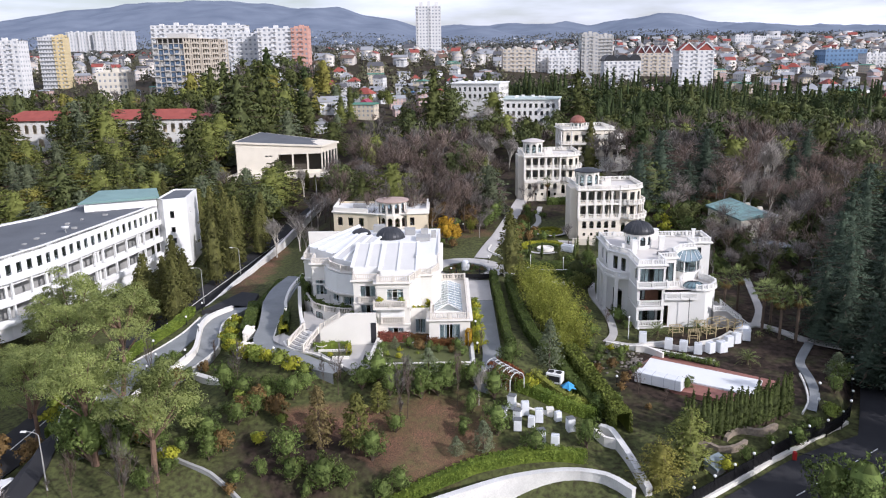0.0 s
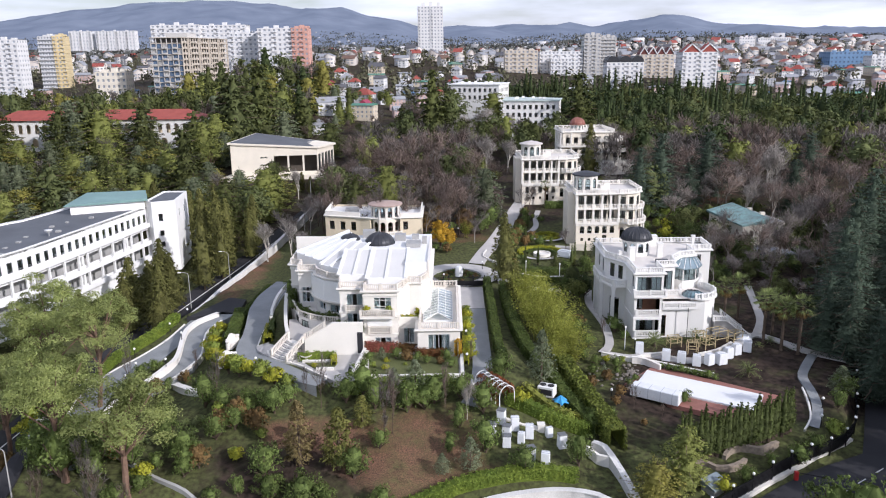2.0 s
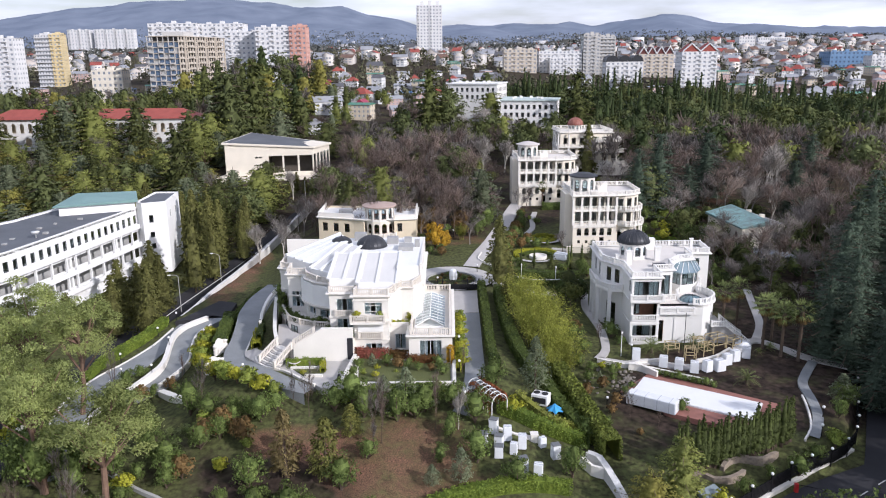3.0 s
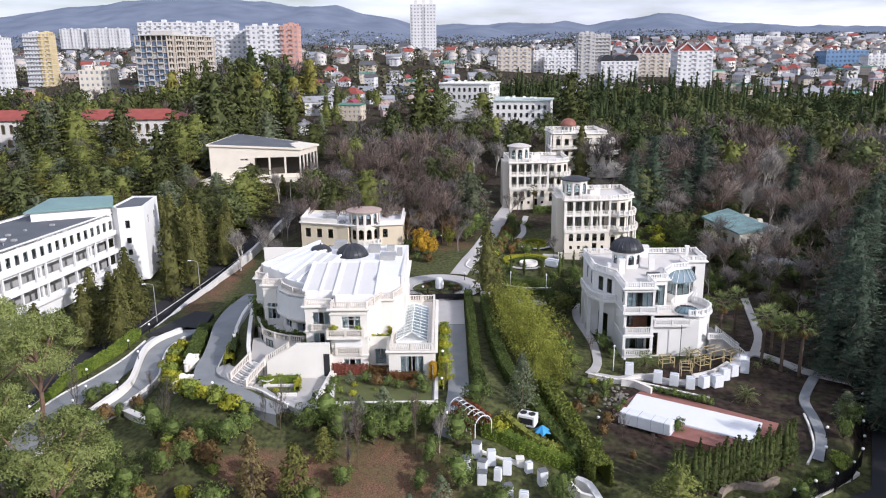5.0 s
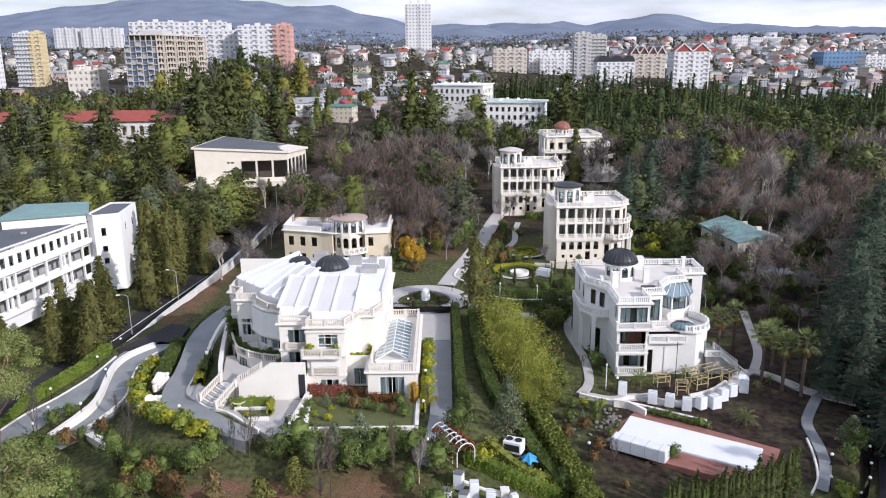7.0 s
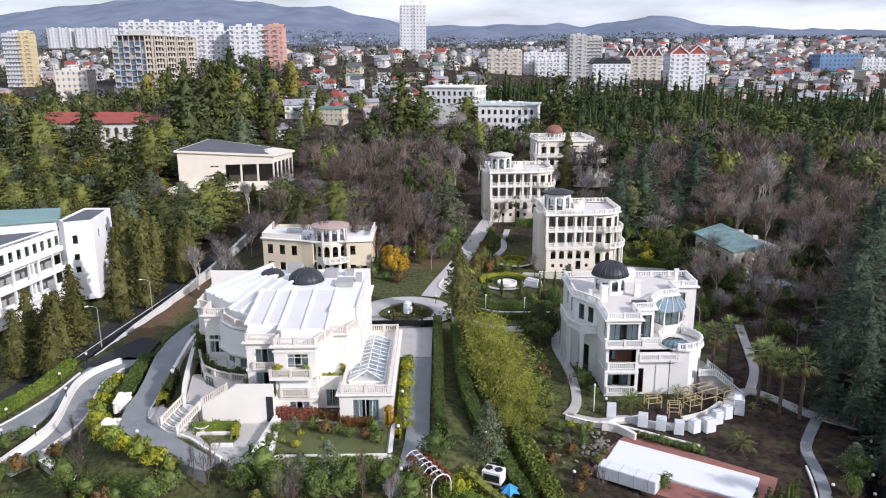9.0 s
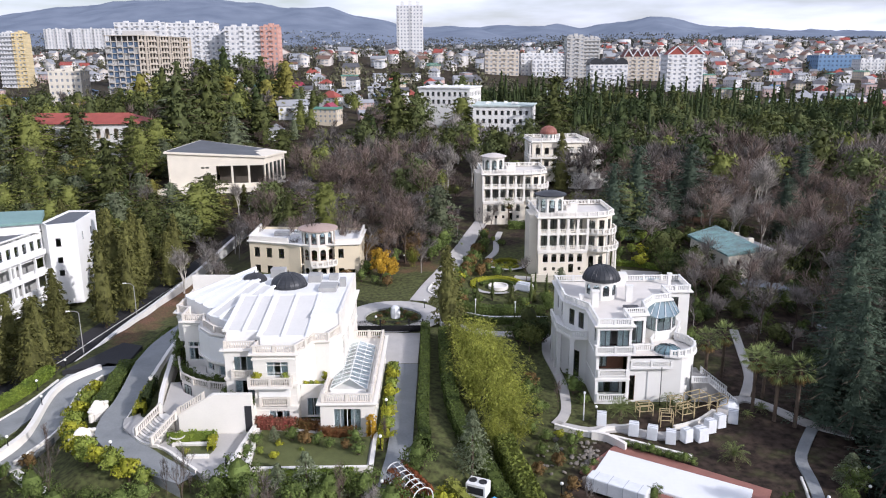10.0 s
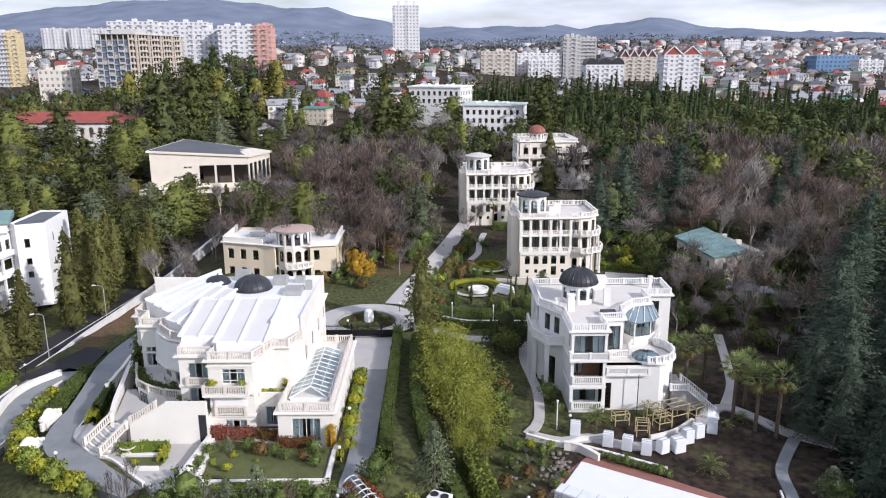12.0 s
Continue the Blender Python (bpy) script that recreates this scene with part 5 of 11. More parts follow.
lathe(bm, [(0.1, 9.7), (0.1, 10.4), (0.5, 10.5), (0.75, 10.9), (0.78, 10.95)], 14, -74.2, 146.0)
part("satellite_dish", bm, FRAMEW, VW, smooth=True)
for i in range(9):
    a, b = random.uniform(0.25, 0.75), i / 8
    x, y = -84 + 12 * a + 2 * b, 132 + 34 * b
    bm = bmesh.new()
    box(bm, x, x + random.uniform(0.4, 0.9), y, y + random.uniform(0.4, 0.8), 9.7, 9.7 + random.uniform(0.12, 0.4))
    part("roof_vent", bm, CONC, VW)

# ---- wedge-shaped hall ----
VH = thing("hall", "wedge-shaped cream hall with a dark sloping roof and a columned porch", "building")
hc = [(-70.2, 258.2), (-42.0, 262.5), (-38.6, 276.5), (-67.2, 283.5)]
ht = [14.0, 12.0, 11.6, 14.6]
bm = bmesh.new()
inner = offset_poly(hc, 0.4)
prism(bm, inner, 13.0, [t + 0.55 for t in ht])
bm.free()
bm = bmesh.new()
lo = [bm.verts.new((x, y, t - 0.1)) for (x, y), t in zip(offset_poly(hc, 0.6), ht)]
hi = [bm.verts.new((x, y, t + 0.5)) for (x, y), t in zip(offset_poly(hc, 0.6), ht)]
bm.faces.new(hi)
bm.faces.new(lo[::-1])
for i in range(4):
    bm.faces.new((lo[i], lo[(i + 1) % 4], hi[(i + 1) % 4], hi[i]))
part("fascia", bm, CREAM, VH)
bm = bmesh.new()
hi = [bm.verts.new((x, y, t + 0.52)) for (x, y), t in zip(offset_poly(hc, 0.1), ht)]
lo = [bm.verts.new((x, y, t + 0.3)) for (x, y), t in zip(offset_poly(hc, 0.1), ht)]
bm.faces.new(hi)
bm.faces.new(lo[::-1])
for i in range(4):
    bm.faces.new((lo[i], lo[(i + 1) % 4], hi[(i + 1) % 4], hi[i]))
part("roof", bm, SLATE, VH, "dark felt roof")
facade(VH, hc[0], hc[1], 2.0, 11.9, [(14.0, 4.3, 4.4, 5.4, 2, 1, FRAMED, "o"), (19.0, 4.3, 4.4, 5.4, 2, 1, FRAMED, "o"), (24.0, 4.3, 4.4, 5.4, 2, 1, FRAMED, "o"), (9.6, 9.0, 1.0, 0.5, 2, 1, FRAMED), (10.9, 9.0, 1.0, 0.5, 2, 1, FRAMED)], CREAM)
bm = bmesh.new()
prism(bm, [hc[0], (hc[0][0] * 0.5 + hc[1][0] * 0.5, hc[0][1] * 0.5 + hc[1][1] * 0.5), hc[1], (hc[1][0], hc[1][1] + 0.3), (hc[0][0], hc[0][1] + 0.3)], 11.9, [13.9, 12.95, 11.95, 11.95, 13.9])
part("gable", bm, CREAM, VH)
facade(VH, hc[1], hc[2], 2.0, 11.6, win_row(math.dist(hc[1], hc[2]), 5, 1.9, 4.3, 5.6, 1, 2, FRAMED, "", 0.6), CREAM)
facade(VH, hc[2], hc[3], 2.0, 11.5, [], CREAM)
facade(VH, hc[3], hc[0], 2.0, 13.5, [], CREAM)
slab(VH, "porch_wall", [(-57, 266), (-42.5, 268), (-43, 272), (-57, 270)], 2.0, 11, mat("dark_interior_wall", (0.10, 0.085, 0.07), 0.8, 0.3, 2.0, 5.0, 0.05))
slab(VH, "plinth", offset_poly(hc, 2.5), 0.0, 3.2, CREAM)

# ---- red-roofed arcade building ----
VR = thing("sanatorium_building", "white arcaded building with a red tiled hipped roof", "building", -172.0, 302.0, 6.6, 0)
Lr = 78.0
facade(VR, (0, 0), (Lr, 0), 0, 12.5, win_row(Lr, 24, 1.7, 7.2, 3.6, 1, 1, FRAMED, "ao", 1.5) + win_row(Lr, 14, 2.4, 2.0, 3.4, 1, 1, FRAMED, "ao", 1.5), STONE_B, 0.4)
facade(VR, (0, 3), (Lr, 3), 0, 12.5, [], YELLOW, 0.3)
facade(VR, (Lr, 0), (Lr, 14), 0, 12.5, win_row(14, 4, 1.4, 7.6, 2.2, 2, 1, FRAMED, "", 1.2), STONE_B)
facade(VR, (Lr, 14), (0, 14), 0, 12.5, [], STONE_B)
bm = bmesh.new()
lo = [bm.verts.new(v) for v in ((-1, -1, 12.4), (Lr + 1, -1, 12.4), (Lr + 1, 15, 12.4), (-1, 15, 12.4))]
hi = [bm.verts.new(v) for v in ((5, 7, 15.8), (Lr - 6, 7, 15.8))]
for f in ((lo[0], lo[1], hi[1], hi[0]), (lo[1], lo[2], hi[1]), (lo[2], lo[3], hi[0], hi[1]), (lo[3], lo[0], hi[0]), lo[::-1]):
    bm.faces.new(f)
part("roof", bm, REDROOF, VR)

# ---- white building with a pale green roof on the rise ----
VG = thing("sanatorium_building", "white four-storey building with a pale green roof", "building", kind="")
ga, gb = [(3.5, 352.0), (24.5, 345.0), (30.0, 362.0), (8.0, 369.0)], [(24.8, 322.0), (46.5, 318.0), (50.0, 334.0), (28.0, 345.0)]
for pts, top, rm in ((ga, 28.6, ROOFW), (gb, 23.0, mat("pale_green_roof", (0.52, 0.60, 0.56), 0.6, 0.15, 3.0, 3.0, 0.05))):
    o = {}
    for i in range(4):
        length = math.dist(pts[i], pts[(i + 1) % 4])
        n = int(length / 2.4)
        o[i] = [w for f in range(3 if pts is gb else 2) for w in win_row(length, n, 1.1, top - 3.2 - 3.1 * f, 1.7, 2, 1, FRAMED, "", 1.2)]
    poly_walls(VG, pts, 8.0, top, STONE_B, o)
    slab(VG, "roof", offset_poly(pts, 0.5), top, top + 0.45, rm)
    bm = bmesh.new()
    for k in range(6):
        a, b = random.random(), random.random()
        p = Vector(pts[0]).lerp(Vector(pts[1]), 0.15 + 0.7 * a).lerp(Vector(pts[3]).lerp(Vector(pts[2]), 0.15 + 0.7 * a), 0.2 + 0.6 * b)
        box(bm, p.x - 0.6, p.x + 0.6, p.y - 0.5, p.y + 0.5, top + 0.4, top + 1.2)
    part("roof_vent", bm, STONE_B, VG)

# ---- low building with a weathered turquoise roof ----
VS = thing("service_building", "low cream building with a weathered turquoise roof among trees", "building")
plan_s = [(65.6, 166.0), (76.5, 170.4), (73.2, 186.6), (63.4, 181.4)]
poly_walls(VS, plan_s, -2.0, 5.6, CREAM, {0: win_row(11.7, 3, 1.0, 3.2, 1.2, 1, 1, FRAMED, "", 2.0), 3: win_row(15.5, 4, 1.0, 3.2, 1.2, 1, 1, FRAMED, "", 2.0)})
slab(VS, "flat_roof", offset_poly(plan_s, -0.1), 5.45, 5.62, CONC)
bm = bmesh.new()
prism(bm, [(65.1, 165.3), (72.4, 168.6), (70.4, 186.6), (62.8, 181.7)], 5.64, [5.9, 6.7, 6.9, 6.1])
part("roof", bm, TURQ, VS, "weathered turquoise sheet roof")
for k in range(8):
    bm = bmesh.new()
    t = (k + 0.5) / 8
    pa, pb = Vector((65.1, 165.3, 5.92)).lerp(Vector((62.8, 181.7, 6.12)), t), Vector((72.4, 168.6, 6.72)).lerp(Vector((70.4, 186.6, 6.92)), t)
    bar(bm, pa, pb, 0.05, n=4)
    part("roof_seam", bm, TURQ, VS)
for x, y in ((73.6, 176.0), (72.6, 181.0)):
    bm = bmesh.new()
    box(bm, x - 0.5, x + 0.5, y - 0.4, y + 0.4, 5.6, 6.6)
    part("chimney", bm, CREAM, VS)


def shed(x, y, w, d, hgt, rz, label):
    g = thing("shed", label, "shed", x, y, ground_z(x, y) - 0.2, rz, group="sheds below the turquoise roof")
    bm = bmesh.new()
    box(bm, -w / 2, w / 2, -d / 2, d / 2, 0, hgt)
    part("body", bm, mat("grey_shed_sheet", (0.20, 0.22, 0.24), 0.6, 0.3, 1.5, 4.0, 0.1), g)
    bm = bmesh.new()
    prism(bm, [(-w / 2 - 0.2, -d / 2 - 0.25), (w / 2 + 0.2, -d / 2 - 0.25), (w / 2 + 0.2, d / 2 + 0.2), (-w / 2 - 0.2, d / 2 + 0.2)], hgt, [hgt + 0.12, hgt + 0.12, hgt + 0.5, hgt + 0.5])
    part("roof", bm, mat("grey_shed_roof", (0.30, 0.33, 0.36), 0.6, 0.3, 1.5, 4.0, 0.1), g)
    bm = bmesh.new()
    box(bm, w * 0.1, w * 0.38, -d / 2 - 0.03, -d / 2 + 0.02, hgt * 0.45, hgt * 0.8)
    part("window", bm, MATS["pale_stone_paving"], g, "pale window panel")
    bm = bmesh.new()
    box(bm, -w * 0.36, -w * 0.08, -d / 2 - 0.04, -d / 2 + 0.02, 0.1, hgt * 0.82)
    part("door", bm, mat("dark_shed_door", (0.10, 0.11, 0.12), 0.6, 0.2, 1.5, 4.0, 0.1), g)


shed(68.6, 161.0, 4.4, 3.0, 2.6, -28, "grey sheet shed with a pale roof under trees")
shed(72.6, 159.6, 3.0, 2.6, 2.4, -8, "small grey sheet shed with a dark door")
shed(73.0, 141.6, 2.2, 2.0, 2.1, 14, "small grey kiosk on the wooded slope")

# ---- drives, paths, walls and fences ----
ribbon("drive", [(5.3, 139.0), (5.2, 127.2)], 5.6, PAVE, "pale paved yard inside the gate", "drive", lift=0.12)
ribbon("drive", [(6.7, 127.0), (6.6, 112.0), (6.5, 103.0), (5.9, 98.0), (4.6, 95.0)], 2.7, COBBLE, "grey cobbled drive along the conservatory", "drive", lift=0.14)
ribbon("road", smooth_line([(7.5, 154.0), (9.6, 162.0), (12.6, 172.0), (16.2, 188.0), (19.5, 203.0), (24.5, 222.0), (30.0, 240.0)], 3.0), 3.2, MATS["pale_stone_paving"], "pale park road rising to the upper villas", "road", lift=0.12)
bm = bmesh.new()
ring_o, ring_i = arc(3.6, 146.6, 8.2, 0, 360, 48, 7.4)[:-1], arc(3.6, 146.2, 4.7, 0, 360, 48, 4.6)[:-1]
vo = [bm.verts.new((x, y, ground_z(x, y) + 0.13)) for x, y in ring_o]
vi = [bm.verts.new((x, y, ground_z(x, y) + 0.13)) for x, y in ring_i]
for i in range(48):
    bm.faces.new((vo[i], vo[(i + 1) % 48], vi[(i + 1) % 48], vi[i]))
solid("road", bm, PAVE, "pale paved turning circle before the gate", "road", kind="structure")
run_wall("kerb", ring_i + ring_i[:1], 0.2, 0.2, CONC, "low stone kerb round the planted circle", "kerb")
run_wall("kerb", [(10.0, 163.0), (9.2, 158.5), (11.8, 154.5), (13.2, 150.5), (11.6, 146.0), (11.4, 142.0)], 0.25, 0.35, STONE, "low stone kerb beside the turning circle", "kerb")
ribbon("path", [(11.0, 143.6), (20.0, 145.0), (29.0, 144.6)], 2.0, PAVE, "pale garden path to the domed villa", "path", lift=0.1)
run_wall("garden_wall", [(11.5, 149.4), (20.0, 150.8), (29.5, 150.6)], 0.4, 0.7, STONE, "low stone wall beside the garden path", cap=0.08)
ribbon("drive", [(-29.4, 147.0), (-30.6, 139.0), (-30.2, 131.5), (-29.4, 123.4), (-29.1, 118.2), (-28.7, 113.5), (-27.6, 109.2), (-25.2, 106.0), (-21.4, 102.4), (-17.8, 99.8), (-15.0, 98.0)], [4.6, 5.0, 5.6, 4.4, 3.4, 3.4, 3.2, 3.4, 3.6, 2.9, 2.2], COBBLE, "grey cobbled upper drive curving round the villa", "drive", lift=0.1, zs=[-0.3, -0.4, -0.4, -0.4, -0.35, -0.2, 0.1, 0.46, 0.5, 0.48, 0.46], thick=2.6)
run_wall("kerb", [(-27.9, 122.0), (-27.6, 117.6), (-27.1, 113.2), (-26.2, 109.4), (-23.7, 106.6), (-19.6, 104.3), (-17.0, 101.8), (-14.6, 99.6)], 0.3, 0, STONE, "pale kerb along the upper drive", "kerb", base=[-0.6] * 8, top=[-0.2, -0.2, -0.05, 0.2, 0.5, 0.72, 0.75, 0.75])
run_wall("garden_wall", [(-28.6, 147.0), (-29.2, 138.0), (-28.4, 129.0), (-27.2, 123.5), (-26.4, 119.5)], 0.35, 0, STONE, "white wall along the upper drive", base=[-0.6] * 5, top=[0.4, 0.4, 0.6, 1.6, 2.4], cap=0.08)
ribbon("path", [(-26.3, 112.8), (-25.2, 109.8), (-22.8, 107.4), (-19.4, 105.4)], 1.9, PAVE, "pale paving round the foot of the curved steps", "path", lift=0.1)
ribbon("drive", [(-43.2, 85.0), (-45.8, 92.0), (-47.5, 99.0), (-48.2, 105.2), (-47.2, 111.4), (-45.4, 116.4), (-43.9, 123.6), (-43.5, 129.6), (-42.4, 137.0)], [4.4, 4.4, 4.3, 4.3, 4.2, 4.0, 2.9, 2.4, 3.4], COBBLE, "grey cobbled lower drive in a long bend", "drive", lift=0.12)
ribbon("drive", [(-41.6, 104.8), (-40.9, 105.8), (-39.8, 107.6), (-38.4, 112.0), (-38.6, 116.6), (-39.9, 121.8), (-40.7, 126.4), (-39.9, 130.6), (-38.0, 136.0)], 3.1, COBBLE, "grey cobbled ramp between white walls", "drive", lift=0.1, zs=[-4.0, -3.75, -3.4, -3.1, -3.0, -2.9, -2.8, -2.7, -2.7], thick=0.9)
run_wall("garden_wall", [(-41.6, 88.0), (-43.6, 93.0), (-44.4, 98.0), (-44.2, 101.6)], 0.35, 0.7, STONE, "white curved wall inside the drive's bend", cap=0.1)
run_wall("kerb", [(-45.6, 86.4), (-48.1, 94.2), (-49.7, 99.4), (-50.4, 105.3), (-49.3, 112.2), (-47.2, 117.6), (-45.4, 124.6), (-44.8, 131.8)], 0.25, 0.25, STONE, "pale kerb on the outside of the drive", "kerb")
run_wall("garden_wall", [(-42.8, 105.2), (-41.2, 107.8), (-40.2, 110.4), (-39.9, 113.2), (-40.5, 116.8), (-41.6, 121.6), (-42.3, 126.0), (-41.7, 130.0), (-39.4, 134.0)], 0.5, 0, STONE, "white sinuous wall between drive and ramp", base=[-4.8] * 9, top=[-3.0, -2.3, -1.9, -1.9, -1.9, -1.8, -1.8, -1.8, -1.8], cap=0.12)
run_wall("kerb", [(-38.5, 107.8), (-37.2, 112.2), (-36.9, 116.2), (-38.2, 121.4), (-39.0, 126.6), (-38.0, 131.4)], 0.3, 0, STONE, "pale kerb along the ramp", "kerb", base=[-3.5] * 6, top=[-2.8, -2.6, -2.5, -2.5, -2.4, -2.3])
bm = bmesh.new()
prism(bm, [(-45.0, 133.6), (-40.6, 135.0), (-36.4, 135.4), (-36.8, 143.6), (-40.4, 145.0)], -5.0, -2.6)
solid("paved_pad", bm, ASPHALT, "dark paved pad at the upper gate", "paving", kind="structure")
run_wall("boundary_wall", [(-46.2, 139.0), (-45.4, 146.0), (-44.2, 154.0), (-41.6, 166.0), (-39.4, 182.0), (-36.4, 206.0), (-33.6, 226.0)], 0.5, 0, mat("weathered_white_wall", (0.72, 0.71, 0.68), 0.8, 0.3, 2.5, 6.0, 0.15), "long weathered white boundary wall beside the street", base=[-7.0, -7.0, -6.8, -6.0, -4.6, -2.4, -0.6], top=[-3.9, -3.8, -3.1, -2.0, -1.0, 1.4, 2.6], cap=0.12)
run_wall("garden_wall", [(-37.8, 106.4), (-36.0, 104.6), (-34.1, 102.7), (-32.2, 101.0), (-30.4, 99.6), (-28.3, 98.7), (-25.8, 98.2)], 0.75, 0, STONE, "white stepped low wall in the sloping garden", base=[-4.4] * 7, top=[-3.1, -2.7, -2.3, -1.9, -1.8, -1.6, -1.4], cap=0.1)
run_wall("garden_wall", [(-42.4, 89.8), (-37.4, 87.0), (-32.7, 83.8), (-27.2, 81.2), (-20.0, 77.0), (-14.0, 73.4)], 0.4, 0.35, CONC, "long grey kerb wall at the foot of the garden")
run_wall("garden_wall", [(-49.4, 88.0), (-51.2, 94.0), (-52.6, 99.6)], 0.3, 1.8, STONE, "short white wall below the pines")
STREET = [(-66.0, 70.0), (-60.0, 95.0), (-57.4, 118.0), (-54.8, 138.0), (-51.6, 155.0), (-47.0, 176.0), (-41.0, 205.0), (-34.0, 240.0), (-26.0, 285.0), (-10.0, 340.0), (0.0, 400.0)]
ribbon("road", STREET, 7.4, ASPHALT, "narrow asphalt street between trees", "road", lift=0.12)
ribbon("road_marking", [(p[0] - 0.2, p[1]) for p in STREET[1:7]], 0.16, FRAMEW, "worn white centre line of the street", "road marking", lift=0.15, across=1)
ribbon("pavement", [(p[0] + 4.7, p[1] + 0.6) for p in STREET[1:6]], 1.4, CONC, "grey pavement along the street", "pavement", lift=0.2)
ribbon("road", [(-52.0, 70.0), (-50.5, 80.0), (-52.0, 90.0)], 4.5, ASPHALT, "asphalt yard below the pines", "road", lift=0.15)
# the big retaining wall at the front
run_wall("retaining_wall", [(-14.0, 69.4), (-6.0, 72.9), (-0.9, 75.9), (7.0, 79.8), (13.8, 81.3), (18.4, 80.4), (21.0, 77.4)], 0.6, 0, mat("weathered_white_wall", (0.72, 0.71, 0.68)), "tall weathered white retaining wall", base=[-9.6] * 7, top=[-5.4, -5.3, -5.2, -5.1, -5.1, -5.2, -5.4], cap=0.12, sink=1.0)
bm = bmesh.new()
box(bm, 2.0, 10.0, 70.5, 74.6, -9.4, -7.6)
solid("shed", bm, ROOFW, "flat white roof of a low shed below the wall", "shed")
run_wall("stair_wall", [(19.4, 89.4), (20.6, 88.2), (21.8, 84.0), (22.9, 78.0)], 0.8, 0, MATS["weathered_white_wall"], "broad white wall stepping down beside the fence", base=[-5.6, -5.6, -6.0, -7.0], top=[-3.6, -3.5, -4.4, -5.6])
run_wall("stair_wall", [(18.6, 88.8), (19.6, 87.0), (21.0, 86.4)], 0.4, 0, STONE, "short white wall by the garden stair", base=[-4.8] * 3, top=[-3.7, -4.0, -4.0])
# the street at the right and its iron fence
FENCE = [(21.0, 71.4), (28.3, 76.5), (42.0, 86.2), (53.4, 93.8), (61.0, 107.6), (74.0, 132.0)]
ribbon("road", [(12.0, 58.0), (32.5, 72.5), (46.0, 82.0), (58.0, 88.0), (75.0, 98.0)], 9.0, ASPHALT, "dark asphalt street with dashed lines", "road", lift=0.14)
ribbon("road", [(53.0, 82.0), (59.0, 92.5), (66.0, 105.5), (79.0, 130.0), (92.0, 154.0)], 8.0, ASPHALT, "dark asphalt street climbing past the park", "road", lift=0.11)
run_wall("kerb", FENCE[:4], 0.7, 0, STONE, "white plinth under the iron fence", "plinth", base=[-6.9, -6.8, -6.6, -6.4], top=[-6.3, -6.2, -6.0, -5.8])


def road_dashes(a, b, n, w=0.15, lift=0.2):
    for i in range(n):
        t0, t1 = i / n, (i + 0.42) / n
        p, q = Vector(a).lerp(Vector(b), t0), Vector(a).lerp(Vector(b), t1)
        bm = bmesh.new()
        box(bm, 0, (q - p).length, -w / 2, w / 2, 0, 0.012, Matrix.Translation((p.x, p.y, ground_z(p.x, p.y) + lift)) @ Matrix.Rotation(math.atan2(q.y - p.y, q.x - p.x), 4, "Z"))
        tagged(solid("road_mark", bm, LINE, "white dash of a lane line", "road marking"), group="lane dashes")


road_dashes((29.5, 70.5), (56.0, 88.5), 8)
road_dashes((59.5, 93.0), (78.0, 128.0), 9)
run_wall("road_mark", [(50.0, 80.6), (58.5, 86.4), (66.0, 92.0)], 0.14, 0.2, LINE, "solid white edge line", "road marking", sink=0.1)


def iron_fence(pts, n):
    f = thing("fence", "black iron fence with dark panels and globe lamps", "fence", kind="structure")
    line = smooth_line(pts, 0.5)
    cum = [0.0]
    for a, b in zip(line, line[1:]):
        cum.append(cum[-1] + (b - a).length)
    for i in range(n):
        d0, d1 = cum[-1] * i / n, cum[-1] * (i + 1) / n
        p = Vector((np.interp(d0, cum, [q.x for q in line]), np.interp(d0, cum, [q.y for q in line])))
        q = Vector((np.interp(d1, cum, [q.x for q in line]), np.interp(d1, cum, [q.y for q in line])))
        z = ground_z(p.x, p.y) + 0.3
        m = Matrix.Translation((p.x, p.y, z)) @ Matrix.Rotation(math.atan2(q.y - p.y, q.x - p.x), 4, "Z")
        length = (q - p).length
        bm = bmesh.new()
        box(bm, 0, length, -0.02, 0.02, 0.25, 1.5, m)
        for k in range(int(length / 0.25)):
            box(bm, k * 0.25, k * 0.25 + 0.03, -0.05, 0.05, 0.1, 1.75, m)
        box(bm, 0, length, -0.05, 0.05, 1.55, 1.62, m)
        part("panel", bm, IRON, f)
        bm = bmesh.new()
        box(bm, -0.08, 0.08, -0.08, 0.08, -0.4, 2.0, m)
        po = part("post", bm, IRON, f)
        bm = bmesh.new()
        bmesh.ops.create_icosphere(bm, subdivisions=2, radius=0.19, matrix=m @ Matrix.Translation((0, 0, 2.15)))
        part("lamp_globe", bm, mat("opal_globe", (0.85, 0.85, 0.83), 0.25, 0.03, 1, 5, 0.0), po, "white opal globe", smooth=True)
    return f


iron_fence(FENCE, 22)
# paths, pool and walls in the garden of the domed villa
ribbon("path", [(25.6, 115.4), (27.4, 118.5), (28.2, 126.0), (28.0, 131.0), (27.6, 138.0), (28.6, 144.6)], 1.3, PAVE, "stone garden path beside the domed villa", "path", lift=0.1)
ribbon("path", [(25.6, 115.4), (29.6, 113.9), (33.0, 114.6), (37.0, 113.0), (41.0, 113.0), (44.6, 115.0), (48.0, 118.4), (52.0, 121.6), (57.0, 115.6), (62.0, 112.6)], 1.6, PAVE, "curved stone garden path before the domed villa", "path", lift=0.1)
ribbon("path", [(57.6, 114.2), (54.8, 110.4), (53.0, 107.2), (52.1, 102.6), (50.8, 97.7), (48.4, 93.6)], 1.3, COBBLE, "winding stone garden path beside the lawn", "path", lift=0.12)
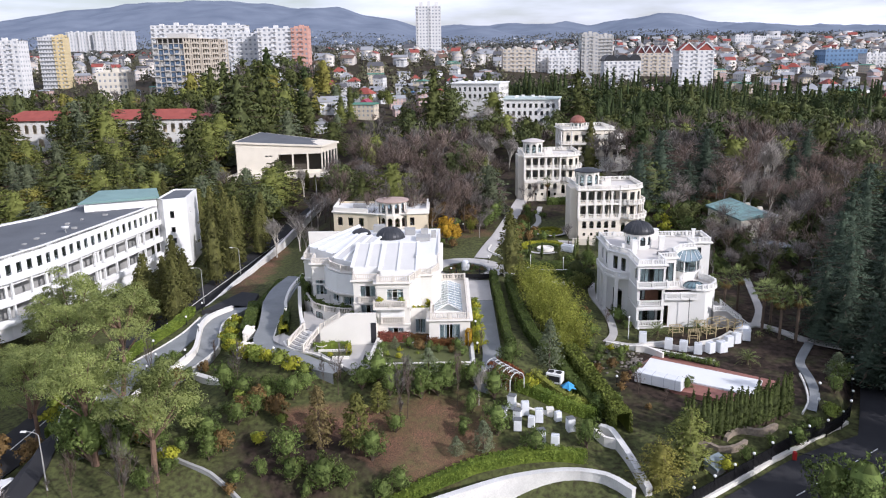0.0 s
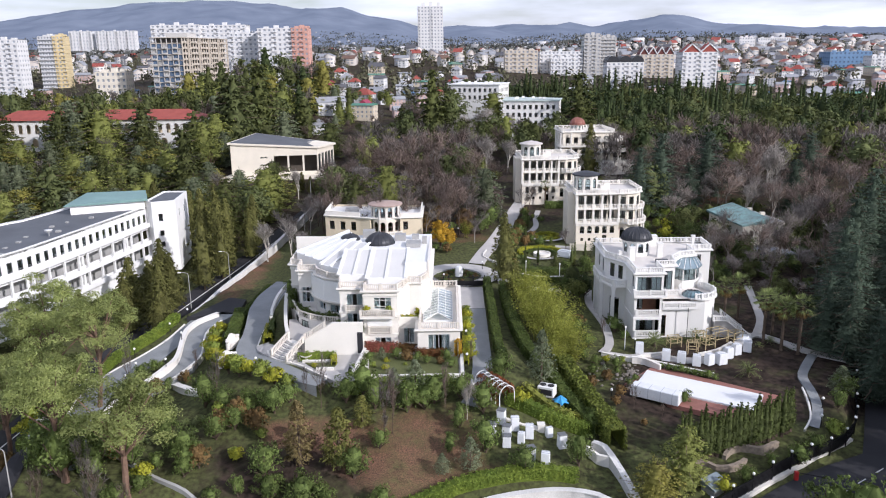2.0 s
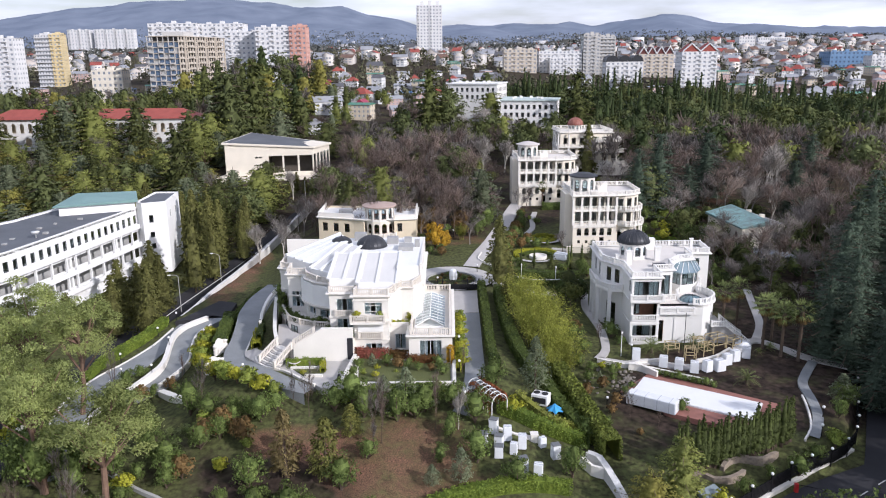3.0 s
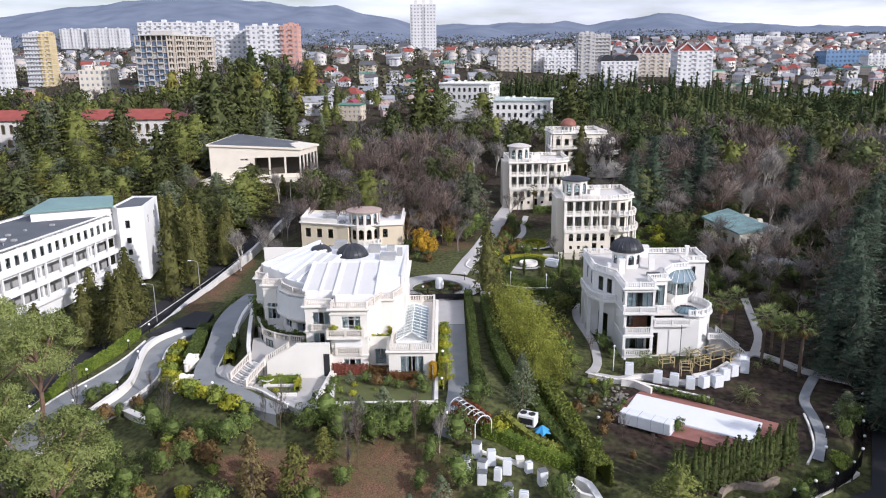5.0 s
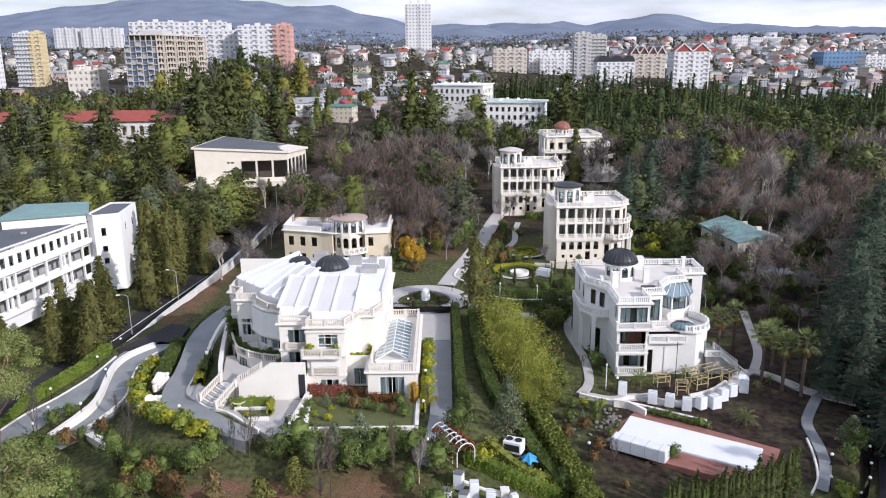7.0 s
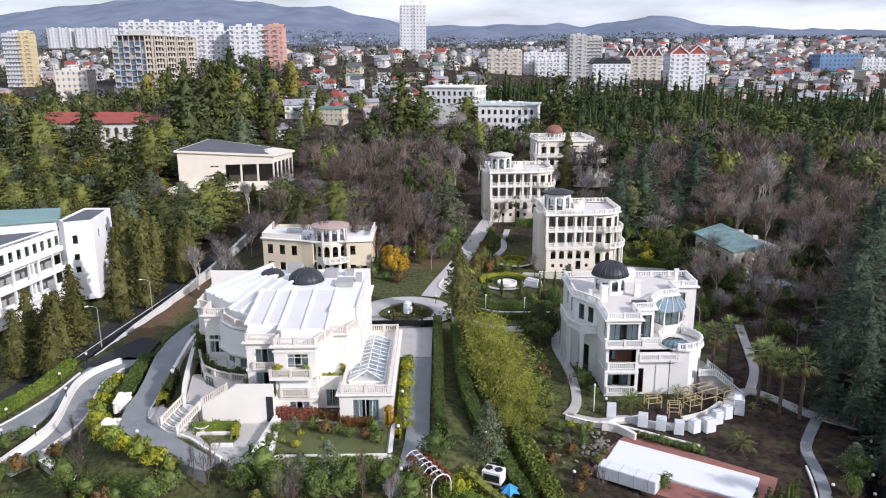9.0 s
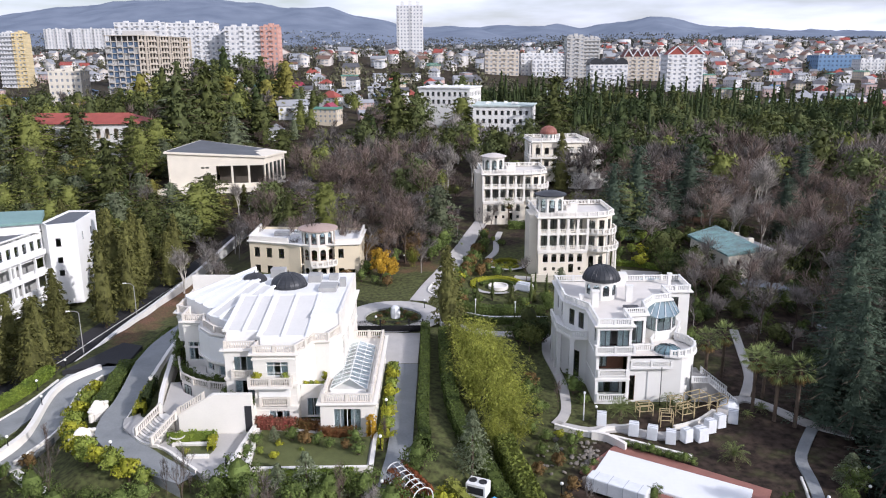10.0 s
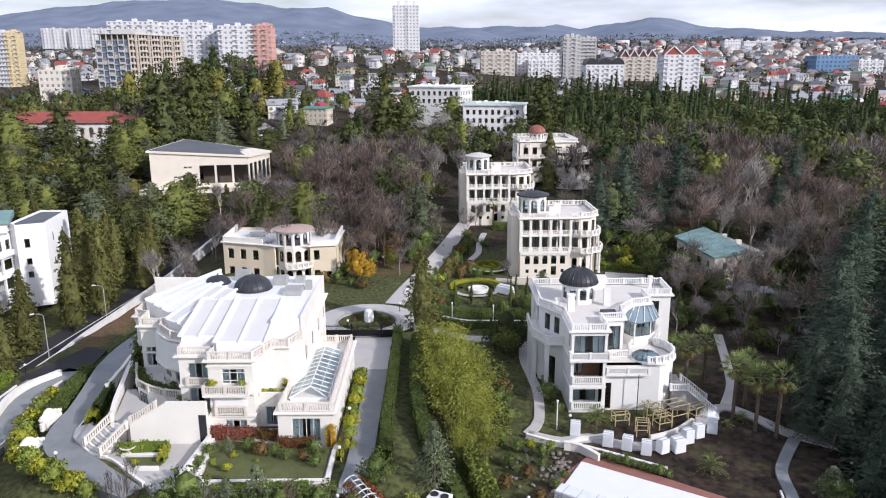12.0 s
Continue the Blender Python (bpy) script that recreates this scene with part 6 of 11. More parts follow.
ribbon("path", [(52.0, 122.0), (55.0, 128.0), (57.0, 135.0), (59.6, 146.0)], 1.3, PAVE, "stone garden path into the trees", "path", lift=0.1)
run_wall("garden_wall", [(25.4, 114.8), (29.4, 113.0), (31.6, 113.9), (35.2, 114.6)], 0.3, 0.55, STONE, "white curved low wall by the path", cap=0.08)
run_wall("garden_wall", [(40.2, 114.2), (43.4, 115.4), (46.4, 117.8)], 0.3, 0.5, STONE, "white curved low wall by the path", cap=0.08)
run_wall("garden_wall", [(29.6, 112.6), (31.4, 112.0), (33.2, 110.0)], 0.35, 0.9, STONE, "white sloping wall above the pool", cap=0.08)
run_wall("garden_wall", [(32.0, 112.4), (36.0, 110.4), (40.4, 107.8)], 0.3, 0.5, STONE, "white low wall behind clipped shrubs", cap=0.08)
run_wall("garden_wall", [(51.3, 103.6), (50.0, 98.4), (48.8, 95.4), (47.0, 93.0)], 0.22, 0.22, STONE, "white kerb beside the winding path")
PZ = -3.2
pool = [(31.1, 109.6), (28.3, 104.7), (42.0, 95.8), (44.8, 100.8)]
bm = bmesh.new()
prism(bm, [(32.6, 111.6), (26.8, 105.2), (30.6, 101.6), (31.2, 98.8), (41.6, 92.6), (46.9, 101.0)], PZ - 1.2, PZ - 0.03)
solid("pool_deck", bm, REDPAVE, "red brick paving round the pool", "paving", kind="structure")
bm = bmesh.new()
prism(bm, pool, PZ - 0.4, PZ + 0.22)
bmesh.ops.bevel(bm, geom=bm.edges[:], offset=0.07, segments=2, affect="EDGES")
solid("pool_cover", bm, TARP, "smooth white cover stretched over the pool", "pool cover")
cover = thing("storage_cover", "long white wrapped box beside the pool", "covered box", 26.7, 101.5, PZ - 0.02, -34)
bm = bmesh.new()
box(bm, 0, 6.7, 0, 1.8, 0, 1.55, taper=0.02)
bmesh.ops.bevel(bm, geom=bm.edges[:], offset=0.07, segments=2, affect="EDGES")
part("wrapping", bm, WRAP, cover)
for x in (0.9, 2.5, 4.2, 5.8):
    bm = bmesh.new()
    box(bm, x, x + 0.06, -0.01, 1.81, 0.02, 1.56)
    part("strap", bm, mat("grey_strap", (0.45, 0.47, 0.5), 0.6, 0.2, 1, 6, 0.1), cover)


def wrapped_box(x, y, s, h, dark, rz, group):
    z = ground_z(x, y)
    b = thing("garden_box", "white wrapped garden box with a dark lid" if dark else "white wrapped plant box on the lawn", "box", x, y, z - 0.05, rz, group=group)
    bm = bmesh.new()
    box(bm, -s, s, -s * 0.9, s * 0.9, 0, h, taper=0.06)
    bmesh.ops.bevel(bm, geom=bm.edges[:], offset=0.05, segments=2, affect="EDGES")
    part("body", bm, WRAP, b)
    bm = bmesh.new()
    if dark:
        box(bm, -s * 1.03, s * 1.03, -s * 0.95, s * 0.95, h - 0.02, h + 0.07, taper=0.1)
        part("lid", bm, mat("dark_lid", (0.16, 0.17, 0.18), 0.6, 0.2, 1, 6, 0.1), b, "dark grey lid")
    else:
        for k in range(2):
            box(bm, -s * 0.96, s * 0.96, -s * 0.5 + k * s * 0.8, -s * 0.3 + k * s * 0.8, h - 0.01, h + 0.03)
        part("strap", bm, mat("grey_strap", (0.45, 0.47, 0.5), 0.6, 0.2, 1, 6, 0.1), b)


rb = random.Random(4)
for i, (x, y) in enumerate(((7.1, 90.2), (8.9, 89.7), (8.8, 88.3), (10.6, 88.8), (8.4, 92.1), (11.7, 89.8), (14.2, 90.5), (15.6, 89.0), (11.5, 86.2), (13.1, 85.1), (10.0, 91.0))):
    wrapped_box(x, y, 0.52 if i not in (3, 6) else 0.42, (1.6, 1.7, 1.5, 1.5, 1.9, 1.8, 1.3, 1.8, 1.8, 2.1, 1.8)[i], i in (0, 1, 2, 4, 7, 8), rb.uniform(-25, 25), "white boxes on the garden slope")
for i, (x, y) in enumerate(((31.4, 115.5), (34.9, 113.2), (37.0, 112.4), (39.0, 111.5), (41.0, 111.8), (42.8, 112.0), (44.5, 113.7), (46.1, 114.8), (48.1, 115.7))):
    wrapped_box(x, y, 0.62 if i != 5 else 0.75, 1.7, False, rb.uniform(-30, 30), "white boxes along the curved path")


def timber_frame(x, y, rz, w, d, h):
    f = thing("timber_frame", "open frame of pale raw timber battens", "frame", x, y, ground_z(x, y), rz, group="timber frames")
    for sx in (-w, w):
        for sy in (-d, d):
            bm = bmesh.new()
            box(bm, sx - 0.05, sx + 0.05, sy - 0.05, sy + 0.05, -0.1, h)
            part("post", bm, TIMBER, f)
    for z in (h, h * 0.45):
        for k in (-1, 1):
            bm = bmesh.new()
            box(bm, -w, w, k * d - 0.04, k * d + 0.04, z - 0.08, z)
            part("rail", bm, TIMBER, f)
            bm = bmesh.new()
            box(bm, k * w - 0.04, k * w + 0.04, -d, d, z - 0.08, z)
            part("rail", bm, TIMBER, f)
    bm = bmesh.new()
    box(bm, -w, w, -0.04, 0.04, h - 0.06, h)
    part("rail", bm, TIMBER, f)


for x, y, rz, w, d, h in ((37.4, 117.8, 8, 0.9, 0.7, 1.5), (39.5, 115.3, -6, 0.75, 0.6, 1.9), (42.4, 117.0, 20, 0.9, 0.7, 1.7), (44.4, 118.6, 24, 1.3, 1.0, 2.3), (47.3, 118.9, 30, 1.0, 0.7, 1.8), (41.6, 118.6, 5, 0.9, 0.5, 1.9)):
    timber_frame(x, y, rz, w, d, h)
bm = bmesh.new()
lathe(bm, [(1.3, 0), (1.2, 0.5), (0.7, 0.9), (0.1, 1.0)], 9)
solid("covered_heap", bm, WRAP, "low heap under a white sheet", "heap", 49.0, 119.3, ground_z(49, 119.3) - 0.02)
# rocks by the pool and a curved stone wall under the cypresses
rr = random.Random(7)
ROCKM = []
for k in range(4):
    bm = bmesh.new()
    bmesh.ops.create_icosphere(bm, subdivisions=1, radius=1.0)
    for v in bm.verts:
        v.co *= 1 + 0.55 * noise.noise(v.co * 1.7 + Vector((k * 9, 0, 0)))
        v.co.z *= 0.5
    me = bpy.data.meshes.new("rock")
    bm.to_mesh(me)
    bm.free()
    me.materials.append(ROCK)
    ROCKM.append(me)
for i in range(90):
    t = rr.random()
    x, y = (27.9 + rr.gauss(0, 0.7) + 1.6 * t, 106.0 + 5.4 * t + rr.gauss(0, 0.5)) if i < 62 else (rr.uniform(22.5, 28), rr.uniform(104, 114))
    s = rr.uniform(0.14, 0.36)
    ob = link("rock", ROCKM[i % 4], None, pose(x, y, ground_z(x, y) + s * 0.25, rr.uniform(-20, 20), rr.uniform(-20, 20), rr.uniform(0, 360)) @ Matrix.Diagonal((s, s, s, 1)))
    tagged(ob, "rough pale garden rock set in the slope", "rock", "rocks of the rockery")
ROUGHW = mat("rough_stone_wall", (0.34, 0.28, 0.22), 0.9, 0.45, 0.7, 4.0, 0.6)
run_wall("stone_wall", [(28.8, 84.8), (30.4, 86.2), (32.2, 86.6), (33.4, 85.7), (34.8, 85.4), (36.2, 86.0), (37.4, 87.2)], 0.5, 0, ROUGHW, "scalloped rough stone wall under the cypresses", base=[-6.2] * 7, top=[-5.2, -4.9, -4.7, -4.9, -4.7, -4.6, -4.8], step=0.5)
run_wall("stone_wall", [(34.9, 87.5), (36.0, 88.6), (37.4, 89.2), (38.8, 88.9), (40.0, 88.5), (41.4, 89.3), (42.4, 90.2)], 0.5, 0, ROUGHW, "upper scalloped rough stone wall under the cypresses", base=[-6.0] * 7, top=[-4.6, -4.2, -4.0, -4.2, -4.0, -3.9, -4.2], step=0.5)
gh = thing("cold_frame", "small lean-to cold frame with a grey glass top", "cold frame", 32.2, 82.4, ground_z(32.2, 82.4), 34)
bm = bmesh.new()
prism(bm, [(-1.3, -0.9), (1.3, -0.9), (1.3, 0.9), (-1.3, 0.9)], -0.4, [0.5, 0.5, 1.1, 1.1])
part("body", bm, CONC, gh)
bm = bmesh.new()
prism(bm, [(-1.4, -1.0), (1.4, -1.0), (1.4, 1.0), (-1.4, 1.0)], 0.45, [0.58, 0.58, 1.2, 1.2])
part("glass_top", bm, mat("grey_glazing", (0.22, 0.27, 0.29), 0.2, 0.2, 1, 4, 0.0), gh)
# gate before the villa's yard
gate = thing("gate", "black iron double gate between stone posts", "gate", 0, 0, ground_z(4, 139.4), kind="structure")
for x0, x1 in ((-2.6, 1.9), (2.0, 6.4), (6.4, 8.4)):
    bm = bmesh.new()
    for z in (0.25, 1.0, 1.75):
        box(bm, x0, x1, 139.37, 139.43, z, z + 0.07)
    for k in range(int((x1 - x0) / 0.16)):
        box(bm, x0 + k * 0.16, x0 + k * 0.16 + 0.05, 139.38, 139.42, 0.1, 1.95 + 0.12 * math.sin(math.pi * k * 0.16 / (x1 - x0)))
    box(bm, x0, x1, 139.4, 139.415, 0.3, 1.2)
    part("gate_leaf", bm, IRON, gate)
for x in (-2.7, 1.95, 6.4, 8.5):
    bm = bmesh.new()
    box(bm, x - 0.12, x + 0.12, 139.25, 139.55, -0.2, 2.2)
    part("post", bm, IRON, gate)
for x, y in ((1.0, 142.6), (10.6, 143.0), (8.6, 150.6)):
    pl = thing("lamp_post", "short dark lamp post with a white globe", "lamp post", x, y, ground_z(x, y), group="globe lamps")
    bm = bmesh.new()
    lathe(bm, [(0.12, 0), (0.06, 0.3), (0.05, 1.3), (0.1, 1.35)], 8)
    part("post", bm, IRON, pl)
    bm = bmesh.new()
    bmesh.ops.create_icosphere(bm, subdivisions=2, radius=0.2, matrix=Matrix.Translation((0, 0, 1.5)))
    part("lamp_globe", bm, MATS["opal_globe"], pl, smooth=True)
GLOBE = pl
for x, y in ((-48.0, 117.6), (-46.2, 128.6), (-41.4, 120.6), (-50.4, 106.0), (-50.0, 98.6), (-45.6, 112.0), (-45.4, 107.6), (-45.6, 136.0), (-40.2, 110.0), (4.4, 104.0), (4.5, 113.0), (5.0, 97.2), (13.6, 158.0), (16.4, 172.0), (2.0, 172.0), (4.2, 176.0), (-25.0, 103.4), (31.0, 117.0), (24.0, 100.6), (14.4, 104.8), (51.5, 98.0), (49.5, 94.0)):
    copy_thing(GLOBE, pose(x, y, ground_z(x, y) + (1.5 if -42 < x < -40 else 0)))
# covered urn in the circle, covered bench, white garden seats by the upper drive
bm = bmesh.new()
lathe(bm, [(0.75, 0), (0.8, 0.9), (0.7, 1.7), (0.45, 1.95)], 8, 3.9, 146.4)
solid("covered_urn", bm, WRAP, "garden urn wrapped in white cloth in the planted circle", "urn", 0, 0, ground_z(4, 146.4))
bm = bmesh.new()
box(bm, -1.9, 1.9, -0.9, 0.9, 0, 1.6, taper=0.22)
bmesh.ops.bevel(bm, geom=bm.edges[:], offset=0.25, segments=3, affect="EDGES")
solid("covered_swing", bm, WRAP, "garden swing under a white cover", "covered furniture", 27.2, 165.2, ground_z(27, 165), -38)
for x, y, rz in ((-31.6, 115.6, 75), (-30.4, 108.4, 60)):
    st = thing("stone_bench", "ornate white stone garden seat with scrolled back", "garden seat", x, y, -0.75, rz, group="white stone seats")
    bm = bmesh.new()
    box(bm, -1.3, 1.3, -0.4, 0.4, -0.4, 0.5)
    part("seat", bm, STONE, st)
    bm = bmesh.new()
    prof = [(-1.3, 0), (1.3, 0), (1.3, 0.7), (0.9, 0.75), (0.5, 1.1), (0, 1.3), (-0.5, 1.1), (-0.9, 0.75), (-1.3, 0.7)]
    lo = [bm.verts.new((a, 0.3, 0.5 + b)) for a, b in prof]
    hi = [bm.verts.new((a, 0.48, 0.5 + b)) for a, b in prof]
    bm.faces.new(lo)
    bm.faces.new(hi[::-1])
    for k in range(len(prof)):
        j = (k + 1) % len(prof)
        bm.faces.new((lo[k], hi[k], hi[j], lo[j]))
    part("backrest", bm, STONE, st)
    for s in (-1.45, 1.45):
        bm = bmesh.new()
        lathe(bm, [(0.3, -0.4), (0.3, 0.5), (0.18, 0.6), (0.32, 0.9), (0.35, 1.05), (0.2, 1.1)], 10, s, 0.1)
        part("urn", bm, STONE, st)
# unidentified dark upright object, given a plain turned stand-in shape
bm = bmesh.new()
lathe(bm, [(0.22, 0), (0.3, 0.2), (0.26, 0.8), (0.16, 1.15), (0.05, 1.25)], 8)
solid("garden_ornament", bm, mat("near_black", (0.03, 0.03, 0.032), 0.5, 0.2, 1, 8, 0.1), "small dark upright object beside the terrace wall", "ornament", -11.5, 100.4, 0.6)
# arched tunnel pergola
pg = thing("pergola", "white arched tunnel pergola grown with red vine", "pergola", 6.3, 98.9, ground_z(6.8, 97.6) - 0.1, 31)
for k in range(7):
    bm = bmesh.new()
    pts = [(-1.15, 0)] + [(1.15 * math.cos(radians(180 - a)), 1.4 + 1.15 * math.sin(radians(a))) for a in range(0, 181, 20)] + [(1.15, 0)]
    for a, b in zip(pts, pts[1:]):
        bar(bm, (a[0], -0.95 * k, a[1]), (b[0], -0.95 * k, b[1]), 0.06, n=5)
    part("arch", bm, FRAMEW, pg)
for a in range(10, 180, 32):
    bm = bmesh.new()
    bar(bm, (1.15 * math.cos(radians(a)), 0, 1.4 + 1.15 * math.sin(radians(a))), (1.15 * math.cos(radians(a)), -5.7, 1.4 + 1.15 * math.sin(radians(a))), 0.045, n=4)
    part("batten", bm, FRAMEW, pg)
pw = thing("garden_wall", "thick white plastered wall stepping down beside the pergola", "wall", kind="structure")
bm = bmesh.new()
prism(bm, [(8.3, 93.5), (8.7, 92.7), (13.0, 91.1), (13.3, 91.9)], -6.0, [-2.1, -2.1, -2.9, -2.9])
part("wall", bm, STONE, pw)
for x, y, h in ((8.3, 93.2, -1.5), (13.3, 91.4, -2.3)):
    bm = bmesh.new()
    box(bm, x - 0.4, x + 0.4, y - 0.4, y + 0.4, -6.0, h)
    box(bm, x - 0.48, x + 0.48, y - 0.48, y + 0.48, h, h + 0.12)
    part("pier", bm, STONE, pw)
ac = thing("air_conditioner", "white rooftop-style cooling unit with two fans on the ground", "cooling unit", 14.9, 98.4, ground_z(14.9, 98.4), -25)
bm = bmesh.new()
box(bm, -1.1, 1.1, -0.8, 0.8, 0.1, 1.5)
bmesh.ops.bevel(bm, geom=bm.edges[:], offset=0.05, segments=1, affect="EDGES")
part("casing", bm, FRAMEW, ac)
for x in (-0.55, 0.55):
    bm = bmesh.new()
    lathe(bm, [(0.42, 1.49), (0.42, 1.6), (0.36, 1.6), (0.36, 1.54)], 14, x, 0)
    part("fan", bm, FRAMED, ac)
bm = bmesh.new()
box(bm, -0.9, 0.9, -0.82, -0.79, 0.4, 1.2)
part("grille", bm, FRAMED, ac)
um = thing("parasol", "half-closed blue parasol among the hedges", "parasol", 16.4, 96.2, ground_z(16.4, 96.2), 0)
bm = bmesh.new()
lathe(bm, [(0.03, 0), (0.03, 2.2)], 6)
part("pole", bm, FRAMEW, um)
bm = bmesh.new()
vs = [bm.verts.new(((1.2 if k % 2 else 0.75) * math.cos(math.pi * k / 6), (1.2 if k % 2 else 0.75) * math.sin(math.pi * k / 6), 1.35 if k % 2 else 1.5)) for k in range(12)]
tp, lw = bm.verts.new((0, 0, 2.3)), bm.verts.new((0, 0, 1.75))
for k in range(12):
    bm.faces.new((vs[k], vs[(k + 1) % 12], tp))
    bm.faces.new((vs[(k + 1) % 12], vs[k], lw))
part("canopy", bm, BLUE, um)
# parterre: ring beds and round basin before the cream villa
for cx, cy, r in ((25.2, 180.2, 3.2), (21.9, 167.0, 3.4)):
    g = ground_z(cx, cy)
    bm = bmesh.new()
    for r0, r1, z in ((r + 1.0, r, 0.1),):
        a = [bm.verts.new((cx + r0 * math.cos(t), cy + r0 * math.sin(t), g + z)) for t in [2 * math.pi * k / 36 for k in range(36)]]
        b = [bm.verts.new((cx + r1 * math.cos(t), cy + r1 * math.sin(t), g + z)) for t in [2 * math.pi * k / 36 for k in range(36)]]
        for k in range(36):
            bm.faces.new((a[k], a[(k + 1) % 36], b[(k + 1) % 36], b[k]))
    solid("path", bm, PAVE, "pale ring path of the parterre", "path", kind="structure")
bs = thing("basin", "round pale stone basin of the parterre", "basin", 22.4, 167.0, ground_z(22.4, 167.0))
bm = bmesh.new()
lathe(bm, [(1.9, -0.2), (1.9, 0.45), (1.6, 0.45), (1.6, 0.2), (0.05, 0.2)], 28)
part("rim", bm, STONE, bs)
ribbon("path", [(21.5, 184.0), (23.5, 189.0), (24.2, 196.0), (25.6, 203.0)], 1.3, PAVE, "winding pale path to the upper cream villa", "path", lift=0.12)
ribbon("path", [(26.0, 172.5), (33.0, 171.0), (44.0, 171.5), (50.0, 174.0)], 1.8, PAVE, "pale path before the cream villa", "path", lift=0.12)
run_wall("garden_wall", [(29.0, 170.4), (37.0, 169.6), (45.5, 170.0)], 0.4, 1.3, CREAM, "cream garden wall before the cream villa", cap=0.1)
bm = bmesh.new()
prism(bm, [(46.5, 168.0), (58.0, 166.0), (60.0, 174.0), (48.0, 177.0)], -2.0, ground_z(52, 171) + 0.25)
solid("terrace", bm, PAVE, "pale paved terrace with a round pool", "terrace", kind="structure")
bm = bmesh.new()
lathe(bm, [(2.3, 0.0), (2.3, 0.25), (1.9, 0.25), (1.9, 0.15), (0.05, 0.15)], 24)
solid("round_pool", bm, mat("pool_blue", (0.25, 0.52, 0.60), 0.3, 0.2, 1.5, 3, 0.05), "small round pool with a pale blue floor", "pool", 52.0, 168.6, ground_z(52, 171) + 0.22)


# ---- street lamps and poles ----
def street_lamp(x, y, h, rz, label="tall grey street lamp with a curved arm"):
    s = thing("street_lamp", label, "street lamp", x, y, ground_z(x, y), rz, group="street lamps")
    bm = bmesh.new()
    lathe(bm, [(0.12, 0), (0.1, 0.8), (0.06, h - 0.6)], 8)
    for k in range(5):
        a0, a1 = math.pi / 2 * k / 5, math.pi / 2 * (k + 1) / 5
        bar(bm, (1.4 - 1.4 * math.cos(a0), 0, h - 0.6 + 0.6 * math.sin(a0)), (1.4 - 1.4 * math.cos(a1), 0, h - 0.6 + 0.6 * math.sin(a1)), 0.05, n=5)
    part("pole", bm, CONC, s)
    bm = bmesh.new()
    box(bm, 1.3, 2.0, -0.14, 0.14, h - 0.06, h + 0.08, taper=0.2)
    part("lamp_head", bm, FRAMEW, s)


for x, y, h, rz in ((-46.5, 79.0, 7.5, 180), (-50.5, 152.0, 8.0, 200), (-58.0, 112.0, 7.5, 0), (-46.0, 165.0, 8.0, 180), (-38.0, 224.0, 8, 0), (-28.0, 262.0, 8, 180)):
    street_lamp(x, y, h, rz)
for x, y, h in ((29.3, 116.4, 3.6), (17.2, 150.2, 3.2), (24.0, 151.0, 3.0)):
    s = thing("garden_post", "slender white garden lamp post", "lamp post", x, y, ground_z(x, y), group="white garden posts")
    bm = bmesh.new()
    lathe(bm, [(0.09, 0), (0.07, 0.3), (0.06, h), (0.14, h + 0.05), (0.14, h + 0.3), (0.05, h + 0.36)], 8)
    part("post", bm, FRAMEW, s)
bg = thing("barrier", "red and white road barrier with a thin raised arm", "barrier", 42.6, 85.0, ground_z(42.6, 85.0) + 0.1, 0)
bm = bmesh.new()
box(bm, -0.2, 0.2, -0.2, 0.2, 0, 1.1)
part("cabinet", bm, RED, bg)
bm = bmesh.new()
bar(bm, (0, 0, 1.0), (4.6, -2.6, 1.25), 0.05)
part("arm", bm, IRON, bg)


# ---- parked cars ----
def parked_car(x, y, rz, paint, label):
    c = thing("car", label, "car", x, y, ground_z(x, y) + 0.12, rz, group="parked cars")
    bm = bmesh.new()
    prof = [(-2.1, 0.35), (2.1, 0.35), (2.15, 0.75), (1.3, 0.92), (0.6, 1.42), (-1.1, 1.45), (-1.75, 1.0), (-2.15, 0.9)]
    lo = [bm.verts.new((a, -0.86 + 0.12 * (b > 1.2), b)) for a, b in prof]
    hi = [bm.verts.new((a, 0.86 - 0.12 * (b > 1.2), b)) for a, b in prof]
    bm.faces.new(lo)
    bm.faces.new(hi[::-1])
    for k in range(len(prof)):
        j = (k + 1) % len(prof)
        bm.faces.new((lo[k], hi[k], hi[j], lo[j]))
    bmesh.ops.bevel(bm, geom=bm.edges[:], offset=0.05, segments=2, affect="EDGES")
    part("body", bm, paint, c)
    for s in (-1, 1):
        bm = bmesh.new()
        box(bm, -1.3, 0.7, s * 0.83 - 0.02, s * 0.83 + 0.02, 1.0, 1.34, taper=0.15)
        part("side_window", bm, FRAMED, c)
    for wx in (-1.35, 1.35):
        for s in (-1, 1):
            bm = bmesh.new()
            bar(bm, (wx, s * 0.72, 0.33), (wx, s * 0.9, 0.33), 0.33, n=14)
            part("wheel", bm, IRON, c)


PAINT = [mat("white_car_paint", (0.75, 0.75, 0.75), 0.25, 0.04, 1, 3, 0.0), mat("grey_car_paint", (0.2, 0.21, 0.23), 0.25, 0.1, 1, 3, 0.0), mat("dark_car_paint", (0.03, 0.035, 0.05), 0.25, 0.1, 1, 3, 0.0)]
for x, y, rz, k in ((-52.6, 80.6, 80, 0), (-64.0, 84.0, 70, 1), (-232.0, 470.0, 10, 0), (-226.0, 474.0, 10, 2), (-218.0, 470.0, 10, 0), (-205.0, 474.0, 15, 1), (-12.0, 415.0, 60, 0), (-20.0, 420.0, 60, 1), (-28.0, 426.0, 60, 0)):
    parked_car(x, y, rz, PAINT[k], ("white", "grey", "dark")[k] + " car parked at the roadside")

# ---- plants ----
RNG = np.random.default_rng(11)


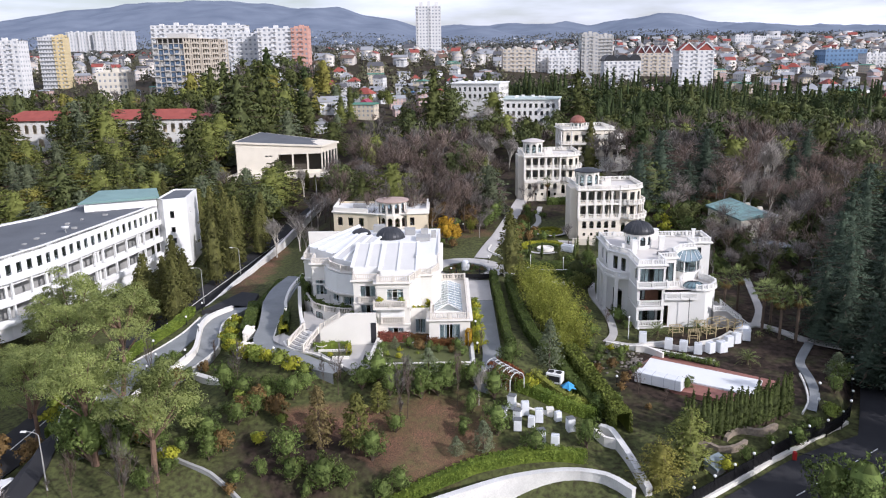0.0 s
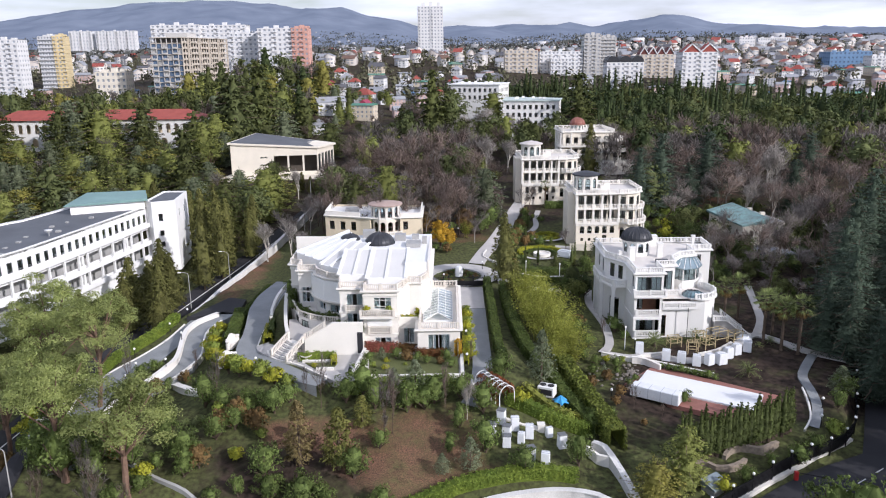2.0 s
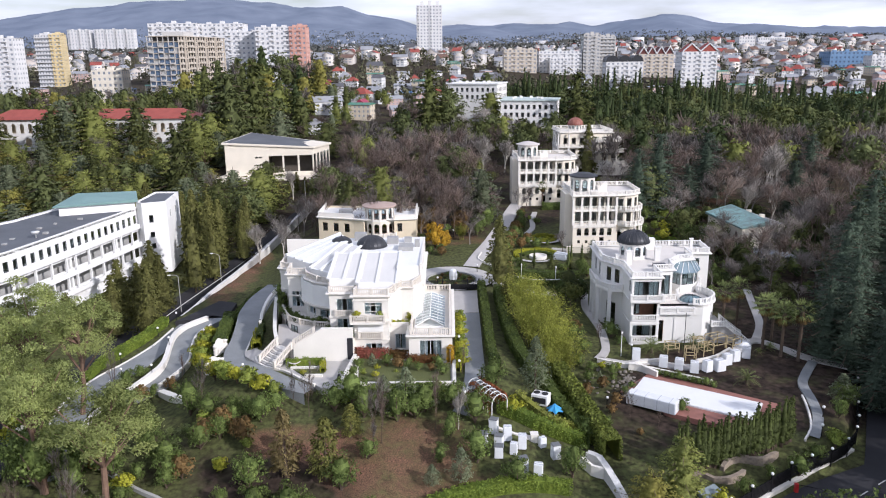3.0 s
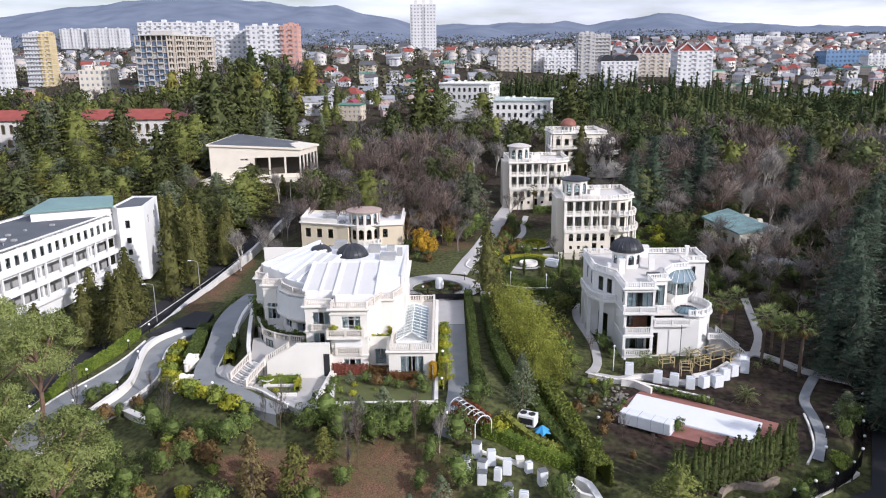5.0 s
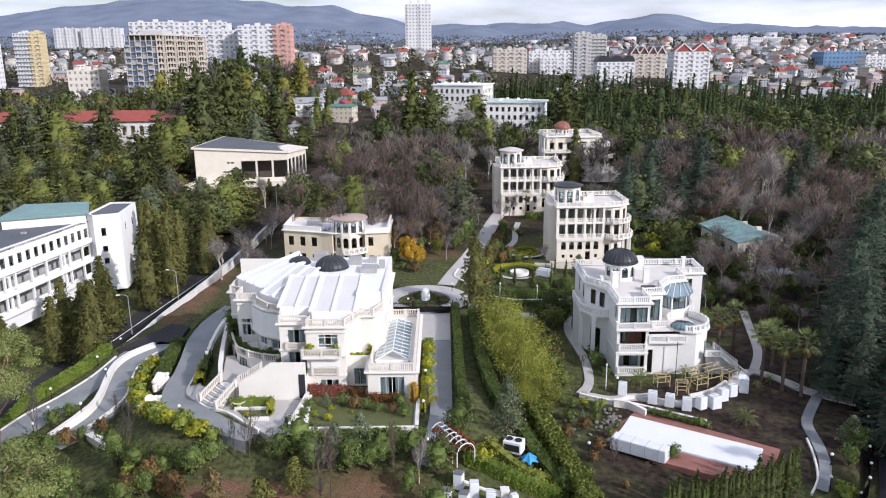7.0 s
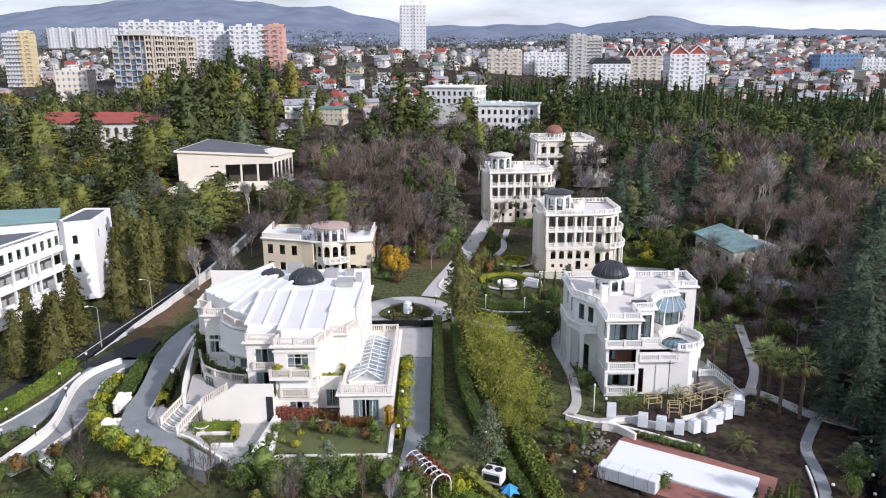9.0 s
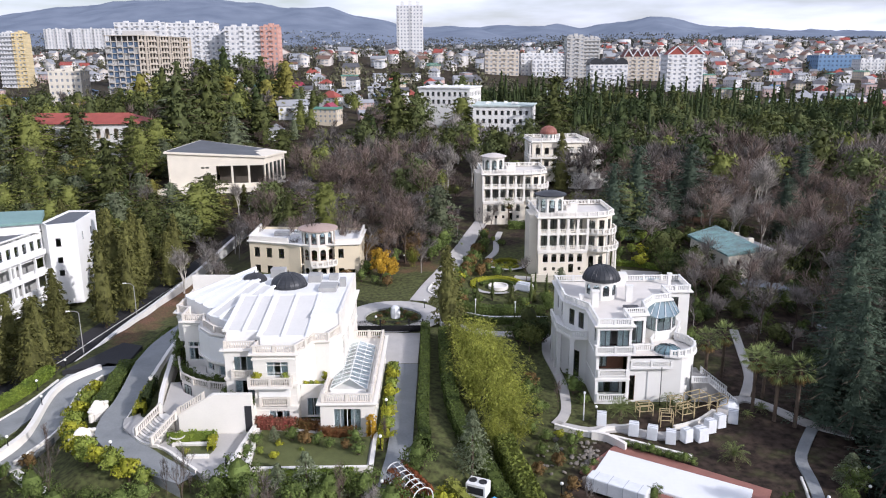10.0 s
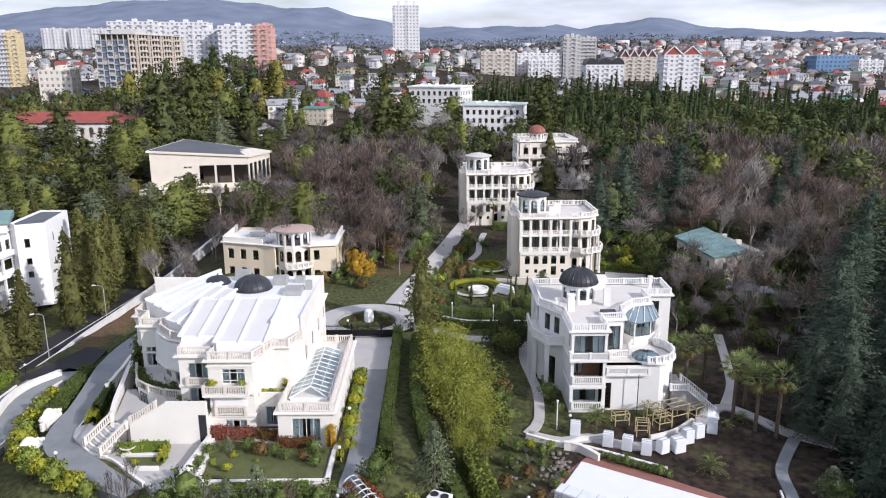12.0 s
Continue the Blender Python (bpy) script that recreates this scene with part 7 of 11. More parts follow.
SOFT = {}


def card_mesh(name, c, n, size, material, aspect=0.55, up=None, soft=None, core=None):
    """Many small leaves: centres c, facing n, half-sizes; up gives the long axis; soft, the heart from which the crown is rounded."""
    k = len(c)
    n = n / (np.linalg.norm(n, axis=1, keepdims=True) + 1e-9)
    if soft is not None:
        o = c - soft
        o /= np.linalg.norm(o, axis=1, keepdims=True) + 1e-9
        n = np.where(np.sum(n * o, 1, keepdims=True) < -0.2, -n, n)
    t = RNG.normal(size=(k, 3)) if up is None else up + 0.25 * RNG.normal(size=(k, 3))
    t -= n * np.sum(t * n, 1, keepdims=True)
    t /= np.linalg.norm(t, axis=1, keepdims=True) + 1e-9
    b = np.cross(n, t)
    s = np.asarray(size).reshape(-1, 1) * np.ones((k, 1))
    fold = n * s * 0.12
    v = np.stack([c - t * s - b * s * aspect * 0.4, c + t * s * 0.1 - b * s * aspect + fold, c + t * s, c - t * s * 0.1 + b * s * aspect + fold], 1).reshape(-1, 3)
    if core is not None:
        cv, cf = core
        v = np.concatenate([v, cv[cf].reshape(-1, 3)])
        k += len(cf)
    me = arr_mesh(name, v, np.arange(4 * k).reshape(-1, 4), material, soft is not None)
    if soft is not None:
        o = 0.7 * n + 0.9 * o
        o /= np.linalg.norm(o, axis=1, keepdims=True) + 1e-9
        if core is not None:
            mo = cv[cf].reshape(-1, 3) * np.array([1, 1, 0.0])
            mo = mo / (np.linalg.norm(mo, axis=1, keepdims=True) + 1e-9) + np.array([0, 0, 0.5])
            o = np.concatenate([np.repeat(o, 4, 0), mo / np.linalg.norm(mo, axis=1, keepdims=True)])
        else:
            o = np.repeat(o, 4, 0)
        me.normals_split_custom_set(o)
        SOFT[me.as_pointer()] = (v, o)
    return me


def core_rings(radii, zs, n=8):
    """The dense heart of a crown: uneven rings joined into a closed shape."""
    v, f = [], []
    for r, z in zip(radii, zs):
        a = np.arange(n) * 2 * math.pi / n + RNG.uniform(0, 0.3)
        q = r * RNG.uniform(0.8, 1.12, n)
        v.append(np.stack([q * np.cos(a), q * np.sin(a), z + 0.12 * r * RNG.normal(size=n)], 1))
    for i in range(len(zs) - 1):
        for k in range(n):
            f.append((i * n + k, i * n + (k + 1) % n, (i + 1) * n + (k + 1) % n, (i + 1) * n + k))
    return np.concatenate(v), np.array(f)


def clumps(centres, radii, per, flat=1.0):
    """Leaf places and facings on the shells of many small clumps."""
    cs, ns = [], []
    for c, r in zip(centres, radii):
        d = RNG.normal(size=(per, 3))
        d /= np.linalg.norm(d, axis=1, keepdims=True)
        d[:, 2] = np.where(d[:, 2] < -0.35, -d[:, 2], d[:, 2])
        rad = r * RNG.uniform(0.6, 1.05, (per, 1))
        cs.append(np.asarray(c) + d * rad * np.array([1, 1, flat]))
        ns.append(d + 0.6 * RNG.normal(size=(per, 3)))
    return np.concatenate(cs), np.concatenate(ns)


def trunk_mesh(path, radii, material, branches=(), n=7):
    bm = bmesh.new()
    for i in range(len(path) - 1):
        bar(bm, path[i], path[i + 1], radii[i], radii[i + 1], n)
    for a, b, r in branches:
        bar(bm, a, b, r, r * 0.4, 3)
    me = bpy.data.meshes.new("trunk")
    bm.to_mesh(me)
    bm.free()
    me.materials.append(material)
    return me


class Kind:
    """A kind of plant with a few grown forms, placed again and again."""

    def __init__(self, name, label, category, group):
        self.name, self.label, self.category, self.group, self.forms, self.used, self.turn = name, label, category, group, [], [], 0

    def form(self, **meshes):
        ob = new(self.name)
        ob.empty_display_size = 0.3
        tagged(ob, self.label, self.category, self.group)
        for key, me in meshes.items():
            me.name = key
            link(key, me, ob)
        self.forms.append(ob)
        self.used.append(False)

    def put(self, x, y, s=1.0, tall=1.0, rz=None, label="", z=None, lean=0.0):
        i = self.turn % len(self.forms)
        self.turn += 1
        m = pose(x, y, (ground_z(x, y) if z is None else z) - 0.12, lean, 0, random.uniform(0, 360) if rz is None else rz) @ Matrix.Diagonal((s, s, s * tall, 1))
        ob = self.forms[i]
        if self.used[i]:
            ob = copy_thing(ob, m)
        else:
            ob.matrix_basis, self.used[i] = m, True
        return tagged(ob, label)


def grow_pine(material=L_PINE, h=13.5, r=4.3, per=270, size=0.155):
    path = [Vector((0.0, 0.0, 0.0))]
    lean = Vector((RNG.uniform(-0.12, 0.12), RNG.uniform(-0.12, 0.12), 1))
    for i in range(6):
        path.append(path[-1] + lean * h * 0.12 + Vector((RNG.normal(0, 0.12), RNG.normal(0, 0.12), 0)))
    top = path[-1]
    cs, rs, br = [], [], []
    for i in range(58):
        a, q = RNG.uniform(0, 2 * math.pi), math.sqrt(RNG.uniform(0.03, 1))
        c = (top.x + r * q * math.cos(a), top.y + r * q * math.sin(a), top.z + 0.22 * h * (1 - q ** 2) + RNG.uniform(-4.2, 1.6) * (1 - 0.45 * q))
        cs.append(c)
        rs.append(RNG.uniform(0.8, 1.5))
        if i < 16:
            br.append((path[3 + i % 3], c, 0.11))
    c, n = clumps(cs, rs, per, 0.6)
    rad = [0.30, 0.27, 0.25, 0.22, 0.19, 0.15, 0.1]
    return trunk_mesh(path, rad, BARKPINE, br), card_mesh("crown", c, n, RNG.uniform(0.5, 1.1, len(c)) * size, material, 0.34, soft=np.array([top.x, top.y, top.z - 2.0]))


def grow_conifer(material=L_CON, h=12.0, r=2.6, n=2600, size=0.34, belly=0.25, point=0.75, ragged=0.18):
    """A dense pointed conifer whose sprays droop a little."""
    m = n // 10
    t = RNG.uniform(0.03, 1, m) ** 1.15
    a = RNG.uniform(0, 2 * math.pi, m)
    ph = RNG.uniform(0, 6.28)
    env = r * np.where(t < belly, 0.72 + 0.28 * t / belly, (np.clip(1 - t, 0, 1) / (1 - belly)) ** point) * (1 + ragged * np.sin(a * 3 + 9 * t + ph) + ragged * 0.6 * np.sin(a * 5 - 17 * t) + RNG.normal(0, 0.08, m))
    q = np.sqrt(RNG.uniform(0.45, 1, m))
    base = np.stack([env * q * np.cos(a), env * q * np.sin(a), 0.6 + t * (h - 0.6)], 1)
    cs, ns = clumps(base, (0.42 + 0.25 * (1 - t)) * min(1.0, r / 2.2), 10, 0.7)
    out = np.repeat(np.stack([np.cos(a), np.sin(a), np.full(m, -0.35)], 1), 10, 0)
    tm = trunk_mesh([(0, 0, 0), (0, 0, h * 0.5), (0, 0, h * 0.95)], [0.22, 0.14, 0.03], BARK, n=5)
    heart = np.stack([0 * cs[:, 0], 0 * cs[:, 0], cs[:, 2] - 0.35 * r], 1)
    tt = np.linspace(0.04, 0.97, 8)
    core = None if 1.3 < r < 2.3 else core_rings(0.66 * r * np.where(tt < belly, 0.72 + 0.28 * tt / belly, ((1 - tt) / (1 - belly)) ** point), 0.6 + tt * (h - 0.6), 7)
    return tm, card_mesh("crown", cs, ns, RNG.uniform(0.5, 1.15, len(cs)) * size, material, 0.42, out, heart, core)


def grow_cedar(material=L_CEDAR, h=16.0, r=5.5, tiers=9, per=10, size=0.42, flat=0.3, blunt=0.8, step=0.22, peak=1.0, aspect=0.5):
    """A conifer of layered boughs, each a flat plate of sprays; a high peak rounds its head."""
    cs, rs, hs, br = [], [], [], []
    for i in range(tiers):
        t = i / tiers
        z = h * (0.12 + 0.84 * t)
        rt = r * (1 - t ** peak) ** blunt * (0.82 + 0.25 * RNG.uniform()) + 0.4
        k = max(5, int(8 * (1 - t ** peak) + 4))
        a0 = RNG.uniform(0, 6.28)
        for j in range(k):
            a = a0 + 2 * math.pi * j / k + RNG.normal(0, 0.25)
            ln = rt * RNG.uniform(0.6, 1.15)
            dz = RNG.normal(0, 0.3)
            if (i + j) % 3 == 0:
                br.append(((0, 0, z), (ln * math.cos(a), ln * math.sin(a), z - 0.1 * ln), 0.09))
            for q in np.arange(0.35, 1.01, step):
                cs.append((ln * q * math.cos(a) + RNG.normal(0, 0.25), ln * q * math.sin(a) + RNG.normal(0, 0.25), z + dz - 0.13 * ln * q + RNG.normal(0, 0.15)))
                rs.append(RNG.uniform(0.6, 1.0) * (0.7 + 0.05 * ln))
                hs.append((cs[-1][0] * 0.45, cs[-1][1] * 0.45, cs[-1][2] - 1.6))
    c, n = clumps(cs, rs, per, flat)
    n[:, 2] = np.abs(n[:, 2]) + 0.5
    tm = trunk_mesh([(0, 0, 0), (0.1, 0, h * 0.5), (0, 0, h * 0.97)], [0.36, 0.2, 0.04], BARK, br, 5)
    tt = np.linspace(0, 0.97, 2 * tiers)
    core = core_rings((r * (1 - tt ** peak) ** blunt + 0.15) * np.where(np.arange(2 * tiers) % 2, 0.28, 0.42), h * (0.12 + 0.84 * tt) - 0.5, 8)
    out = c - np.repeat(np.array(hs), per, 0) + np.array([0, 0, -1.8])
    return tm, card_mesh("crown", c, n, RNG.uniform(0.5, 1.1, len(c)) * size, material, aspect, out, np.repeat(np.array(hs), per, 0), core)


def grow_round(material, h=9.0, r=3.6, k=42, per=48, size=0.36, stem=0.25, trunk=True, bark=None):
    cs, rs, br = [], [], []
    for i in range(k):
        d = RNG.normal(size=3)
        d /= np.linalg.norm(d)
        q = RNG.uniform(0.45, 0.85)
        c = (d[0] * r * q, d[1] * r * q, h * stem + (h * (1 - stem)) * (0.5 + 0.5 * d[2] * q))
        cs.append(c)
        rs.append(r * RNG.uniform(0.2, 0.36))
        if i < 10:
            br.append(((0, 0, h * stem), c, 0.06))
    c, n = clumps(cs, rs, per, 0.9)
    c[:, 2] = np.maximum(c[:, 2], 0.05)
    tm = trunk_mesh([(0, 0, 0), (0, 0, h * stem), (0, 0, h * 0.7)], [0.04 * h * 0.5 + 0.05, 0.1, 0.04], bark or BARK, br, 5)
    heart = np.repeat(np.array(cs) * np.array([0.6, 0.6, 0.75]), per, 0)
    tt = np.linspace(-0.97, 0.97, 7)
    core = core_rings(0.42 * r * np.sqrt(1 - tt ** 2), np.maximum(h * stem + h * (1 - stem) * (0.5 + 0.36 * tt), 0.03), 8)
    return tm, card_mesh("crown", c, n, RNG.uniform(0.5, 1.1, len(c)) * size, material, 0.5, None, heart, core)


def grow_bare(material=L_TWIG, bark=None, h=11.0, spread=0.42, levels=4, seed=1, twig=0.05, upright=0.9, k=10, base=0.3, thick=0.014, fine=1.0):
    """A leafless tree: forking boughs, then fans of fine rising twigs."""
    rng = random.Random(seed)
    bm = bmesh.new()
    tips = []

    def fork(p, d, length, r, lv):
        q = p + d * length
        bar(bm, p, q, r, r * 0.66, 5 if lv >= levels else 3)
        if lv == 0:
            tips.append((q, d))
            return
        for _ in range(rng.choice((2, 3, 3)) if lv > 1 else 2):
            e = (d + Vector((rng.gauss(0, spread), rng.gauss(0, spread), rng.gauss(0.1, spread * 0.4) + upright * 0.25))).normalized()
            fork(p.lerp(q, rng.uniform(0.55, 1.0)), e, length * rng.uniform(0.62, 0.86), r * 0.6, lv - 1)
        tips.append((q, d))

    fork(Vector((0, 0, 0)), Vector((rng.gauss(0, 0.05), rng.gauss(0, 0.05), 1)).normalized(), h * base, thick * h, levels)
    me = bpy.data.meshes.new("trunk")
    bm.to_mesh(me)
    bm.free()
    me.materials.append(bark or BARKGREY)
    c, u, nrm = [], [], []
    for q, d in tips:
        for _ in range(k):
            e = Vector((d.x + rng.gauss(0, 0.55), d.y + rng.gauss(0, 0.55), d.z + rng.gauss(0.25, 0.4))).normalized()
            ln = h * rng.uniform(0.035, 0.085) * fine
            c.append(q + e * ln - d * rng.uniform(0, 0.06) * h)
            u.append((e.x, e.y, e.z, ln))
            nrm.append((rng.gauss(0, 1), rng.gauss(0, 1), rng.gauss(0, 1)))
    c, u, nrm = np.array(c), np.array(u), np.array(nrm)
    return me, card_mesh("spray", c, np.cross(u[:, :3], nrm), u[:, 3], material, twig / 1.0, u[:, :3] * 6, np.array([0, 0, h * 0.35]))


def frond_palm(h, r_trunk, n, length, fan, dead=True):
    bm = bmesh.new()
    zs = np.linspace(0, h, 9)
    for i in range(8):
        bar(bm, (0, 0, zs[i]), (0, 0, zs[i + 1] + 0.02), r_trunk * (1.15 if i == 0 else 1.06), r_trunk * 0.92, 9)
    tm = bpy.data.meshes.new("trunk")
    bm.to_mesh(tm)
    bm.free()
    tm.materials.append(BARK)

    def fronds(count, lo, hi, ln, material):
        V, F = [], []

        def blade(p, q, w):
            p, q = Vector(p), Vector(q)
            s = (q - p).cross(Vector((0.3, 0.2, 1))).normalized() * w
            i0 = len(V)
            V.extend([p - s * 0.3, p.lerp(q, 0.5) - s, q, p.lerp(q, 0.5) + s])
            F.append((i0, i0 + 1, i0 + 2, i0 + 3))

        for i in range(count):
            a = 2.399 * i + RNG.normal(0, 0.1)
            el = lo + (hi - lo) * (i + 0.5) / count
            d = Vector((math.cos(a) * math.cos(el), math.sin(a) * math.cos(el), math.sin(el)))
            side = Vector((-math.sin(a), math.cos(a), 0))
            if fan:
                hub = Vector((0, 0, h)) + d * ln * 0.5
                blade((0, 0, h), hub, 0.03)
                for k in range(11):
                    t = (k - 5) / 5 * 1.25
                    e = (d * math.cos(t) + side * math.sin(t)).normalized()
                    blade(hub, hub + e * ln * 0.55 + Vector((0, 0, -0.12 * abs(t) - 0.2)), 0.055)
            else:
                prev = Vector((0, 0, h))
                for k in range(1, 9):
                    t = k / 8
                    p = Vector((0, 0, h)) + d * ln * t + Vector((0, 0, -0.75 * ln * t * t * (0.9 - 0.4 * math.sin(el))))
                    blade(prev, p, 0.035)
                    for s in (-1, 1):
                        for o in (0.0, 0.5):
                            b = prev.lerp(p, o)
                            blade(b, b + (side * s * 0.8 + d * 0.55 + Vector((0, 0, -0.2))) * ln * 0.22 * (1.15 - 0.6 * abs(t - 0.45)), 0.05)
                    prev = p
        return arr_mesh("fronds", np.array(V), np.array(F), material)

    out = {"trunk": tm, "fronds": fronds(n, -0.5 if fan else 0.0, 1.35, length, L_PALM)}
    if dead:
        out["dead_fronds"] = fronds(n // 2, -1.35, -0.7, length * 0.75, L_BROWN)
    return out


K = {}
K["pine"] = Kind("pine_tree", "tall pine with a long bare trunk and a loose rounded crown", "pine tree", "pines by the drive")
for _ in range(3):
    t_, c_ = grow_pine()
    K["pine"].form(trunk=t_, crown=c_)
K["conifer"] = Kind("conifer", "dense olive green conifer with a pointed crown", "conifer", "conifers of the park")
for _ in range(3):
    t_, c_ = grow_conifer(n=2200, size=0.3, ragged=0.24)
    K["conifer"].form(trunk=t_, crown=c_)
K["wood_conifer"] = Kind("conifer", "broad layered conifer with drooping boughs in the mixed wood", "conifer", "conifers of the wood")
for i in range(6):
    t_, c_ = grow_cedar((W_GREEN, W_OLIVE, W_DARK, W_GREEN, W_BLUE, W_DARK)[i], (13, 12, 14, 12.5, 13, 11.5)[i], (6.2, 7.0, 5.4, 7.2, 5.8, 6.2)[i], 10, 12, 0.33, (0.42, 0.5, 0.45, 0.36, 0.36, 0.55)[i], (0.6, 0.5, 0.7, 0.5, 0.62, 0.5)[i], 0.25, (2.0, 2.6, 1.6, 2.4, 1.8, 2.6)[i])
    K["wood_conifer"].form(trunk=t_, crown=c_)
K["umbrella_pine"] = Kind("pine_tree", "umbrella pine with a broad flat crown among other trees", "pine tree", "umbrella pines of the wood")
for i in range(2):
    t_, c_ = grow_pine((W_GREEN, W_OLIVE)[i], 11.0, 5.4, 40, 0.48)
    K["umbrella_pine"].form(trunk=t_, crown=c_)
K["cedar"] = Kind("cedar_tree", "spreading cedar with layered blue-green boughs", "cedar tree", "cedars of the park")
for i in range(3):
    t_, c_ = grow_cedar((W_DARK, W_DARK, L_CEDAR)[i], 16, 6.4, 10, 7, 0.5, 0.28, 0.72, 0.24, 1.15)
    K["cedar"].form(trunk=t_, crown=c_)
K["dark_cedar"] = Kind("cedar_tree", "large dark cedar with fine drooping boughs", "cedar tree", "dark cedars at the edge of the park")
for i in range(2):
    t_, c_ = grow_cedar(leafmat("dark_cedar_needles", (0.085, 0.118, 0.080), (0.040, 0.058, 0.040), 0.35, 0.15, False), (17, 19)[i], (7.2, 6.6)[i], 17, 15, 0.25, 0.2, 0.85, 0.17, 1.1, 0.34)
    K["dark_cedar"].form(trunk=t_, crown=c_)
K["thicket"] = Kind("evergreen_shrub", "dark dense evergreen shrub under bare trees", "shrub", "undergrowth of the wood")
for i in range(3):
    t_, c_ = grow_round((W_DARK, L_CYP, L_DHEDGE)[i], 3.4, 2.3, 28, 24, 0.17, 0.06)
    K["thicket"].form(stem=t_, foliage=c_)
K["cypress"] = Kind("cypress_tree", "slim dark columnar cypress", "cypress", "cypresses of the park")
for i in range(2):
    t_, c_ = grow_conifer(L_CYP, 12, 1.15, 520, 0.32, 0.2, 0.5)
    K["cypress"].form(trunk=t_, crown=c_)
K["row_cypress"] = Kind("cypress_tree", "slim green cypress in a close row", "cypress", "cypress row by the pool")
for i in range(2):
    t_, c_ = grow_conifer(leafmat("row_cypress_needles", (0.085, 0.115, 0.045), (0.045, 0.062, 0.027)), 6.8, 0.7, 620, 0.15, 0.35, 0.75, 0.05)
    K["row_cypress"].form(trunk=t_, crown=c_)
K["round"] = Kind("evergreen_tree", "broad evergreen tree with a rounded crown", "evergreen tree", "evergreens of the wood")
for i in range(4):
    t_, c_ = grow_round((W_GREEN, W_DARK, W_DARK, L_CEDAR)[i], 10, 4.6, 44, 26, 0.43)
    K["round"].form(trunk=t_, crown=c_)
K["bare"] = Kind("bare_tree", "leafless grey-brown deciduous tree", "bare tree", "bare trees of the wood")
for i in range(4):
    t_, c_ = grow_bare(L_TWIG, (BARKGREY, BARK, BARKGREY, BARK)[i], 12.5, 0.50, 4, 20 + i, 0.030, 0.75, 12, 0.30, 0.014, 1.05)
    K["bare"].form(trunk=t_, spray=c_)
K["bare_red"] = Kind("bare_tree", "leafless tree with reddish brown twigs", "bare tree", "bare trees of the wood")
for i in range(3):
    t_, c_ = grow_bare(L_TWIGR, BARK, 12.5, 0.46, 4, 40 + i, 0.030, 0.85, 12, 0.31, 0.013, 1.05)
    K["bare_red"].form(trunk=t_, spray=c_)
K["bare_pale"] = Kind("bare_tree", "large leafless tree with pale grey boughs", "bare tree", "pale bare trees")
for i in range(2):
    t_, c_ = grow_bare(L_TWIGW, mat("pale_bark", (0.58, 0.54, 0.48), 0.9, 0.3, 0.6, 8.0, 0.3), 14, 0.40, 5, 60 + i, 0.024, 1.0, 7, 0.26, 0.016, 1.0)
    K["bare_pale"].form(trunk=t_, spray=c_)
K["bare_shrub"] = Kind("bare_shrub", "slim leafless garden tree with thin grey-brown twigs", "shrub", "bare shrubs of the garden")
for i in range(3):
    t_, c_ = grow_bare((L_TWIG, L_TWIGR, L_TWIG)[i], BARK, 5, 0.30, 4, 80 + i, 0.045, 1.2, 8, 0.34, 0.013, 0.85)
    K["bare_shrub"].form(trunk=t_, spray=c_)
K["laurel"] = Kind("laurel_bush", "rounded dense dark green laurel bush", "bush", "bushes of the garden")
for i in range(4):
    t_, c_ = grow_round(L_LAUREL, 2.3, 1.25, 30, 42, 0.085, 0.05)
    K["laurel"].form(stem=t_, foliage=c_)
K["yellow_bush"] = Kind("bush", "bright yellow-green rounded bush", "bush", "bushes of the garden")
for i in range(2):
    t_, c_ = grow_round(L_YELLOW if i else mat("bright_leaves", (0.27, 0.31, 0.055), 0.65, 0.3, 2.5, 3.0, 0.0, col2=(0.14, 0.19, 0.04), island=0.45, obj=0.18, spec=0.15), 2.3, 1.2, 26, 28, 0.15, 0.1)
    K["yellow_bush"].form(stem=t_, foliage=c_)
K["gold"] = Kind("bush", "tall bush with golden autumn leaves", "bush", "golden bushes")
t_, c_ = grow_round(L_GOLD, 4.5, 1.7, 34, 40, 0.19, 0.04)
K["gold"].form(stem=t_, foliage=c_)
K["brown_bush"] = Kind("bush", "bush with thin brown leaves", "bush", "brown bushes")
t_, c_ = grow_round(L_BROWN, 3.2, 1.7, 24, 26, 0.22, 0.1)
K["brown_bush"].form(stem=t_, foliage=c_)
K["blue"] = Kind("blue_conifer", "loose silvery blue-green conifer", "conifer", "blue conifers")
for i in range(2):
    t_, c_ = grow_conifer(L_BLUEC, 7.5, 2.1, 2400, 0.2, 0.3, 0.85)
    K["blue"].form(trunk=t_, crown=c_)
K["weeping"] = Kind("weeping_conifer", "drooping light green weeping conifer", "conifer", "weeping conifers")
for i in range(2):
    m_ = (leafmat("weeping_needles", (0.21, 0.225, 0.085), (0.11, 0.125, 0.05), 0.45), leafmat("dry_weeping_needles", (0.20, 0.17, 0.10), (0.11, 0.095, 0.058), 0.45))[i]
    t_, c_ = grow_conifer(m_, 6.6, 1.5, 2600, 0.19, 0.3, 0.62, 0.3)
    K["weeping"].form(trunk=t_, crown=c_)
K["bamboo"] = Kind("bamboo", "tall feathery yellow-green bamboo clump", "bamboo", "bamboo grove")
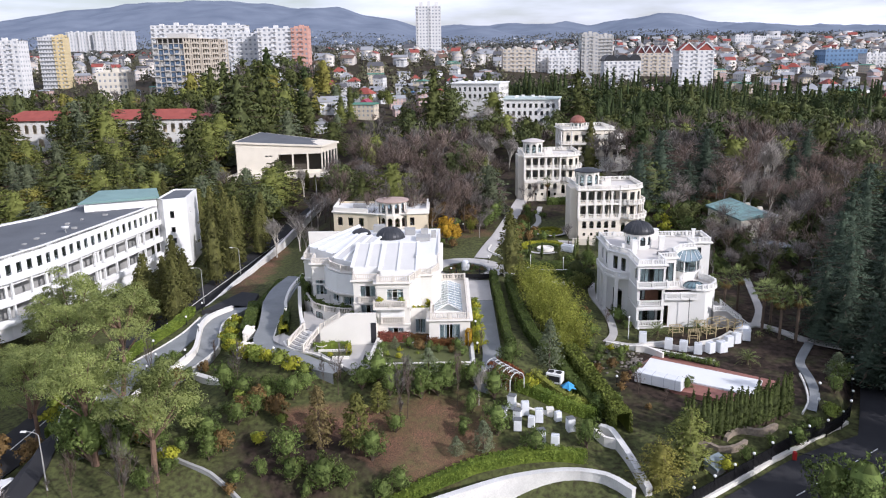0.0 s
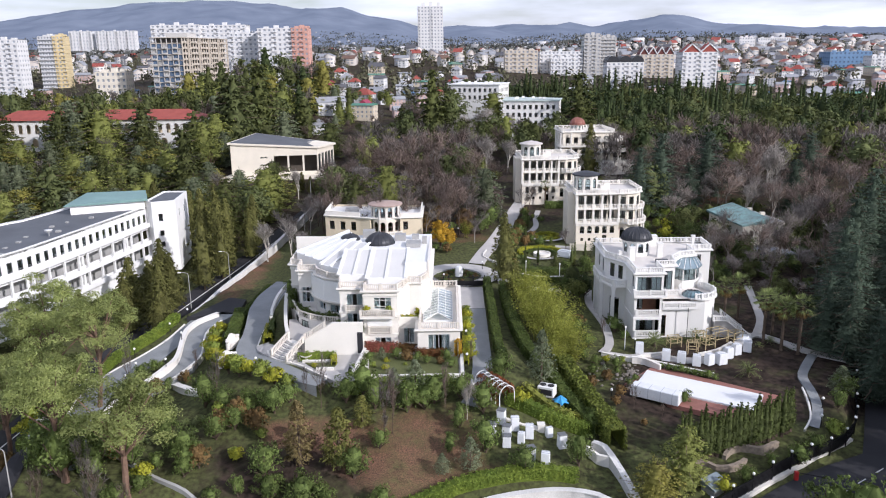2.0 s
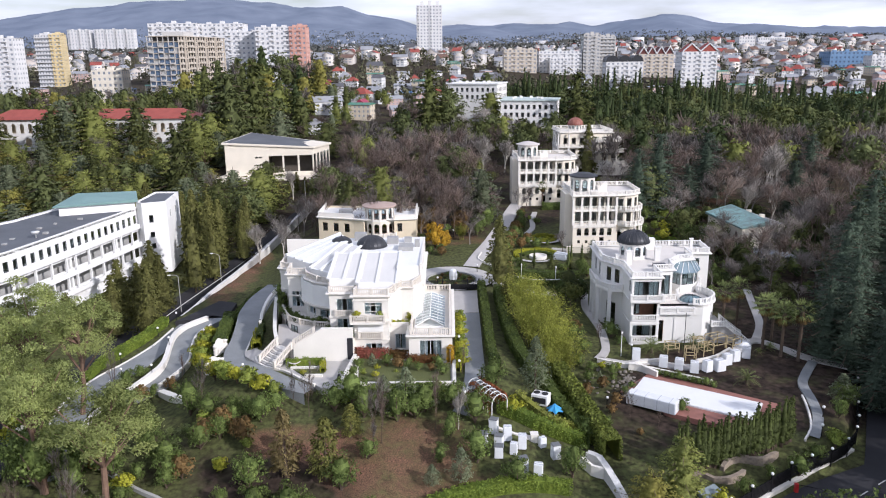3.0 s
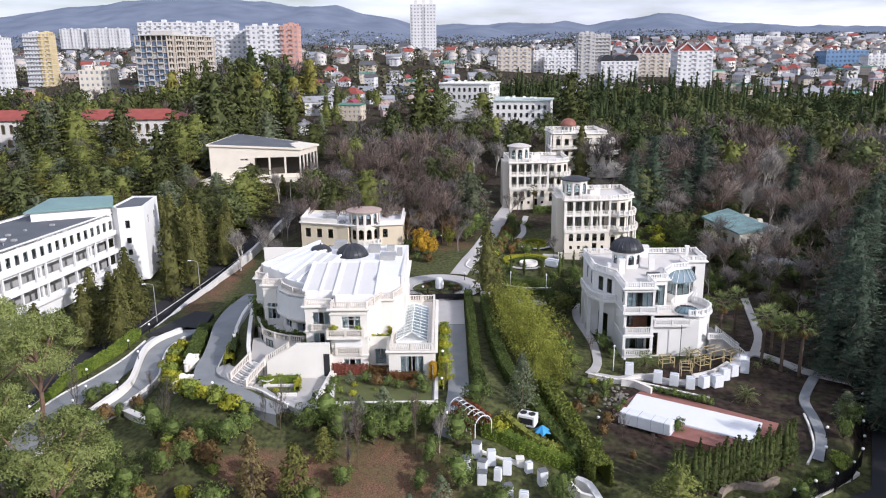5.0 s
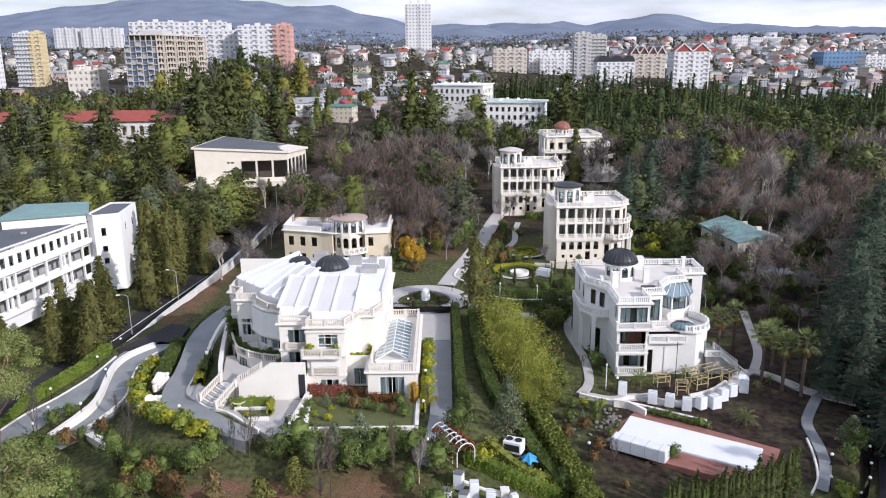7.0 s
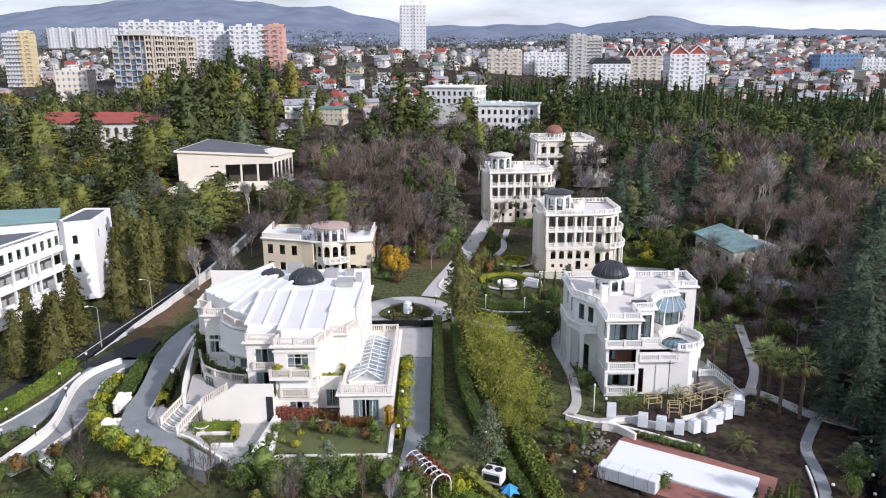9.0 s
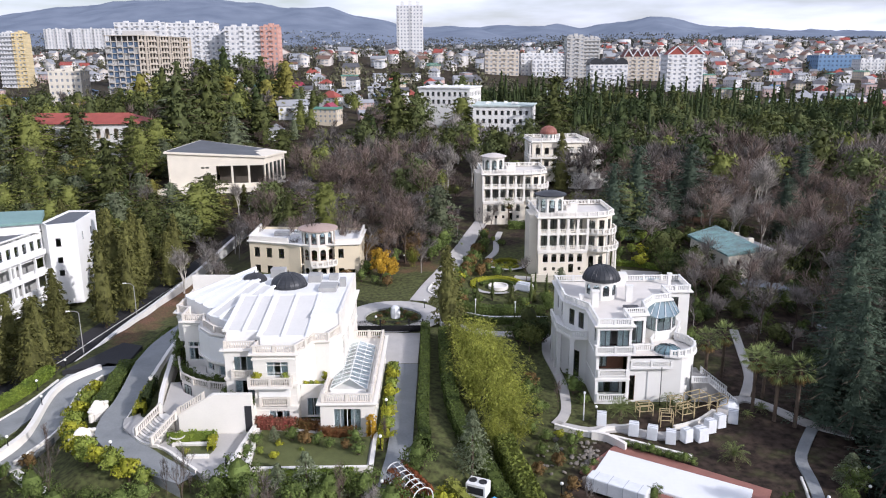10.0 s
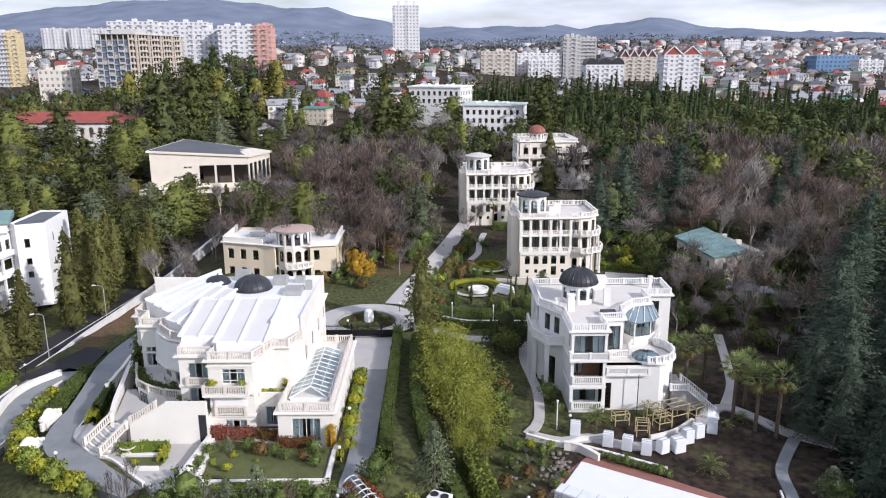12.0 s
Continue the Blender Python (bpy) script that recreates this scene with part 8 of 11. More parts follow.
for i in range(3):
    cs, ns, up_ = [], [], []
    bm = bmesh.new()
    for j in range(21):
        a, q = RNG.uniform(0, 6.28), RNG.uniform(0.1, 1.0)
        tall_ = RNG.uniform(0.72, 1.08)
        d = Vector((math.cos(a) * q, math.sin(a) * q, 0))
        prev = d * 1.0
        for s in range(1, 6):
            t = s / 5
            p = (d * (1.0 + 2.5 * t * t) + Vector((0, 0, 7.2 * t * (1 - 0.28 * q * t)))) * tall_
            bar(bm, prev, p, 0.03, 0.02, 3)
            prev = p
            if s > 1:
                for _ in range(32):
                    cs.append(p + Vector((RNG.normal(0, 0.40), RNG.normal(0, 0.40), RNG.normal(0, 0.42))))
                    ns.append((RNG.normal(0, 0.6), RNG.normal(0, 0.6), 1))
                    up_.append((d.x, d.y, -0.8))
    tm = bpy.data.meshes.new("canes")
    bm.to_mesh(tm)
    bm.free()
    tm.materials.append(L_BAMBOO)
    K["bamboo"].form(cane=tm, foliage=card_mesh("foliage", np.array(cs), np.array(ns), RNG.uniform(0.12, 0.24, len(cs)), L_BAMBOO, 0.26, np.array(up_) * 2))
K["fan_palm"] = Kind("palm_tree", "tall palm with a shaggy feathery crown on a slim trunk", "palm tree", "fan palms")
K["fan_palm"].form(**frond_palm(7.6, 0.24, 26, 2.4, True))
K["fan_palm"].form(**frond_palm(6.9, 0.24, 28, 2.5, True))
K["date_palm"] = Kind("palm_tree", "low date palm with arching feathery fronds", "palm tree", "date palms")
K["date_palm"].form(**frond_palm(1.6, 0.32, 28, 3.6, False, False))

# pines and conifers by the left drive and the long building
for x, y, s, tl, rz in ((-42.6, 83.4, 1.2, 1.05, 20), (-54.0, 103.0, 1.0, 1.0, 140), (-46.2, 100.6, 1.15, 1.05, 80), (-58.0, 112.0, 1.15, 1.0, 200), (-63.0, 118.0, 1.1, 1.0, 300), (-57.0, 96.0, 1.0, 0.9, 10), (-34.4, 80.6, 1.15, 0.74, 250), (-62.0, 104.0, 1.0, 0.9, 60)):
    K["pine"].put(x, y, s, tl, rz)
for x, y, s, tl in ((-50.5, 136.0, 1.05, 1.0), (-53.0, 143.0, 1.05, 1.1), (-56.5, 147.0, 1.0, 1.0), (-58.5, 140.0, 0.95, 1.0), (-61.5, 150.0, 0.9, 0.95), (-54.0, 152.0, 1.0, 1.0), (-60.5, 164.0, 0.9, 1.0), (-51.0, 163.0, 1.0, 1.35), (-49.0, 170.0, 1.0, 1.25), (-51.0, 176.0, 1.1, 1.2), (-56.0, 180.0, 1.1, 1.2),
                    (-52.0, 186.0, 1.1, 1.1), (-46.0, 184.0, 0.9, 1.1), (-70.5, 127.0, 0.8, 0.9), (-67.0, 140.0, 0.85, 0.85), (-74.0, 118.0, 0.8, 0.8), (-47.0, 192.0, 1.0, 1.0), (-57.0, 194.0, 1.1, 1.1), (-64.0, 196.0, 1.1, 1.0), (-72.0, 194.0, 1.1, 1.1)):
    K["conifer"].put(x, y, s, tl)
for x, y, s in ((-39.5, 173.2, 0.85), (-34.3, 175.0, 0.75), (93.0, 222.0, 1.5), (88.0, 217.0, 1.35), (98.0, 226.0, 1.4), (90.0, 208.0, 0.9), (5.0, 286.0, 1.15), (12.0, 290.0, 1.2), (18.0, 284.0, 1.1), (-2.0, 284.0, 1.0), (-44.0, 236.0, 1.0), (-36.0, 244.0, 1.0), (-150.0, 420.0, 1.6)):
    K["bare_pale"].put(x, y, s)
for x, y, s in ((-31.0, 166.0, 0.75), (-29.0, 160.0, 0.65), (-35.0, 180.0, 0.9), (-28.0, 183.0, 0.9), (-9.0, 185.0, 0.8), (1.0, 178.0, 0.8), (6.0, 186.0, 0.9), (-15.0, 187.0, 0.9), (-21.0, 184.0, 0.9), (28.2, 170.5, 0.7), (21.0, 197.0, 0.75), (23.6, 206.0, 0.7)):
    K["bare"].put(x, y, s)
# garden before the front villa
for x, y, s in ((-24.3, 95.7, 1.1), (-22.4, 95.1, 1.25), (-19.0, 96.1, 1.3), (-11.6, 96.0, 1.5), (-22.3, 81.6, 1.05), (-19.6, 83.8, 1.5), (-18.6, 81.2, 1.2), (-14.6, 80.4, 1.2), (-16.6, 79.8, 1.0), (-12.2, 80.6, 1.1), (-6.6, 88.2, 1.0), (-9.2, 83.7, 1.2), (1.9, 87.5, 1.1), (-0.1, 95.8, 1.5), (6.2, 93.9, 1.3), (8.6, 99.0, 1.0),
                (-7.7, 94.8, 1.4), (-3.5, 94.2, 1.6), (-1.3, 94.7, 1.3), (6.2, 87.5, 1.1), (-5.6, 80.2, 1.2), (-7.6, 79.6, 1.1), (-27.6, 95.6, 1.2), (-30.4, 97.1, 1.2), (3.1, 91.4, 1.3), (-33.0, 89.8, 1.1), (-27.0, 90.0, 1.2), (-30.0, 87.0, 1.2), (-34.6, 94.0, 1.4), (-25.0, 91.5, 1.0), (-36.0, 86.0, 1.3), (-9.4, 97.0, 1.3), (1.5, 97.2, 1.4), (3.4, 96.4, 1.2), (10.6, 84.2, 1.1), (17.2, 86.2, 1.0), (20.0, 93.6, 1.1)):
    K["laurel"].put(x, y, s * random.uniform(0.9, 1.1), random.uniform(0.95, 1.2))
for x, y, s, tl in ((-2.5, 96.4, 0.75, 0.6), (-5.2, 95.6, 0.65, 0.62), (0.6, 96.9, 0.6, 0.5), (14.4, 100.6, 1.1, 1.25)):
    K["blue"].put(x, y, s * 1.1, tl * 1.5 if x < 10 else tl)
K["bare_pale"].put(4.1, 92.8, 0.42, 1.5, label="slim pale leafless tree beside the boxes")
K["weeping"].put(-11.1, 85.0, 1.15, 1.05)
K["weeping"].put(-15.8, 85.5, 1.1, 1.15)
K["weeping"].put(-9.0, 91.5, 0.7, 0.8)
for x, y, s, tl in ((4.3, 84.8, 0.5, 0.5), (1.0, 84.2, 0.42, 0.42)):
    K["blue"].put(x, y, s * 1.5, tl * 2)
for x, y, s, tl in ((-6.2, 90.2, 1.2, 1.5), (-5.2, 90.6, 0.9, 1.5), (-14.7, 97.6, 0.55, 0.9), (-17.0, 97.4, 0.5, 0.9), (10.1, 85.2, 0.5, 0.7), (2.9, 91.9, 0.7, 1.5), (-38.0, 80.0, 1.0, 0.9), (-42.0, 76.0, 1.1, 0.9), (-46.0, 78.0, 1.0, 1.0), (-36.0, 75.0, 1.0, 0.9), (-33.0, 77.0, 0.9, 0.9), (-50.0, 74.0, 1.1, 1.0), (26.6, 98.4, 0.55, 0.8), (29.6, 95.8, 0.45, 0.8), (-34.6, 106.0, 0.55, 1.0),
                    (54.0, 83.0, 1.1, 1.1), (58.0, 80.0, 1.2, 1.1), (60.0, 90.0, 1.1, 1.1), (51.0, 77.0, 1.1, 1.1), (26.4, 119.0, 0.6, 1.0), (-40.0, 73.0, 1.1, 0.9), (-47.0, 71.0, 1.2, 0.9), (-53.0, 79.0, 1.1, 0.9)):
    K["bare_shrub"].put(x, y, s, tl)
for x, y, s in ((-27.0, 101.8, 1.1), (-25.2, 101.0, 1.2), (-23.4, 99.8, 1.2), (-21.4, 98.9, 1.1), (-19.6, 98.2, 1.0), (-35.6, 118.4, 1.3), (-34.4, 115.0, 1.3), (-33.4, 112.0, 1.2), (-32.0, 109.0, 1.1), (-29.4, 105.0, 1.2), (-36.4, 122.2, 1.2), (-36.8, 126.2, 1.1), (-28.0, 103.6, 1.2), (11.2, 95.4, 0.9), (16.9, 93.6, 0.8), (-56.7, 100.9, 1.5), (-59.0, 106.0, 1.4), (-39.0, 91.0, 1.0), (-24.0, 87.0, 0.6), (-6.9, 104.6, 0.35), (-4.2, 103.4, 0.3), (-16.8, 103.2, 0.35)):
    K["yellow_bush"].put(x, y, s)
for x, y, s in ((-27.8, 85.4, 1.0), (-37.7, 86.8, 1.1), (-54.0, 90.0, 1.3), (-60.0, 92.0, 1.4), (-58.0, 86.0, 1.4), (-41.0, 92.0, 0.9), (-6.0, 164.0, 0.9), (1.6, 162.0, 0.7)):
    K["brown_bush"].put(x, y, s)
K["gold"].put(0.2, 166.0, 1.35, 1.1)
K["gold"].put(2.2, 166.2, 0.7)
for x, y in ((-41.5, 89.5), (-38.5, 88.0), (-34.0, 92.0), (-30.0, 93.5), (-43.0, 87.0), (-36.5, 90.6)):
    K["date_palm"].put(x, y, random.uniform(0.5, 0.75))
for i in range(26):
    a_, b_ = random.uniform(-36, -20), random.uniform(79, 96)
    K[("laurel", "laurel", "yellow_bush", "brown_bush", "laurel")[i % 5]].put(a_, b_, random.uniform(0.5, 1.15))
for i in range(12):
    K["date_palm"].put(random.uniform(-46, -30), random.uniform(84, 100) if i % 2 else random.uniform(86, 92), random.uniform(0.35, 0.6))
for x, y, s, k in ((-43.2, 103.4, 1.0, "laurel"), (-41.4, 103.2, 0.9, "bare_shrub"), (-42.2, 101.6, 1.1, "laurel"), (-39.8, 104.6, 0.8, "brown_bush"), (-40.6, 102.0, 0.9, "laurel"), (-44.2, 106.4, 0.8, "bare_shrub"), (-38.6, 105.8, 0.8, "laurel"), (-43.8, 109.6, 0.9, "laurel"), (-42.8, 112.0, 0.8, "laurel"), (-36.6, 107.6, 0.7, "brown_bush"), (-36.0, 110.4, 0.6, "bare_shrub")):
    K[k].put(x, y, s)
for x, y, s in ((-43.4, 86.2, 1.7), (-41.4, 84.8, 1.8), (-45.2, 88.8, 1.5), (-40.6, 87.4, 1.5), (-43.0, 83.4, 1.8), (-46.6, 85.0, 1.7), (-39.4, 83.6, 1.5), (-47.8, 88.2, 1.5), (-50.6, 96.4, 1.2), (-51.6, 101.8, 1.2)):
    K["laurel"].put(x, y, s, 1.15)
for x, y, s, tl in ((-6.1, 89.5, 1.25, 1.3), (-14.7, 95.1, 0.75, 1.1), (1.3, 92.6, 0.8, 1.4), (-13.9, 98.2, 0.5, 1.0), (-28.6, 96.6, 0.7, 1.2), (4.8, 103.2, 0.5, 1.2)):
    K["bare_shrub"].put(x, y, s, tl, label="slim leafless garden tree with reddish brown twigs")
ri = random.Random(5)
for i in range(26):
    a_, q_ = ri.uniform(0, 6.28), 3.9 * math.sqrt(ri.uniform(0.08, 1))
    K[("laurel", "brown_bush", "laurel")[i % 3]].put(3.6 + q_ * math.cos(a_), 146.2 + q_ * math.sin(a_), ri.uniform(0.2, 0.36), 0.7)
for x, y, k in ((25.4, 143.4, 1.5), (27.4, 141.6, 1.2), (23.6, 141.4, 1.1)):
    K["thicket"].put(x, y, k, 1.2, label="dense very dark evergreen beside the garden path")
# garden of the domed villa
for x, y, s in ((34.3, 117.6, 1.15), (41.2, 118.9, 1.1), (45.2, 107.5, 1.1), (52.7, 118.2, 0.6), (50.4, 116.8, 0.5), (40.0, 89.0, 0.5)):
    K["date_palm"].put(x, y, s)
for x, y, s in ((47.6, 125.0, 0.95), (51.4, 128.8, 0.95), (51.7, 118.6, 1.0), (53.5, 116.0, 1.05), (55.5, 114.6, 1.08), (54.5, 122.1, 0.95), (-122.0, 213.0, 1.0), (-119.0, 219.0, 1.0), (-113.0, 222.0, 1.05), (-127.0, 210.0, 1.0), (28.0, 207.4, 0.8), (36.0, 204.0, 0.7), (112.0, 352.0, 1.8), (57.0, 170.0, 0.5), (60.0, 166.0, 0.4), (-100.0, 216.0, 0.9)):
    K["fan_palm"].put(x, y, s)
for i in range(44):
    t = i / 43
    K["row_cypress"].put(29.6 + 15.6 * t + random.gauss(0, 0.12), 87.0 + 3.6 * t + 2.4 * t * t + random.gauss(0, 0.15), random.uniform(0.85, 1.05), random.uniform(0.85, 1.08))
for x, y, s in ((15.4, 132.6, 0.8), (17.8, 131.0, 0.9), (14.8, 128.0, 0.95), (19.0, 127.0, 0.95), (16.6, 124.4, 1.05), (20.0, 122.4, 0.9), (15.0, 121.4, 0.9), (18.0, 119.0, 1.05), (15.8, 116.6, 0.85), (20.2, 116.0, 0.9), (17.8, 113.0, 0.95), (19.6, 110.0, 0.8), (17.4, 108.6, 0.7)):
    K["bamboo"].put(x, y, s * 1.12, 1.0)
K["conifer"].put(12.4, 142.4, 1.0, 1.12, label="tall loose pale green conifer beside the turning circle")
K["conifer"].put(13.4, 133.0, 0.6, 0.9)
for x, y, s in ((25.0, 138.5, 1.0), (26.4, 141.0, 0.9), (24.0, 141.6, 0.9)):
    K["round"].put(x, y, s * 0.5, 0.9, label="dense very dark evergreen beside the domed villa")
for x, y, s, k in ((24.0, 112.0, 0.6, "laurel"), (23.0, 109.0, 0.5, "laurel"), (25.6, 112.6, 0.5, "yellow_bush"), (22.4, 113.6, 0.8, "laurel"), (26.6, 109.0, 0.45, "laurel"), (24.6, 106.6, 0.6, "brown_bush"), (30.0, 120.4, 0.6, "laurel"), (29.2, 123.6, 0.8, "laurel"), (29.6, 128.0, 0.7, "laurel"), (22.0, 104.6, 0.6, "brown_bush"), (33.6, 99.4, 0.75, "laurel"),
                   (23.6, 117.6, 0.9, "laurel"), (22.6, 121.0, 1.0, "laurel"), (23.4, 125.0, 0.9, "brown_bush"), (53.6, 98.0, 1.1, "laurel"), (56.0, 101.0, 1.2, "laurel"), (50.6, 92.6, 1.1, "yellow_bush"), (47.0, 90.0, 0.9, "laurel"), (44.0, 87.6, 0.8, "laurel"), (40.0, 86.0, 0.8, "laurel"), (36.0, 83.4, 0.8, "laurel"), (33.0, 81.6, 0.8, "yellow_bush"), (42.0, 75.0, 2.2, "laurel"), (44.5, 73.0, 2.0, "laurel")):
    K[k].put(x, y, s)
for i in range(9):
    K["laurel"].put(33.6 + 0.82 * i, 110.6 - 0.5 * i, 0.5, 0.8, label="small clipped round shrub in a row above the pool")
for x, y, s, tl in ((55.6, 101.6, 0.7, 0.8),):
    K["blue"].put(x, y, s * 1.35, tl, label="feathery light green conifer by the fence" if x < 50 else "")
for x, y, s, k in ((-7.6, 105.4, 0.28, "blue"), (-9.4, 104.6, 0.42, "laurel"), (-8.6, 102.6, 0.3, "yellow_bush"), (-10.0, 102.8, 0.34, "laurel"), (-5.6, 105.6, 0.38, "laurel"), (-4.0, 104.8, 0.42, "brown_bush"), (-2.6, 104.6, 0.45, "laurel"), (-1.2, 103.8, 0.35, "laurel"), (0.6, 103.6, 0.3, "brown_bush"), (2.2, 102.4, 0.4, "laurel"), (-6.8, 101.6, 0.3, "yellow_bush"), (1.6, 105.0, 0.35, "laurel"), (-3.2, 101.0, 0.26, "laurel")):
    K[k].put(x, y, s * 1.45, z=0.7)
K["wood_conifer"].put(28.6, 82.6, 0.62, 1.05, label="feathery light green conifer by the fence")
K["wood_conifer"].put(24.6, 79.6, 0.5, 1.0, label="feathery light green conifer by the fence")
for x, y, s, k in ((27.4, 104.6, 0.5, "laurel"), (28.6, 106.6, 0.4, "laurel"), (25.4, 101.6, 0.6, "brown_bush"), (26.8, 110.8, 0.55, "laurel"), (24.4, 99.2, 0.5, "brown_bush"), (23.4, 96.6, 0.55, "laurel"), (28.0, 112.4, 0.5, "yellow_bush"), (24.8, 109.6, 0.5, "blue"), (29.4, 101.0, 0.3, "brown_bush"), (27.0, 94.4, 0.35, "brown_bush"), (31.0, 92.6, 0.35, "laurel")):
    K[k].put(x, y, s if k != "blue" else s * 0.5)
# clipped round shrubs along the drive and beds
for i in range(8):
    K["yellow_bush"].put(4.9, 105.8 + 2.7 * i, 0.78, 0.9, label="clipped round shrub along the drive")
for x, y, s, k in ((-9.9, 110.9, 0.36, "yellow_bush"), (-6.7, 110.0, 0.34, "yellow_bush")):
    K[k].put(x, 108.8, s * 1.3, 1.1, z=6.55)
for i in range(4):
    K["yellow_bush"].put(-5.0 + 0.7 * i, 112.0, 0.36, 1.0, z=4.4)
K["yellow_bush"].put(-2.75, 113.4, 0.45, 1.3, z=4.4)
for i in range(9):
    t = i / 8
    K["laurel"].put(-15.4 - 7.6 * t, 114.0 + 5.4 * t * t + 0.6, 0.4, 1.1, z=3.5)
for x, y in ((-24.6, 126.4), (-24.2, 124.8), (-23.4, 122.0), (-11.6, 109.6), (-12.8, 109.4), (-14.0, 109.6), (-14.4, 111.6)):
    K["laurel"].put(x, y, 0.6 if y > 113 else 0.45, 1.4 if y > 113 else 1.0, z=3.5)
for x, y, s in ((1.0, 146.8, 0.35), (2.4, 148.4, 0.3), (5.4, 148.2, 0.35), (6.4, 145.6, 0.3), (4.4, 143.4, 0.3), (2.0, 143.8, 0.35), (0.8, 144.6, 0.3), (6.8, 147.2, 0.25)):
    K["brown_bush"].put(x, y, s, 0.5, label="low brownish rose bed in the planted circle")


# ---- hedges ----
def hedge(pts, w, h, material, label, per=44, size=0.12, category="hedge", z=None):
    """A clipped hedge: a dark core of twigs under a coat of small leaves."""
    line = smooth_line(pts, 0.8)
    e = thing("hedge", label, category, 0, 0, 0, group="hedges")
    bm = bmesh.new()
    rows, cs, ns = [], [], []
    for i, p in enumerate(line):
        t = (line[min(i + 1, len(line) - 1)] - line[max(i - 1, 0)]).normalized()
        s = Vector((t.y, -t.x))
        g = ground_z(p.x, p.y) if z is None else z
        a, b = p + s * w * 0.42, p - s * w * 0.42
        rows.append([bm.verts.new(v) for v in ((a.x, a.y, g - 0.3), (a.x, a.y, g + h * 0.93), (b.x, b.y, g + h * 0.93), (b.x, b.y, g - 0.3))])
        m = int(per * (w + 2 * h))
        q = RNG.uniform(0, w + 2 * h, m)
        along = RNG.uniform(-0.4, 0.4, m)
        wob = 0.08 * math.sin(i * 1.3) + 0.05
        for k in range(m):
            if q[k] < h:
                o, zz, nn = w / 2 + wob, q[k], s
            elif q[k] < h + w:
                o, zz, nn = w / 2 - (q[k] - h), h + wob, None
            else:
                o, zz, nn = -w / 2 - wob, q[k] - h - w, -s
            c = p + t * along[k] + s * o
            cs.append((c.x, c.y, g + zz + RNG.normal(0, 0.05)))
            ns.append((nn.x, nn.y, 0.3) if nn is not None else (0, 0, 1))
    for a, b in zip(rows, rows[1:]):
        for k in range(3):
            bm.faces.new((a[k], b[k], b[k + 1], a[k + 1]))
    part("core", bm, material, e)
    me = card_mesh("foliage", np.array(cs), np.array(ns) + 0.7 * RNG.normal(size=(len(cs), 3)), RNG.uniform(0.6, 1.3, len(cs)) * size, material, 0.6)
    link("foliage", me, e)
    return e


hedge([(8.9, 139.0), (9.0, 125.0), (9.0, 110.0), (9.4, 103.0)], 1.1, 1.9, L_DHEDGE, "tall clipped dark hedge along the drive")
hedge([(11.8, 137.0), (12.0, 122.0), (13.2, 110.0), (15.8, 102.0), (18.6, 96.0), (20.6, 92.2)], 1.5, 1.9, L_DHEDGE, "long dark clipped hedge beside the bamboo")
hedge([(18.4, 107.4), (19.2, 103.0), (20.2, 98.4), (21.4, 93.6), (22.4, 89.4)], 2.0, 2.9, leafmat("bamboo_hedge_leaves", (0.17, 0.21, 0.06), (0.085, 0.115, 0.036), 0.5), "tall feathery bamboo hedge on the slope", per=30, size=0.2)
hedge([(9.6, 95.6), (13.0, 94.0), (16.6, 93.0), (19.4, 92.4)], 1.3, 1.5, L_HEDGE, "clipped green hedge above the boxes")
hedge([(12.0, 97.6), (15.4, 95.0), (19.0, 94.4), (21.6, 93.0)], 1.0, 1.4, mat("golden_hedge_leaves", (0.26, 0.27, 0.05), 0.65, 0.3, 2.5, 3.0, 0.0, col2=(0.14, 0.16, 0.04), island=0.45, spec=0.15), "clipped golden-green hedge above the boxes")
hedge([(-12.0, 76.0), (-5.0, 79.6), (1.0, 81.4), (7.0, 83.0), (12.6, 83.8), (16.4, 83.6)], 1.3, 1.3, L_HEDGE, "clipped green hedge along the retaining wall")
hedge([(-11.8, 97.6), (-8.0, 98.2), (-3.0, 98.6), (1.6, 98.6)], 0.9, 1.3, L_HEDGE, "clipped hedge under the terrace wall")
hedge([(4.3, 104.0), (4.3, 126.0)], 0.5, 0.5, L_YELLOW, "low yellow-green edging hedge along the drive", per=30)
hedge([(-35.0, 133.0), (-34.2, 127.6), (-33.2, 122.0), (-32.6, 117.6)], 1.9, 2.1, L_DHEDGE, "tall dark clipped hedge beside the upper drive")
hedge([(-34.6, 127.6), (-33.6, 140.0), (-32.8, 147.0)], 1.4, 1.3, L_DHEDGE, "dark clipped hedge between the drives")
hedge([(-25.5, 112.8), (-26.1, 116.0), (-26.6, 119.4)], 1.2, 1.0, L_YELLOW, "yellow-green low hedge beside the villa", per=24)
hedge([(-25.4, 114.4), (-26.4, 120.6)], 0.7, 1.7, L_CYP, "row of slim dark conifers beside the villa")
hedge([(-52.4, 92.0), (-53.4, 100.0), (-52.6, 108.0), (-50.2, 117.0), (-47.8, 126.0), (-47.0, 134.0)], 1.3, 1.4, L_HEDGE, "clipped hedge between street and drive")
hedge([(-19.2, 105.6), (-17.0, 106.2), (-14.6, 106.2)], 0.9, 1.0, L_HEDGE, "clipped box bed before the villa", z=0.6)
hedge([(-15.2, 113.6), (-17.0, 114.0), (-19.2, 115.2), (-20.9, 117.0), (-21.9, 119.6)], 0.7, 0.95, L_DHEDGE, "dark shrubs along the balustrade of the curved terrace", z=3.55)
hedge([(-10.8, 109.2), (-14.4, 109.2)], 0.7, 0.8, L_DHEDGE, "dark shrubs above the blind wall", z=3.55)
